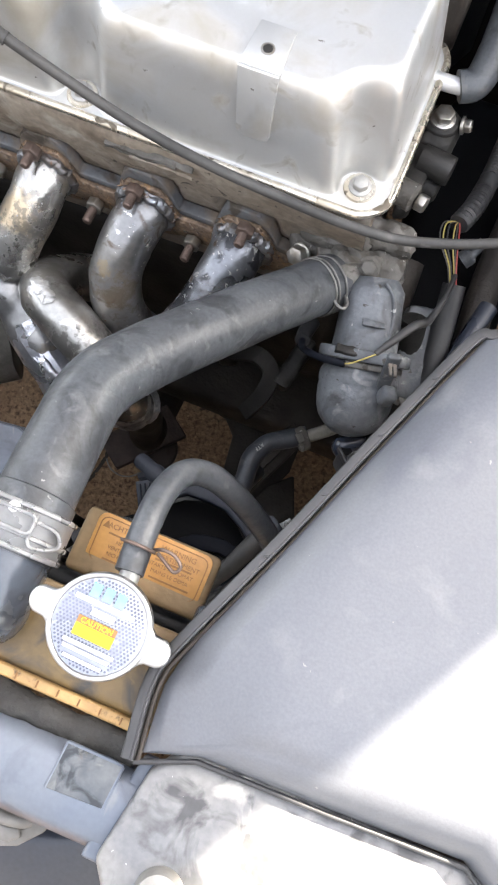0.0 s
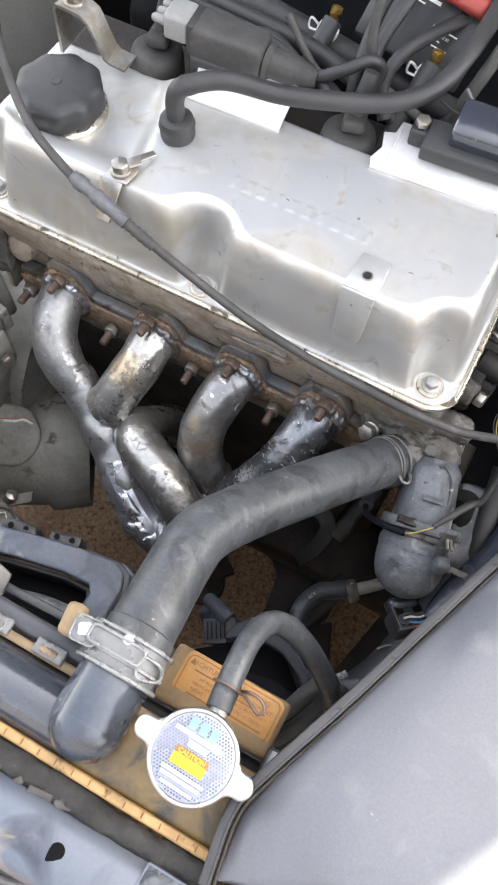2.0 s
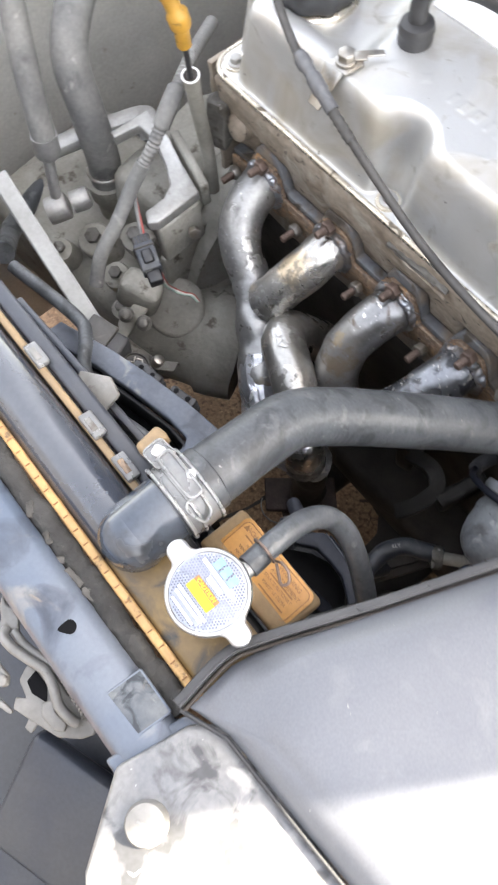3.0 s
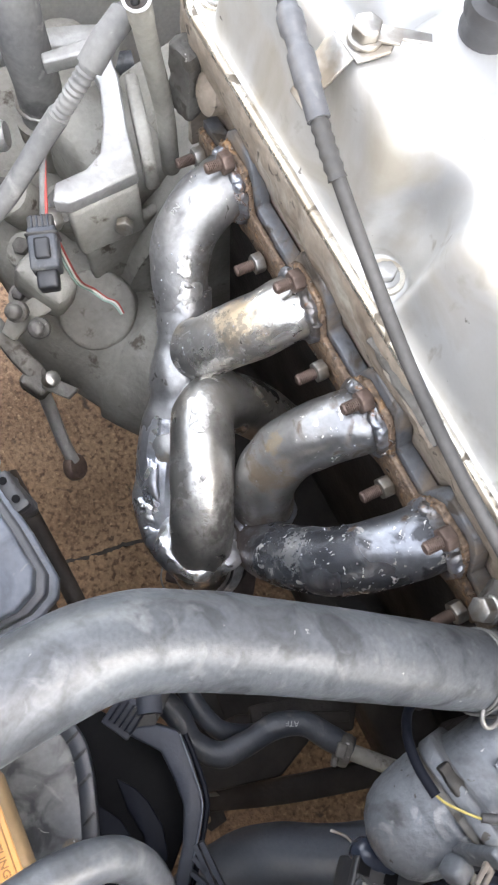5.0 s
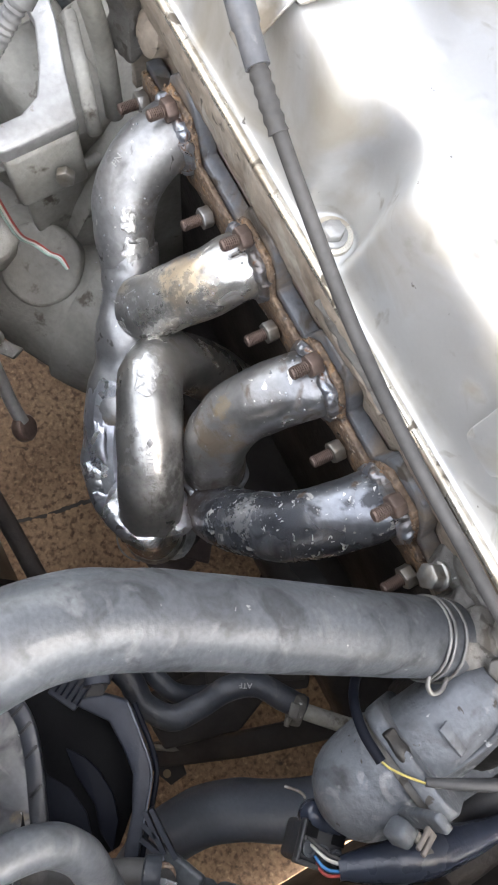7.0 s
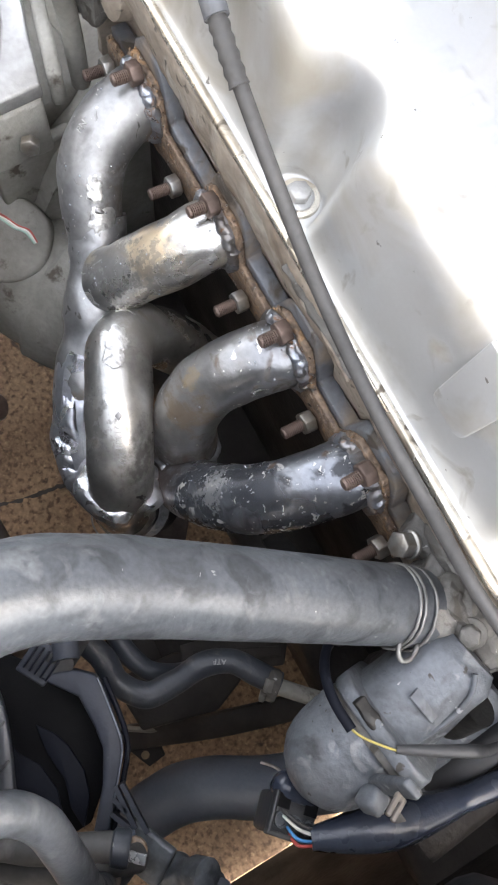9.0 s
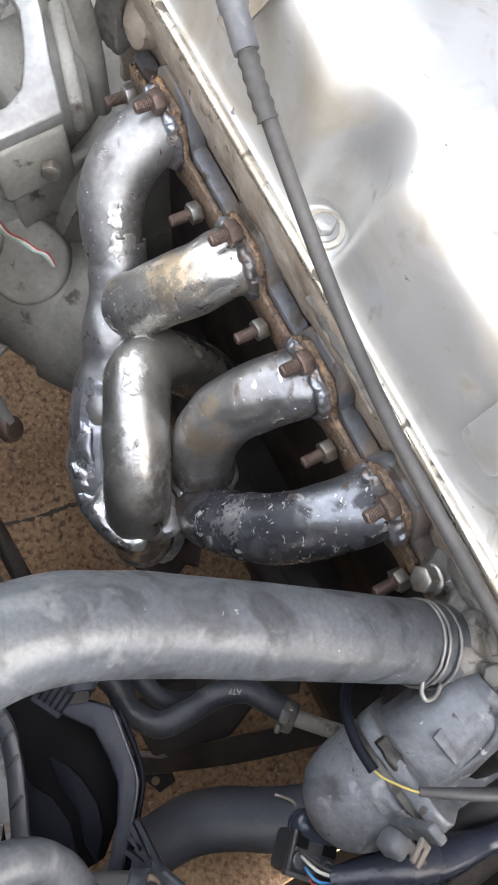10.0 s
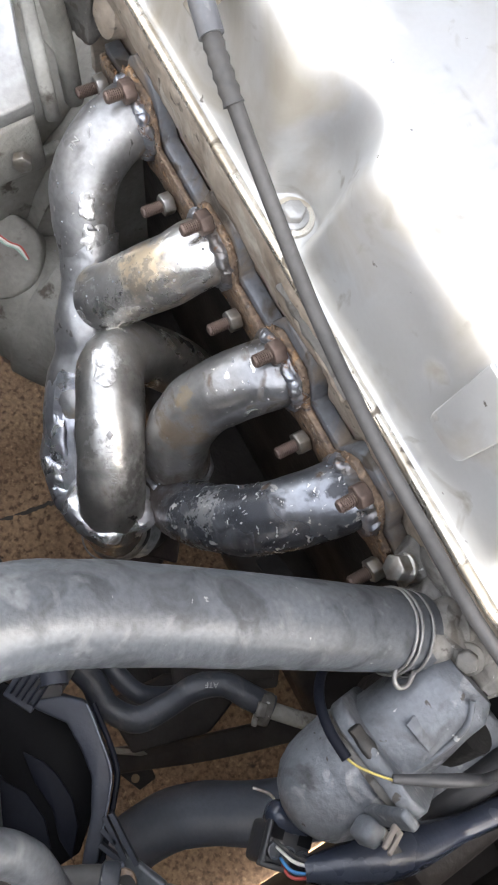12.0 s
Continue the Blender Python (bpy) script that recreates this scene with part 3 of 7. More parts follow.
def ground_bm():
    bm = bmesh.new()
    xs = [-300, -40, -8, -2] + [-1 + 0.025 * k for k in range(81)] + [2, 8, 40, 300]
    grid = {}
    for i, x in enumerate(xs):
        for j, y in enumerate(xs):
            near = abs(x) < 1.01 and abs(y) < 1.01
            grid[i, j] = bm.verts.new((x, y, ground_height(x, y) if near else 0))
    for i in range(len(xs) - 1):
        for j in range(len(xs) - 1):
            bm.faces.new((grid[i, j], grid[i + 1, j], grid[i + 1, j + 1], grid[i, j + 1]))
    return bm


lone("ground", ground_bm(), "floor", "brown rough concrete ground stained with oil", "ground", kind="structure")


def crack_bm(line, wide, seed):
    """A ragged dark gap that lies on the ground along a line of (x, y)."""
    pts = []
    for q in spline([(x, y, 0) for x, y in line], 8):
        k = len(pts)
        x, y = q.x + 0.003 * noise.noise((k * 0.6, seed, 1)), q.y + 0.002 * noise.noise((k * 0.8, seed, 5))
        pts.append(Vector((x, y, ground_height(x, y) - 0.0005)))
    return sweep(bmesh.new(), pts, lambda t: wide * (0.55 + 0.6 * abs(noise.noise((t * 19, seed, 0)))), section=[(-1, -0.35), (1, -0.35), (0.8, 0.45), (-0.8, 0.45)], up=(0, 0, 1))


for line, wide, seed in (([(-0.16, -0.44), (-0.125, -0.36), (-0.0985, -0.295), (-0.091, -0.258), (-0.0885, -0.236), (-0.083, -0.205), (-0.070, -0.16), (-0.065, -0.12)], 0.0045, 1.0),):
    lone("crack_line", crack_bm(line, wide, seed), "block", "dark crack across the brown concrete", "crack", kind="structure")

# unseen wall added to block low sky and darken the front faces
lone("front_light_blocker", box_bm((-1.0, -3.2, 1.5), (12.0, 0.25, 3.0), (0, 0, 0), 0.02), "yard", "unseen grey wall added to dim the light from the front", "wall", kind="structure")

bonnet = thing("bonnet", "raised pale blue-silver car bonnet over the engine", "bonnet")
HINGE, TIP = (0.55, 0.86), (0.38, 1.80)
bn = bmesh.new()
rows = []
for k in range(13):
    t = k / 12
    y, z = HINGE[0] + (TIP[0] - HINGE[0]) * t, HINGE[1] + (TIP[1] - HINGE[1]) * t + 0.05 * math.sin(math.pi * t)
    rows.append([(x, y + 0.04 * (x / 0.8) ** 2 * t, z) for x in (-0.611 + 0.11 * j for j in range(14))])
rows = [[bn.verts.new(p) for p in r] for r in rows]
for a, b in zip(rows, rows[1:]):
    for j in range(13):
        bn.faces.new((a[j], a[j + 1], b[j + 1], b[j]))
bmesh.ops.solidify(bn, geom=bn.faces[:], thickness=0.012)
part("panel", bn, "body", bonnet)

# inner wings, bulkhead and front lower panel close the bay
lone("wing_inner", box_bm((-0.52, -0.11, 0.49), (0.03, 1.25, 0.62), (0, -4, 0), 0.01), "beige", "dusty beige inner wing panel", "car panel", kind="structure")
# dark side panel added to blacken the bay and keep sun off the floor
lone("wing_inner", box_bm((0.47, -0.11, 0.3525), (0.03, 1.25, 0.655), (0, 0, 0), 0.01), "block", "dark panel added on the right to darken the bay and stop sunlight", "car panel", kind="structure")
# unseen panel added to cut sky light on the engine's right end
lone("sky_blocker", box_bm((0.488, 0.255, 0.765), (0.03, 0.45, 0.20), (0, 0, 0), 0.01), "body", "unseen panel added to block sky light from the right", "car panel", kind="structure")
# bulkhead painted near-black to carry the shade behind the engine
lone("bulkhead", box_bm((-0.02, 0.50, 0.43), (1.1, 0.03, 0.86), (0, 0, 0), 0.01), "void", "bulkhead behind the engine, its shade put into the black colour", "car panel", kind="structure")

# ---- radiator support, latch, radiator ----
support = thing("radiator_support", "pale blue painted radiator support rail with bare patches", "car panel")
rail = bmesh.new()
sec = [(-0.019, 0.012), (-0.019, -0.010), (-0.013, -0.0155), (0.012, -0.0155), (0.018, -0.010), (0.018, 0.012)]
sweep(rail, spline([(-0.62, -0.392, 0.762), (-0.3, -0.392, 0.762), (0.02, -0.392, 0.762), (0.235, -0.390, 0.762)], 8), 1.0, section=sec, up=(0, 0, 1))
part("rail", rail, "body", support)
part("rail_hole", prism_bm([(0.0042 * math.cos(a) * (1 - 0.5 * max(0, math.sin(a))), 0.0042 * math.sin(a) + 0.0026 * max(0, math.sin(a))) for a in (math.pi * k / 12 for k in range(24))], 0.0005, pose(0.136, -0.388, 0.7775, 0, 0, 155), 0), "void", support, "dark drilled hole")
part("end_plate", prism_bm([(0.1805, -0.3705), (0.2080, -0.3705), (0.2065, -0.3900), (0.1790, -0.3915)], 0.0011, pose(0, 0, 0.7770), 0.0004), "end_plate", support, "grey-green overlapped end plate")
for a, b in (((0.1805, -0.3702), (0.1790, -0.3915)), ((0.1805, -0.3702), (0.2080, -0.3702)), ((0.2080, -0.3702), (0.2065, -0.3900))):
    part("gusset_edge", tube_bm([(*a, 0.7772), (*b, 0.7772)], 0.0010, 8, 1), "body", support)

seal = bmesh.new()
sweep(seal, spline([(-0.6, -0.3655, 0.765), (-0.2, -0.3665, 0.765), (0.06, -0.3655, 0.765), (0.14, -0.3665, 0.764), (0.21, -0.3655, 0.762)], 30), lambda t: 0.0078 + 0.0016 * noise.noise((t * 38, 0, 0)), 12)
foam = thing("foam_seal", "dirty torn grey foam strip along the radiator", "seal")
part("strip", roughen(seal, 0.003, 60), "foam", foam)
for k, (fx, fy, w) in enumerate(((0.060, -0.3690, 0.010), (0.082, -0.3705, 0.008), (0.112, -0.3710, 0.014), (0.126, -0.3700, 0.009), (0.010, -0.3690, 0.012), (0.098, -0.3720, 0.006))):
    part("torn_flap", roughen(lump((fx, fy, 0.7715), (w, 0.0042, 0.0016), (8, 4, -30 + 17 * k), 0.0008, 0.0014, 130, k), 0.0008, 300, k), "torn_foam", foam, "pale torn foam")

# unseen panel added to hold back light from the sunlit ground
lone("bumper", box_bm((-0.02, -0.74, 0.36), (1.1, 0.05, 0.32), (0, 0, 0), 0.02, 3), "plastic", "unseen dark front panel added to keep out light from the ground", "bumper", kind="structure")
front = thing("front_grille_panel", "dark dusty panel behind the grille with drilled holes", "car panel")
part("sheet", box_bm((-0.02, -0.585, 0.50), (1.0, 0.29, 0.012), (14, 0, 0), 0.003), "shroud", front)
for hx, hy in ((0.0746, -0.5237), (0.1089, -0.5472), (-0.0016, -0.4821)):
    part("hole", lathe_bm([(0.006, 0), (0.006, 0.001)], (hx, hy, 0.508 + (hy + 0.56) * math.tan(radians(14))), (0, -0.24, 1), 16), "block", front)
part("step", box_bm((0.20, -0.50, 0.565), (0.12, 0.10, 0.02), (25, 0, 20), 0.006), "shroud", front)

latch = thing("bonnet_latch", "dusty pale metal bonnet latch below the rail", "latch")
part("backplate", prism_bm([(0.118, -0.424), (0.131, -0.421), (0.152, -0.421), (0.166, -0.413), (0.173, -0.4135), (0.181, -0.421), (0.178, -0.4290), (0.168, -0.4400), (0.150, -0.4475), (0.136, -0.4530), (0.131, -0.4480), (0.136, -0.4430), (0.124, -0.4410), (0.120, -0.434)], 0.0030, pose(0, 0, 0.7120), 0.0012), "latch", latch)
part("slot", prism_bm([(0.126, -0.4290), (0.138, -0.4280), (0.147, -0.4340), (0.136, -0.4385), (0.128, -0.4370)], 0.0006, pose(0, 0, 0.7151), 0.0001), "void", latch, "dark slot")
part("slot", prism_bm([(0.156, -0.4320), (0.164, -0.4270), (0.167, -0.4290), (0.161, -0.4380), (0.158, -0.4380)], 0.0006, pose(0, 0, 0.7151), 0.0001), "void", latch, "dark slot")
part("claw", prism_bm([(0.071, -0.4190), (0.079, -0.4210), (0.085, -0.4180), (0.092, -0.4185), (0.099, -0.4235), (0.097, -0.4275), (0.091, -0.4275), (0.094, -0.4330), (0.098, -0.4420), (0.109, -0.4440), (0.119, -0.4430), (0.124, -0.4470), (0.119, -0.4540), (0.108, -0.4520), (0.096, -0.4470), (0.090, -0.4400), (0.086, -0.4290), (0.078, -0.4255)], 0.0045, pose(0, 0, 0.7155), 0.0016), "latch", latch)
part("bar", tube_bm([(0.094, -0.4285, 0.722), (0.098, -0.4320, 0.7245), (0.108, -0.4312, 0.7250), (0.122, -0.4262, 0.7250), (0.132, -0.4225, 0.7245), (0.144, -0.4240, 0.7240), (0.155, -0.4275, 0.7230), (0.166, -0.4265, 0.7210), (0.170, -0.4245, 0.7190)], 0.0033, 14, 6), "latch", latch, "bent striker bar")
part("bar", tube_bm([(0.098, -0.4260, 0.7200), (0.110, -0.4250, 0.7215), (0.124, -0.4205, 0.7215), (0.136, -0.4165, 0.7200)], 0.0030, 12, 6), "latch", latch, "second bent bar")
part("pawl", prism_bm([(0.148, -0.4290), (0.156, -0.4320), (0.166, -0.4300), (0.169, -0.4340), (0.163, -0.4390), (0.152, -0.4400), (0.146, -0.4360)], 0.0035, pose(0, 0, 0.7165), 0.0014), "latch", latch)
part("lower_tooth", prism_bm([(0.146, -0.4470), (0.153, -0.4450), (0.1555, -0.4520), (0.1500, -0.4535)], 0.003, pose(0, 0, 0.711), 0.0009), "latch", latch)
coil_pts = []
for k in range(15 * 10 + 1):
    a = 2 * math.pi * k / 10
    u = k / 150
    coil_pts.append((0.130 + 0.039 * u, -0.4125 - 0.002 * u + 0.0050 * math.cos(a), 0.7220 + 0.0050 * math.sin(a)))
part("spring", tube_bm(coil_pts, 0.0010, 6, 1), "latch", latch, "coiled return spring")
part("pivot", lathe_bm([(0.0040, 0), (0.0040, 0.004), (0.003, 0.005)], (0.1190, -0.4480, 0.7190), (0, 0, 1), 16), "latch", latch)
part("release_lever", prism_bm([(0.100, -0.4680), (0.105, -0.4640), (0.112, -0.4610), (0.135, -0.4560), (0.1350, -0.4590), (0.1190, -0.4650), (0.1165, -0.4800), (0.1140, -0.5050), (0.1100, -0.5060), (0.1095, -0.4850), (0.1090, -0.4700)], 0.0035, pose(0, 0, 0.7020), 0.0012), "latch", latch)
part("release_wire", tube_bm([(0.112, -0.500, 0.704), (0.109, -0.520, 0.700), (0.114, -0.540, 0.694), (0.124, -0.555, 0.688)], 0.0022, 10, 6), "latch", latch)

radiator = thing("radiator", "old radiator with dark top tank and orange crimped edges", "radiator")
tank = bmesh.new()
half = [(-0.019, 0.02)] + [(-0.019 * math.cos(radians(a)), -0.0165 * math.sin(radians(a))) for a in range(0, 181, 12)] + [(0.019, 0.02)]
sweep(tank, spline([(-0.46, -0.333, 0.760), (-0.2, -0.333, 0.760), (0.112, -0.333, 0.760)], 10), 1.0, section=half, up=(0, 0, 1))
part("top_tank", tank, "tank", radiator)
part("tank_end", box_bm((0.168, -0.333, 0.752), (0.118, 0.039, 0.034), (0, 0, 0), 0.007, 3), "tank_tan", radiator, "ochre-stained end of the tank")
strip_f = box_bm((-0.125, -0.3545, 0.764), (0.675, 0.006, 0.010), (0, 0, 0), 0.0015)
part("front_crimp_strip", strip_f, "ochre", radiator)
part("rear_crimp_strip", box_bm((-0.125, -0.3105, 0.762), (0.675, 0.0055, 0.010), (0, 0, 0), 0.0015), "dust_tan", radiator)
for cx in (0.037, 0.074, -0.03, -0.11):
    part("spring_clip", box_bm((cx, -0.3075, 0.768), (0.020, 0.0095, 0.005), (-8, 0, 0), 0.0012), "clear_grey", radiator)
    part("clip_window", box_bm((cx, -0.3080, 0.7706), (0.011, 0.0042, 0.0012), (-8, 0, 0), 0.0004, 1), "latch" if cx < 0.05 else "rust", radiator)
tab = box_bm((0, -0.3545, 0.7675), (0.0007, 0.0034, 0.0052), (0, 0, 0), 0.0002, 1)
first = part("crimp_tab", tab, "label_ink", radiator)
for k in range(-37, 20):
    for dy in (0,):
        if (k, dy) != (0, 0):
            o = new("crimp_tab", first.data)
            o.parent, o.location = radiator, (k * 0.0110, dy, 0)
part("core", box_bm((-0.125, -0.333, 0.50), (0.67, 0.030, 0.47), (0, 0, 0), 0.003), "block", radiator)
neck = bmesh.new()
sweep(neck, spline([(0.116, -0.330, 0.760), (0.116, -0.328, 0.778), (0.116, -0.328, 0.778), (0.116, -0.31, 0.7795), (0.116, -0.290, 0.7795)], 8), lambda t: 0.0205 if t > 0.06 else 0.017, 24)
part("outlet_neck", neck, "neck", radiator, "dusty dark outlet neck with rounded end")
part("neck_end", lathe_bm([(0.0215, -0.03), (0.0213, 0), (0.0196, 0.008), (0.0152, 0.0146), (0.008, 0.0187), (0.001, 0.0198)], (0.116, -0.329, 0.777), (0, -1, 0.06), 28), "neck", radiator)
part("filler_neck", lathe_bm([(0.019, 0), (0.019, 0.028), (0.0215, 0.030), (0.0215, 0.034)], (0.1765, -0.316, 0.765), (0, 0, 1)), "alu", radiator, "metal filler neck")
part("overflow_spout", tube_bm([(0.178, -0.312, 0.785), (0.176, -0.288, 0.786), (0.175, -0.276, 0.786)], 0.005, 14, 4), "alu", radiator)
part("side_bracket", box_bm((0.215, -0.315, 0.742), (0.012, 0.05, 0.02), (0, 0, 0), 0.003), "tank", radiator)

CAP = Matrix.Translation((0.1765, -0.316, 0.8035)) @ pose(0, 0, 0, 2, 2, -2)
out = []
for k in range(120):
    a = 2 * math.pi * k / 120
    ca, sa = abs(math.cos(a)), abs(math.sin(a))
    r = 0.0236
    root = 0.0068 ** 2 - (0.0272 * sa) ** 2
    if root > 0:
        r = max(r, 0.0272 * ca + math.sqrt(root))
    elif sa < 0.40:
        r += 0.0022 * (1 - (sa - 0.25) / 0.15) ** 2
    out.append((r * math.cos(a), r * math.sin(a)))
cap = part("cap", prism_bm(out, 0.0052, CAP @ pose(0, 0, -0.0018), 0.0016), "cap", radiator, "bright metal cap with two ears and a printed label")
part("rolled_rim", tube_bm([CAP @ Vector((0.0221 * math.cos(a), 0.0221 * math.sin(a), 0.0034)) for a in (2 * math.pi * k / 48 for k in range(49))], 0.0013, 8, 1), "cap", cap)
part("printed_disc", lathe_bm([(0.0206, 0), (0.0206, 0.0006), (0.0202, 0.0008)], CAP @ Vector((0, 0, 0.0034)), CAP.to_3x3() @ Vector((0, 0, 1)), 48), "cap_label", cap, "silver label with a dotted print")
dots = bmesh.new()
for i in range(-14, 15):
    for j in range(-16, 17):
        u, v = (i + 0.5 * (j % 2)) * 0.0017, j * 0.00147
        if u * u + v * v < 0.0196 ** 2 and not (abs(v) < 0.0155 and abs(u) < 0.0105 and (v > 0.002 or v < -0.002) and (int((v + 0.02) * 190) % 2)):
            vs = [dots.verts.new(CAP @ Vector((u + 0.00058 * math.cos(b), v + 0.00058 * math.sin(b), 0.00445))) for b in (math.pi / 3 * q for q in range(6))]
            dots.faces.new(vs)
tagged(part("dot_print", dots, "cap_dot", cap), kind="stuff")
part("caution_panel", box_bm((0, 0, 0), (0.0185, 0.0068, 0.0004), (0, 0, 0), 0), "yellow", cap, "yellow caution panel").matrix_world = CAP @ pose(-0.0005, -0.0038, 0.0048)
part("caution_bar", box_bm((0, 0, 0), (0.0185, 0.0034, 0.0004), (0, 0, 0), 0), "label_ink", cap).matrix_world = CAP @ pose(-0.0005, -0.0002, 0.0051)
lettering("caution_word", "CAUTION", 0.0034, CAP @ pose(-0.0005, -0.0003, 0.0055), "yellow", cap)
for w, h, u, v, key in ((0.0042, 0.0058, -0.0075, 0.0135, "green_print"), (0.0042, 0.0058, -0.0015, 0.0135, "green_print"), (0.0042, 0.0058, 0.0045, 0.0135, "green_print"), (0.028, 0.0021, -0.001, 0.0085, "white_print"), (0.011, 0.0030, 0, 0.0046, "white_print"), (0.024, 0.0015, 0, -0.0102, "white_print"), (0.022, 0.0014, 0, -0.0128, "white_print"), (0.018, 0.0014, 0, -0.0165, "white_print")):
    part("printed_bar", box_bm((0, 0, 0), (w, h, 0.0004), (0, 0, 0), 0), key, cap).matrix_world = CAP @ pose(u, v, 0.0050)

overflow = thing("overflow_hose", "grey rubber overflow hose arching down with a wire clip", "hose")
part("hose", tube_bm([(0.1755, -0.290, 0.786), (0.1735, -0.268, 0.783), (0.1728, -0.247, 0.774), (0.1770, -0.2325, 0.762), (0.187, -0.2265, 0.750), (0.200, -0.2275, 0.735), (0.214, -0.2315, 0.714), (0.228, -0.237, 0.686), (0.240, -0.243, 0.645), (0.248, -0.247, 0.60)], 0.0072, 18, 8), "hose", overflow)
part("wire_clip", tube_bm([(0.183, -0.277, 0.787), (0.178, -0.277, 0.7955), (0.171, -0.277, 0.7945), (0.166, -0.277, 0.786), (0.172, -0.276, 0.7785), (0.180, -0.276, 0.780), (0.1865, -0.2745, 0.7900), (0.1930, -0.2750, 0.7920), (0.1975, -0.2785, 0.7905), (0.1955, -0.2820, 0.7885), (0.1900, -0.2795, 0.7880), (0.1845, -0.2765, 0.7870)], 0.0009, 8, 6), "stud", overflow)

clamp = thing("hose_clamp", "clear grey plastic band clamp on the radiator outlet", "hose clamp")
BAND = [(u, v) for u, v in rounded(0.0470, 0.0450, 0.0195, 8)]
CL = Vector((0.1160, -0.2900, 0.7790))


def band_ring(y0, y1, grow):
    """A ring of the clamp round the hose, from y0 to y1 about its middle, with softened edges."""
    line = [CL + Vector((0, y, 0)) for y in (y0, y0 + 0.0006, y1 - 0.0006, y1)]
    return sweep(bmesh.new(), line, lambda t: grow if 0.1 < t < 0.9 else grow - 0.03, section=BAND, up=(0, 0, 1))


part("band", band_ring(-0.0115, 0.0115, 1.0), "clear_grey", clamp, "", 50)
for y in (-0.0115, -0.0045, 0.0088):
    part("edge_rib", band_ring(y, y + 0.0026, 1.055), "clear_edge", clamp)
WINDOW = [CL + Vector((-0.003 + u, 0.0022 + v, 0.0242)) for u, v in rounded(0.0330, 0.0090, 0.003)]
part("window_frame", tube_bm(WINDOW + WINDOW[:1], 0.0010, 8, 1), "clear_edge", clamp, "raised frame of the label window")
part("top_pad", box_bm(CL + Vector((-0.003, 0.002, 0.0226)), (0.034, 0.011, 0.0022), (0, 0, 0), 0.0008), "clear_grey", clamp)
SIDE = [CL + Vector(p) for p in ((0.013, 0.0045, 0.0215), (0.0225, 0.0035, 0.0150), (0.0245, -0.0030, 0.0110), (0.0170, -0.0070, 0.0185), (0.0130, -0.0050, 0.0222))]
part("side_loop", tube_bm(SIDE + SIDE[:1], 0.0010, 8, 4), "clear_edge", clamp)
part("clasp", prism_bm(rounded(0.0175, 0.0150, 0.0035), 0.0055, pose(0.0940, -0.2890, 0.7945, 0, -10, 4), 0.0012), "clear_grey", clamp, "clear plate under the nut")
part("clasp_rim", tube_bm([pose(0.0940, -0.2890, 0.8002, 0, -10, 4) @ Vector((u, v, 0)) for u, v in rounded(0.0165, 0.0140, 0.0035) + rounded(0.0165, 0.0140, 0.0035)[:1]], 0.0007, 8, 1), "clear_edge", clamp)
part("clasp_block", box_bm((0.0815, -0.2870, 0.7880), (0.0110, 0.0190, 0.0120), (0, -10, 8), 0.003), "dust_tan", clamp, "tan dust-caked lug")
part("square_nut", prism_bm(rounded(0.0074, 0.0070, 0.0016), 0.0026, pose(0.0934, -0.2886, 0.8000, 0, -10, 24), 0.0007), "alu_bright", clamp, "bright square nut")
part("rivet", lathe_bm([(0.0029, 0), (0.0027, 0.0012), (0.0012, 0.0016)], (0.1170, -0.2827, 0.8020), (0.05, 0, 1), 14), "alu_bright", clamp, "bright rivet")

# ---- fan shroud and fan ----
shroud = thing("fan_shroud", "dark dusty fan shroud behind the radiator with support arms", "fan shroud")
part("back_plate", box_bm((-0.04, -0.306, 0.47), (0.52, 0.010, 0.50), (0, 0, 0), 0.003), "plastic", shroud)
part("top_ledge", box_bm((0.172, -0.282, 0.7335), (0.078, 0.036, 0.012), (0, 0, 0), 0.003), "dust_tan", shroud, "dusty tan top ledge")
part("upper_flange", box_bm((-0.08, -0.300, 0.757), (0.36, 0.012, 0.016), (0, 0, 0), 0.003), "shroud", shroud)
ARM = [(-1, -0.55), (-0.85, -0.7), (0.85, -0.7), (1, -0.55), (1, 0.55), (0.85, 0.7), (-0.85, 0.7), (-1, 0.55)]
LEG = [(-0.100, -0.272), (-0.050, -0.255), (-0.010, -0.2445), (0.030, -0.2365), (0.0560, -0.2330), (0.0655, -0.2372), (0.0705, -0.2480), (0.0700, -0.296), (0.0530, -0.296), (0.0525, -0.2610), (0.0480, -0.2555), (0.028, -0.2565), (-0.010, -0.2640), (-0.050, -0.2740), (-0.100, -0.2920)]
part("support_frame", prism_bm(LEG, 0.010, pose(0, 0, 0.676), 0.0016), "leg_blue", shroud, "blue-grey dusty corner frame")
for step, (grow, z) in enumerate(((0.0032, 0.6645), (0.0058, 0.6525))):
    ledge = [(x + grow * (0.55 if x > 0.045 else 0.1), y + grow) for x, y in LEG[:7]] + [(0.0700 + grow, -0.296), (0.060, -0.296), (0.058, -0.256), (0.0525, -0.2505), (0.030, -0.2520), (-0.010, -0.2600), (-0.050, -0.2705), (-0.100, -0.2890)]
    part("frame_ledge", prism_bm(ledge, 0.0085, pose(0, 0, z), 0.0014), "leg_blue" if step else "shroud", shroud)
part("inner_wall", prism_bm([(-0.100, -0.2925), (-0.050, -0.2745), (-0.010, -0.2645), (0.028, -0.2570), (0.0478, -0.2562), (0.0518, -0.2615), (0.0523, -0.296), (0.0490, -0.296), (0.0485, -0.2630), (0.0460, -0.2595), (0.028, -0.2600), (-0.010, -0.2680), (-0.050, -0.2780), (-0.100, -0.2960)], 0.034, pose(0, 0, 0.640), 0.001), "plastic", shroud)
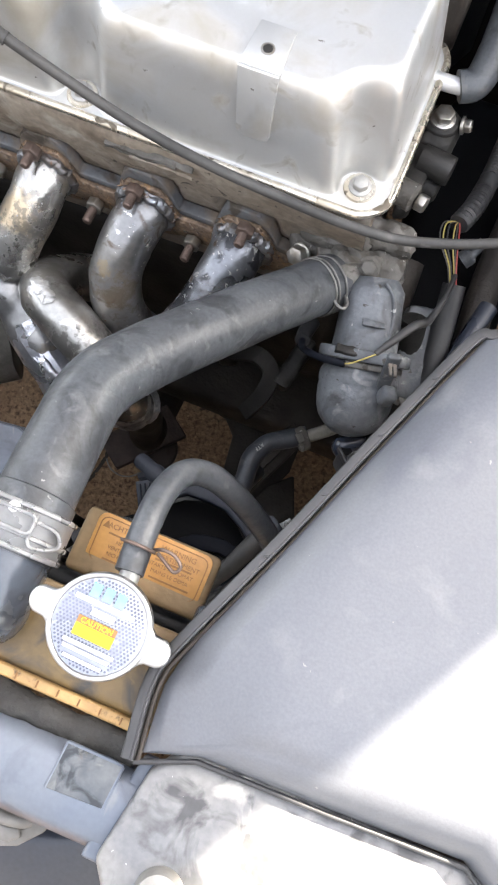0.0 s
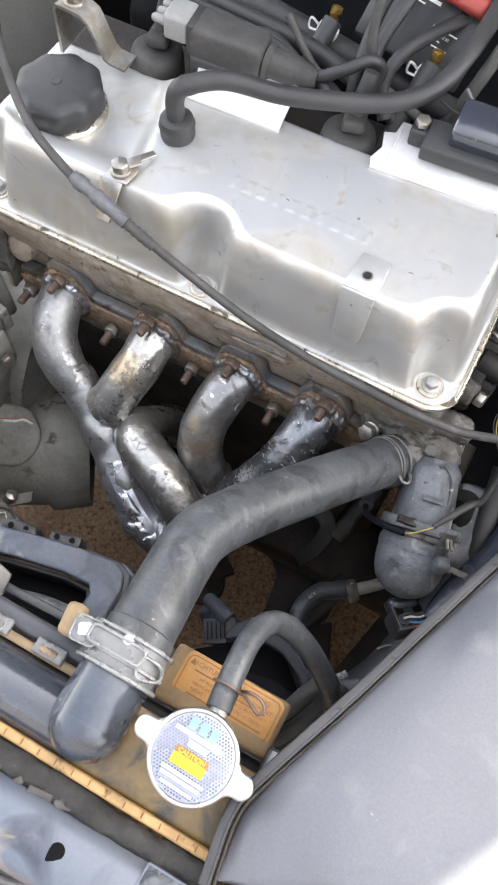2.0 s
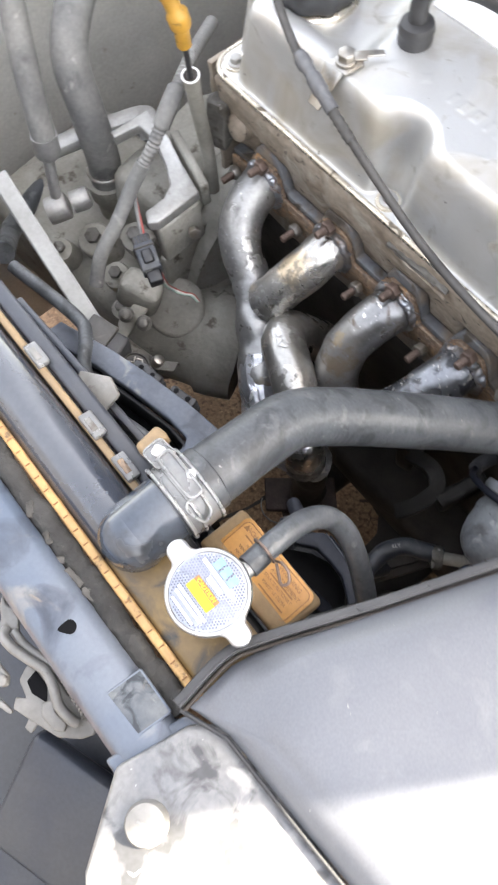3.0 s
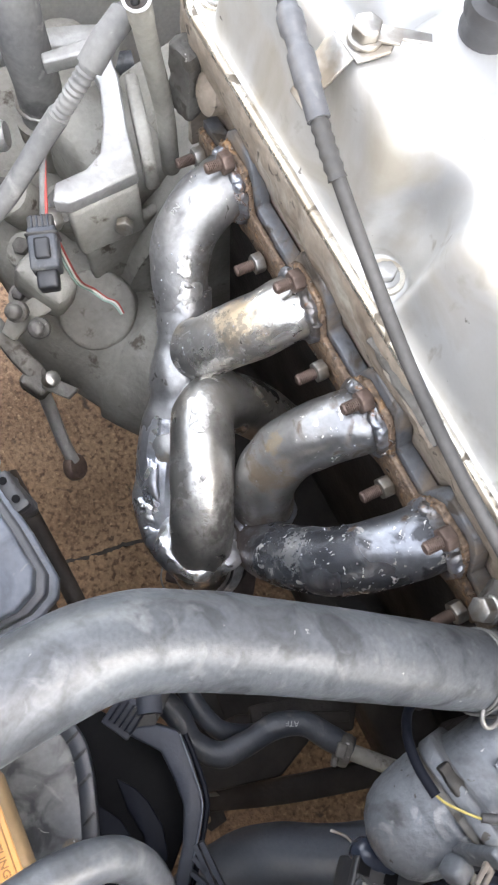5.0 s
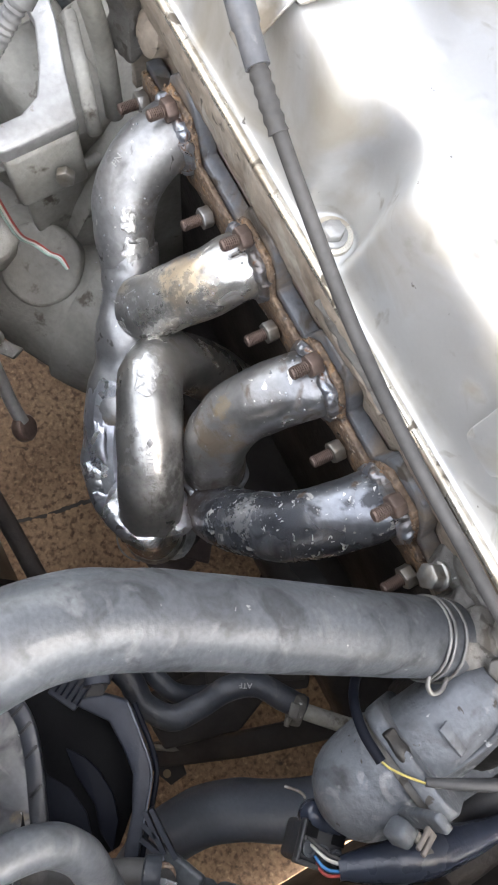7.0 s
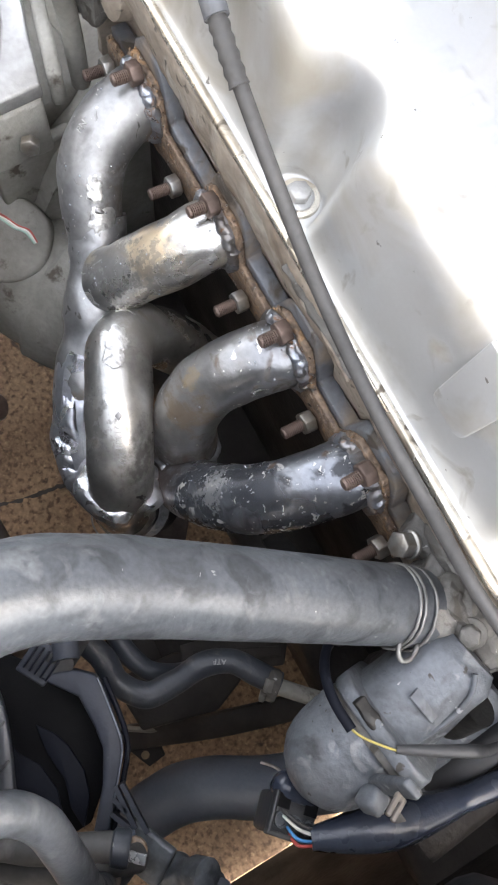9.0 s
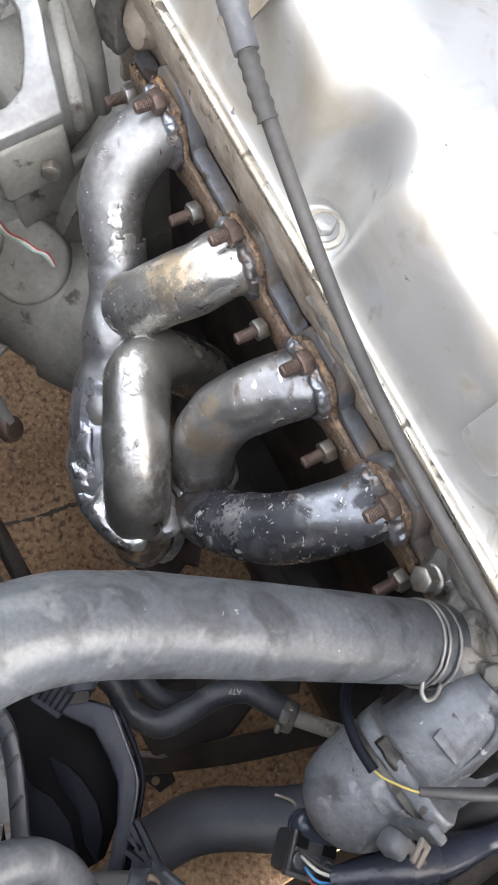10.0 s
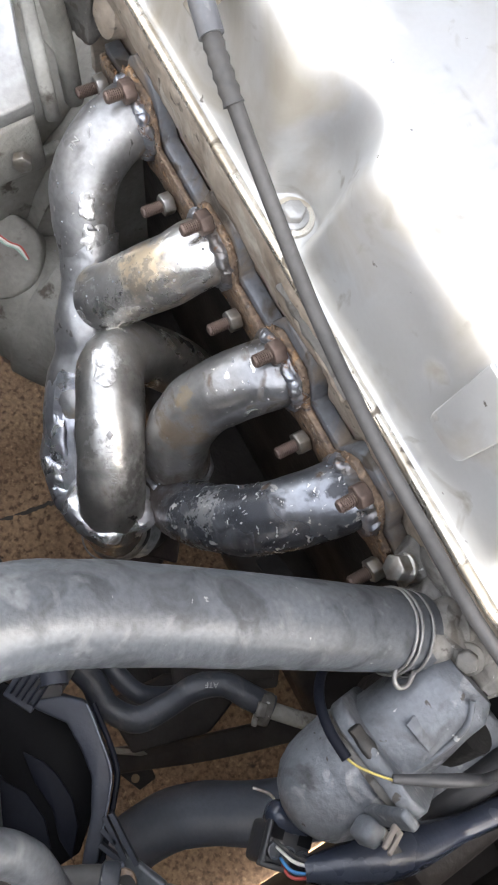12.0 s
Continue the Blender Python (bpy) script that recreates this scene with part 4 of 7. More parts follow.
for k, (lx, ly, w) in enumerate(((-0.030, -0.2415, 0.030), (0.006, -0.2325, 0.026))):
    part("side_lug", roughen(lump((lx, ly, 0.650), (w, 0.010, 0.022), (0, 0, 13), 0.003, 0.0016, 90, 30 + k), 0.0006, 260, k), "plastic", shroud, "mottled lug with two holes")
    for u in (-0.006, 0.006):
        part("lug_hole", lathe_bm([(0.0022, 0), (0.0022, 0.0008)], (lx + u, ly + 0.22 * u, 0.6612), (0, 0, 1), 12), "void", shroud)
part("support_arm", roughen(prism_bm([(0.140, -0.236), (0.146, -0.217), (0.154, -0.208), (0.162, -0.2065), (0.177, -0.2085), (0.190, -0.210), (0.199, -0.214), (0.215, -0.226), (0.228, -0.236), (0.232, -0.247), (0.223, -0.242), (0.206, -0.229), (0.190, -0.221), (0.177, -0.220), (0.160, -0.221), (0.147, -0.231)], 0.010, pose(0, 0, 0.594), 0.0016), 0.0006, 60), "arm", shroud, "blue-black worn arm")
part("arm_edge", tube_bm([(0.158, -0.2055, 0.596), (0.178, -0.2065, 0.596), (0.192, -0.2085, 0.596), (0.201, -0.2130, 0.596), (0.218, -0.226, 0.596), (0.232, -0.237, 0.596)], 0.0016, 8, 2), "blade", shroud)
# pale tube draws the highlight along the worn edge
part("arm_highlight", tube_bm([(0.1560, -0.2075, 0.6045), (0.1770, -0.2090, 0.6045), (0.1900, -0.2105, 0.6045), (0.1988, -0.2144, 0.6045), (0.2148, -0.2264, 0.6045)], 0.0005, 6, 3), "leg_blue", shroud, "thin pale line for the worn and highlit edge of the arm")
for a, b in (((0.2095, -0.2235), (0.2330, -0.2235)), ((0.2205, -0.2310), (0.2330, -0.2250)), ((0.2145, -0.2270), (0.2240, -0.2240)), ((0.2100, -0.2200), (0.2380, -0.2190))):
    part("foot_strut", sweep(bmesh.new(), [Vector((*a, 0.602)), Vector((*b, 0.602))], 0.0012, section=[(-1, -2.5), (1, -2.5), (1, 2.5), (-1, 2.5)], up=(0, 0, 1)), "arm", shroud)
part("foot_lip", prism_bm([(0.2255, -0.2425), (0.2325, -0.2235), (0.2350, -0.2240), (0.2285, -0.2440)], 0.002, pose(0, 0, 0.606), 0.0005), "leg_blue", shroud, "pale worn lip at the foot of the arm")
part("hose_stub", tube_bm([(0.116, -0.209, 0.590), (0.128, -0.214, 0.600), (0.140, -0.2185, 0.603)], lambda t: 0.0062 + 0.0012 * (t > 0.5), 14, 4), "arm", shroud)
part("ribbed_plate", box_bm((0.134, -0.231, 0.602), (0.018, 0.020, 0.003), (0, 0, 30), 0.001), "arm", shroud)
for k in range(5):
    part("plate_rib", box_bm((0.129 + 0.0030 * k, -0.2335 + 0.0018 * k, 0.6045), (0.0012, 0.014, 0.0030), (0, 0, 30), 0.0003, 1), "blade", shroud)
# black sheets stand in for the shade inside the two openings
part("opening_shade", prism_bm([(0.09, -0.30), (0.112, -0.256), (0.139, -0.236), (0.156, -0.222), (0.176, -0.2145), (0.195, -0.220), (0.210, -0.233), (0.224, -0.248), (0.226, -0.295)], 0.004, pose(0, 0, 0.570), 0.001), "void", shroud, "black sheet painting the shade in the fan opening")
part("opening_shade", prism_bm([(-0.100, -0.298), (-0.050, -0.2715), (-0.010, -0.2610), (0.030, -0.2530), (0.0525, -0.2515), (0.0555, -0.2570), (0.0560, -0.298)], 0.004, pose(0, 0, 0.640), 0.001), "void", shroud, "black sheet painting the shade inside the shroud")
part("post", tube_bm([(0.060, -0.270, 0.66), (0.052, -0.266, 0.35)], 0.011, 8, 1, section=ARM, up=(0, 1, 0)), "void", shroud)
part("top_plate", prism_bm([(0.092, -0.300), (0.115, -0.268), (0.132, -0.260), (0.154, -0.262), (0.193, -0.275), (0.235, -0.287), (0.235, -0.300)], 0.004, pose(0, 0, 0.6110), 0.001), "panel", shroud, "grey stained top plate of the shroud")
RIBLINE = [(0.100, -0.283, 0.615), (0.114, -0.267, 0.615), (0.132, -0.258, 0.615), (0.154, -0.2600, 0.615), (0.193, -0.2725, 0.615), (0.236, -0.285, 0.615)]
part("opening_rim", tube_bm(RIBLINE, 0.0042, 8, 8, section=ARM, up=(0, 0, 1)), "shroud", shroud, "ribbed rim of the fan opening")
for q in spline(RIBLINE, 4)[2:-1:2]:
    part("rim_rib", box_bm(q + Vector((0, 0, 0.0025)), (0.0016, 0.0084, 0.0034), (0, 0, 20), 0.0004, 1), "plastic", shroud)
fan = thing("cooling_fan", "black plastic cooling fan in the shroud", "fan")
part("hub", lathe_bm([(0.045, 0), (0.045, 0.022), (0.036, 0.028), (0.004, 0.03)], (0.09, -0.300, 0.52), (0, 1, 0), 28), "plastic", fan)
for k in range(5):
    bl = bmesh.new()
    g = {}
    for i in range(9):
        for j in range(5):
            r, a = 0.043 + 0.0135 * i, radians(72 * k + 14 + (j - 2) * 9.5 + i * 2.2)
            g[i, j] = bl.verts.new((0.09 + r * math.cos(a), -0.286 + 0.010 * (j - 2) * 0.5, 0.52 + r * math.sin(a)))
    for i in range(8):
        for j in range(4):
            bl.faces.new((g[i, j], g[i + 1, j], g[i + 1, j + 1], g[i, j + 1]))
    bmesh.ops.solidify(bl, geom=bl.faces[:], thickness=0.0025)
    part("blade", bl, "blade", fan)
for pts in ([(0.158, -0.270), (0.172, -0.266), (0.183, -0.2585), (0.199, -0.256), (0.214, -0.259), (0.226, -0.268), (0.222, -0.292), (0.170, -0.292)], [(0.163, -0.252), (0.172, -0.245), (0.182, -0.2410), (0.197, -0.239), (0.211, -0.242), (0.225, -0.252), (0.212, -0.2535), (0.197, -0.250), (0.180, -0.253)]):
    part("blade_tip", roughen(prism_bm(pts, 0.002, pose(0, 0, 0.576), 0.0005), 0.0008, 30), "blade", fan)

sticker = thing("warning_label", "orange warning label with printed lines on the shroud", "label")
part("plate", prism_bm(rounded(0.0665, 0.0285, 0.005), 0.0012, pose(0.1745, -0.2790, 0.7408, 14, 0, -1), 0.0004), "label", sticker)
LAB = pose(0.1745, -0.2790, 0.7408, 14, 0, -1) @ pose(0, 0, 0.0014)
part("border", tube_bm([LAB @ Vector((u, v, 0)) for u, v in rounded(0.062, 0.0245, 0.004) + rounded(0.062, 0.0245, 0.004)[:1]], 0.0003, 6, 1), "label_ink", sticker)
lettering("warning_word", "WARNING", 0.0042, LAB @ pose(0.0145, 0.0085, 0), "label_ink", sticker)
lettering("warning_word", "ACHTUNG", 0.0042, LAB @ pose(-0.0165, 0.0085, 0), "label_ink", sticker)
lettering("warning_word", "AVERTISSEMENT", 0.0036, LAB @ pose(0.0150, 0.0040, 0), "label_ink", sticker)
for word, size, u, v in (("STARTS AUTOMAT", 0.0030, 0.0135, -0.0010), ("MAINS LE DEMA", 0.0030, 0.0140, -0.0046), ("NE PAS", 0.0028, -0.0150, 0.0010), ("VENTILAT", 0.0028, -0.0165, -0.0026), ("NICHT", 0.0028, -0.0180, -0.0062)):
    lettering("warning_word", word, size, LAB @ pose(u, v, 0), "label_ink", sticker)
for u, v, w in ((-0.0160, 0.0045, 0.018), (0.0140, 0.0018, 0.021), (0.0150, -0.0082, 0.023), (-0.0150, -0.0095, 0.017)):
    part("printed_line", box_bm((0, 0, 0), (w, 0.0010, 0.0003), (0, 0, 0), 0), "label_ink", sticker).matrix_world = LAB @ pose(u, v, 0)
part("warning_triangle", prism_bm([(-0.0022, -0.0018), (0.0022, -0.0018), (0, 0.0022)], 0.0003, LAB @ pose(-0.0275, 0.0085, 0), 0), "label_ink", sticker)

# ---- air box and front panel ----
airbox = thing("air_box", "large grey-black plastic air box lid with a raised rim", "air box")
RIM = [(0.330, -0.102), (0.312, -0.107), (0.300, -0.112), (0.291, -0.120), (0.265, -0.183), (0.240, -0.247), (0.214, -0.309), (0.208, -0.330), (0.212, -0.364)]
lidb = bmesh.new()
outline = [(0.330, -0.085), (0.294, -0.112), (0.265, -0.183), (0.240, -0.247), (0.216, -0.306), (0.2115, -0.330), (0.214, -0.360), (0.238, -0.352), (0.300, -0.350), (0.362, -0.347), (0.40, -0.37), (0.56, -0.37), (0.62, -0.30), (0.62, -0.06), (0.48, -0.04)]
centre = Vector((sum(u for u, v in outline) / len(outline), sum(v for u, v in outline) / len(outline)))
FOLD = {4: (0.233, -0.299, 0.8030), 5: (0.226, -0.328, 0.7930), 6: (0.231, -0.349, 0.7900)}
levels = ((1.0, 0.7855), (0.97, 0.7915), (0.93, 0.7975), (0.88, 0.8025), (0.82, 0.8060), (0.74, 0.8085), (0.6, 0.8100), (0.25, 0.8115))
rings = []
for s, z in levels:
    ring = []
    for k, (u, v) in enumerate(outline):
        p = centre + (Vector((u, v)) - centre) * s
        q = Vector((p.x, p.y, z))
        if k in FOLD and 0.8 < s < 1.0:
            q = Vector((u, v, 0.7855)).lerp(Vector(FOLD[k]), {0.97: 0.4, 0.93: 0.75, 0.88: 0.95, 0.82: 1.0}[s])
        ring.append(lidb.verts.new(q))
    rings.append(ring)
for a, b in zip(rings, rings[1:]):
    for j in range(len(outline)):
        lidb.faces.new((a[j], a[(j + 1) % len(outline)], b[(j + 1) % len(outline)], b[j]))
lidb.faces.new(rings[-1])
low = [lidb.verts.new((u, v, 0.772)) for u, v in outline]
for j in range(len(outline)):
    lidb.faces.new((low[j], low[(j + 1) % len(outline)], rings[0][(j + 1) % len(outline)], rings[0][j]))
lidb.faces.new(low[::-1])
part("tray", box_bm((0.46, -0.20, 0.69), (0.26, 0.26, 0.17), (0, 0, 0), 0.02, 3), "plastic", airbox)
part("lid", lidb, "lid", airbox, "", 60)
part("rim", tube_bm([(x - 0.0030, y, 0.788) for x, y in RIM], 0.0030, 8, 6, section=[(-1.0, 1.6), (1.0, 1.6), (1.0, -0.7), (0.7, -1), (-0.45, -1.0), (-0.55, -1.25), (-0.85, -1.25), (-1.0, -0.9)], up=(0, 0, 1)), "rim", airbox, "narrow dark rim with a raised bead")
# dark tube draws the shadow in the gap between rim and lid
part("rim_shadow_line", tube_bm([(x + 0.0016, y - 0.0004, 0.7875) for x, y in RIM], 0.0012, 8, 6), "block", airbox)
for u in (0.12, 0.30, 0.48, 0.66):
    a, b = Vector((0.291, -0.120)), Vector((0.208, -0.330))
    p = a.lerp(b, u)
    part("rim_clip", box_bm((p.x - 0.0030, p.y, 0.7902), (0.0050, 0.0009, 0.0030), (0, 0, 22), 0.0003, 1), "rim", airbox)
part("front_lip", tube_bm([(0.212, -0.3645, 0.7875), (0.238, -0.354, 0.7875), (0.300, -0.352, 0.7875), (0.362, -0.349, 0.7875), (0.385, -0.366, 0.7875)], 0.0013, 8, 1), "plastic", airbox)
wing = thing("front_corner_panel", "scuffed pale body panel at the front corner in sunlight", "car panel")
part("sheet", prism_bm([(0, 0), (0.008, 0.042), (0.02, 0.058), (0.40, 0.058), (0.40, -0.20), (0.10, -0.085), (0.03, -0.040)], 0.010, pose(0.212, -0.408, 0.7725), 0.003), "panel", wing)
part("side_fold", prism_bm([(0, 0), (0.010, 0.05), (0.018, 0.05), (0.012, 0.0)], 0.008, pose(0.205, -0.412, 0.768), 0.002), "body", wing)
part("rubber_buffer", lathe_bm([(0.0112, 0), (0.0112, 0.005), (0.0098, 0.009), (0.004, 0.0105), (0.001, 0.0105)], (0.244, -0.410, 0.7815), (0, 0, 1), 28), "latch", wing, "pale round bonnet rest")
part("buffer_slot", box_bm((0.244, -0.410, 0.7923), (0.008, 0.0015, 0.0008), (0, 0, 30), 0.0002, 1), "grey_plastic", wing)

# ---- engine ----
engine = thing("engine_block", "grimy dark engine block below the cylinder head", "engine")
part("block", roughen(box_bm((0.01, 0.085, 0.36), (0.40, 0.19, 0.36), (0, 0, 0), 0.012, 3), 0.004, 30), "block", engine)
part("sump", box_bm((0.02, 0.07, 0.16), (0.36, 0.18, 0.12), (0, 0, 0), 0.02, 3), "block", engine)
part("mount_rib", box_bm((0.11, -0.03, 0.46), (0.020, 0.07, 0.12), (12, 0, 14), 0.005), "block", engine)
part("mount_rib", tube_bm([(0.130, -0.072, 0.505), (0.156, -0.070, 0.515), (0.172, -0.078, 0.508), (0.171, -0.096, 0.492), (0.160, -0.112, 0.470)], 0.0075, 8, 6, section=[(-1, -0.4), (1, -0.4), (1, 0.4), (-1, 0.4)], up=(0, 0, 1)), "cast_dark", engine)
part("mount_rib", lump((0.185, -0.050, 0.470), (0.016, 0.050, 0.090), (14, 8, -12), 0.004, 0.002, 60, 4), "cast_dark", engine)

head = thing("cylinder_head", "dusty brown cast aluminium cylinder head", "cylinder head")
hb = box_bm((0.008, 0.076, 0.625), (0.41, 0.172, 0.17), (0, 0, 0), 0.006, 2)
bmesh.ops.subdivide_edges(hb, edges=hb.edges[:], cuts=6, use_grid_fill=True)
part("casting", roughen(hb, 0.0022, 45), "head", head)
PROFILE = ((0.0300, 0.722), (-0.0270, 0.7195), (-0.0325, 0.713), (-0.0325, 0.706), (-0.0316, 0.698), (-0.0302, 0.690), (-0.0288, 0.682), (-0.0266, 0.674), (-0.0240, 0.665), (-0.0216, 0.655), (-0.0190, 0.645), (-0.0160, 0.634), (-0.0090, 0.600))
face = bmesh.new()
NF = 150
cols = []
for i in range(NF + 1):
    x = -0.198 + 0.412 * i / NF
    col = []
    for k, (y, z) in enumerate(PROFILE):
        dy = 0.0026 * noise.noise((x * 17, z * 20, 1.0)) + 0.0014 * noise.noise((x * 60, z * 60, 4.0)) + 0.0010 * noise.noise((x * 150, z * 150, 7.0))
        lobe = min(abs(x - p) for p in (-0.133, -0.036, 0.047, 0.127))
        back = max(0.0, min(1.0, (0.026 - lobe) / 0.005)) * max(0.0, min(1.0, (0.672 - z) / 0.005))
        out = y - (0.001 + dy if 2 <= k <= 10 else 0)
        col.append(face.verts.new((x, out + back * max(0.0, -0.0165 - out), z + 0.002 * noise.noise((x * 30, k, 2.0)))))
    cols.append(col)
for a, b in zip(cols, cols[1:]):
    for k in range(len(PROFILE) - 1):
        face.faces.new((a[k], a[k + 1], b[k + 1], b[k]))
part("cast_face", face, "head", head, "dusty brown cast face above the exhaust ports", 60)
part("cast_pad", lump((0.045, -0.0262, 0.6985), (0.046, 0.013, 0.008), (26, 3, 3), 0.002, 0.0034, 90, 1), "head", head)
for k, (x, z, w, key) in enumerate(((0.060, 0.7060, 0.064, "cast_grime"), (0.052, 0.7000, 0.052, "cast_grime"), (0.066, 0.6945, 0.046, "head"))):
    part("cast_rib", lump((x, -0.0335 + (0.706 - z) * 0.30, z), (w, 0.0060, 0.0026), (24, 1.5 * (k % 3 - 1), 2 * (k % 2)), 0.0008, 0.0020, 110, 20 + k), key, head)
part("cast_boss", lathe_bm([(0.014, 0), (0.013, 0.02), (0.006, 0.024)], (-0.175, -0.012, 0.665), (0, -1, 0.3), 18), "head", head)

# ---- rocker cover ----
cover = thing("rocker_cover", "silver pressed rocker cover with oil cap and raised lettering", "rocker cover")
CX0, CX1, CY0, CY1 = -0.203, 0.221, -0.034, 0.112
LIPZ, TOPZ = 0.7255, 0.7995
BOLTS = ((0.200, -0.0165), (0.009, -0.0210), (-0.186, -0.0175))


def cover_height(x, y):
    """The pressed skin: a flat lip, a steep rounded wall that steps in round the bolts, a raised deck."""
    qx, qy = abs(x - (CX0 + CX1) / 2) - ((CX1 - CX0) / 2 - 0.022), abs(y - (CY0 + CY1) / 2) - ((CY1 - CY0) / 2 - 0.022)
    d = 0.022 - (math.hypot(max(qx, 0), max(qy, 0)) + min(max(qx, qy), 0))
    edge, slope = d - 0.0036, 0.0175
    for bx, by in BOLTS:
        away = math.hypot((x - bx) * 0.85, y - by) - 0.0105
        near = 1 / (1 + math.exp((away - 0.010) / 0.004))
        slope = slope * (1 - near) + 0.0135 * near
        h = max(0.0, 0.013 - abs(edge - away)) / 0.013
        edge = min(edge, away) - h * h * 0.0032
    t = min(1.0, max(0.0, edge / slope))
    foot, turn = 0.02 * (t / 0.08) ** 2 if t < 0.08 else 0.02 + (t - 0.08) * 1.80, 0.47
    if t > turn:
        u = (t - turn) / (1 - turn)
        base = 0.02 + (turn - 0.08) * 1.80
        foot = base + (1 - base) * (1 - (1 - u) ** 2.6) ** 0.72
    rise = min(1.0, foot)
    deck = TOPZ - 0.010 * (1 / (1 + math.exp((x + 0.066 + 0.25 * (y - 0.03)) / 0.0035))) * (1 / (1 + math.exp((0.004 - y) / 0.004)))
    mark = 0.0
    if 0.016 < y < 0.034:
        k = round((x - 0.014) / 0.0115)
        if 0 <= k <= 9:
            u, v = abs(x - 0.014 - 0.0115 * k) - (0.0034 if k % 3 else 0.0018), abs(y - 0.0245) - 0.0050
            mark = 0.0003 * max(0.0, min(1.0, 0.5 - max(u, v) / 0.0016))
        elif -0.020 < x < -0.006:
            mark = 0.0003 * max(0.0, min(1.0, 1.6 - (abs(x + 0.012) + abs(y - 0.0245)) / 0.0045))
    return LIPZ + (deck - LIPZ) * rise + mark


cb = bmesh.new()
NX, NY = 400, 150
grid = []
for i in range(NX + 1):
    col = []
    for j in range(NY + 1):
        x, y = CX0 + (CX1 - CX0) * i / NX, CY0 + (CY1 - CY0) * (j / NY) ** 1.25
        qx, qy = abs(x - (CX0 + CX1) / 2) - ((CX1 - CX0) / 2 - 0.022), abs(y - (CY0 + CY1) / 2) - ((CY1 - CY0) / 2 - 0.022)
        if qx > 0 and qy > 0 and math.hypot(qx, qy) > 0.022:
            f = 0.022 / math.hypot(qx, qy)
            x = (CX0 + CX1) / 2 + math.copysign((CX1 - CX0) / 2 - 0.022 + qx * f, x - (CX0 + CX1) / 2)
            y = (CY0 + CY1) / 2 + math.copysign((CY1 - CY0) / 2 - 0.022 + qy * f, y - (CY0 + CY1) / 2)
        col.append(cb.verts.new((x, y, cover_height(x, y))))
    grid.append(col)
for i in range(NX):
    for j in range(NY):
        cb.faces.new((grid[i][j], grid[i + 1][j], grid[i + 1][j + 1], grid[i][j + 1]))
part("skin", cb, "cover", cover, "", 80)
edge = [(x + (CX0 + CX1) / 2, y + (CY0 + CY1) / 2, LIPZ - 0.002) for x, y in rounded(CX1 - CX0, CY1 - CY0, 0.022, 8)]
part("rolled_edge", tube_bm(edge + edge[:1], 0.0030, 10, 1), "lip", cover, "bright rolled lower edge")
edge2 = [(x + (CX0 + CX1) / 2, y + (CY0 + CY1) / 2, LIPZ - 0.0065) for x, y in rounded(CX1 - CX0 - 0.006, CY1 - CY0 - 0.006, 0.02, 8)]
part("gasket", tube_bm(edge2 + edge2[:1], 0.0030, 10, 1), "rubber", cover, "dark gasket under the edge")
for bx, by in BOLTS:
    part("bolt_seat", lathe_bm([(0.0105, 0), (0.0100, 0.0016), (0.0075, 0.0018)], (bx, by, LIPZ), (0, 0, 1), 24), "lip", cover)
    bolt_parts(cover, (bx, by, LIPZ + 0.001), (0, 0, 1), 0.0094, 0.0050, head="alu", washer=0.0074, spin=bx * 9)
brk = part("side_strap", prism_bm([(-0.012, 0), (0.012, 0), (0.0105, 0.030), (-0.0105, 0.030)], 0.0018, pose(0.131, -0.0190, 0.7998, 0, 0, 0), 0.0005), "cover", cover, "welded strap with a threaded hole")
part("strap_leg", prism_bm([(-0.0120, 0), (0.0120, 0), (0.0108, -0.043), (0.0098, -0.0462), (0.0070, -0.0480), (-0.0070, -0.0480), (-0.0098, -0.0462), (-0.0108, -0.043)], 0.0026, pose(0.131, -0.0185, 0.8010, 81, 0, 0), 0.0008), "cover", brk)
part("strap_hole", lathe_bm([(0.0040, 0), (0.0040, 0.0006), (0.0031, 0.0007), (0.0029, 0.0001)], (0.131, -0.0060, 0.8015), (0, 0, 1), 20), "zinc", brk)
part("strap_bore", lathe_bm([(0.0027, 0), (0.0027, 0.0005)], (0.131, -0.0060, 0.8016), (0, 0, 1), 16), "cast_dark", brk)
part("rear_rail", box_bm((0.01, 0.140, 0.735), (0.42, 0.05, 0.06), (0, 0, 0), 0.005), "block", cover)

oil = thing("oil_filler_cap", "black scalloped plastic oil filler cap on a pale collar", "oil cap")
part("collar", lathe_bm([(0.034, 0), (0.034, 0.004), (0.030, 0.007)], (-0.138, 0.0305, 0.789), (0, 0, 1), 36), "lip", oil)
part("grip", lathe_bm([(0.0305, 0), (0.0325, 0.002), (0.0325, 0.016), (0.0305, 0.019), (0.024, 0.0205), (0.001, 0.021)], (-0.138, 0.0305, 0.796), (0, 0, 1), 108, 9, 0.035), "plastic", oil)
part("centre_pip", lathe_bm([(0.0042, 0), (0.0040, 0.0008), (0.0030, 0.0009), (0.0026, 0.0004)], (-0.138, 0.0305, 0.8168), (0, 0, 1), 16), "dusty_rubber", oil)

pcv = thing("breather_hose", "black breather hose with an elbow valve in the rocker cover", "hose")
part("grommet", lathe_bm([(0.0125, 0), (0.013, 0.004), (0.012, 0.008), (0.0135, 0.011), (0.012, 0.016), (0.007, 0.018)], (-0.044, 0.043, 0.799), (0, 0, 1), 24), "rubber", pcv)
part("elbow", tube_bm([(-0.044, 0.043, 0.812), (-0.044, 0.043, 0.830), (-0.041, 0.046, 0.839), (-0.034, 0.052, 0.841)], 0.0068, 16, 6), "rubber", pcv)
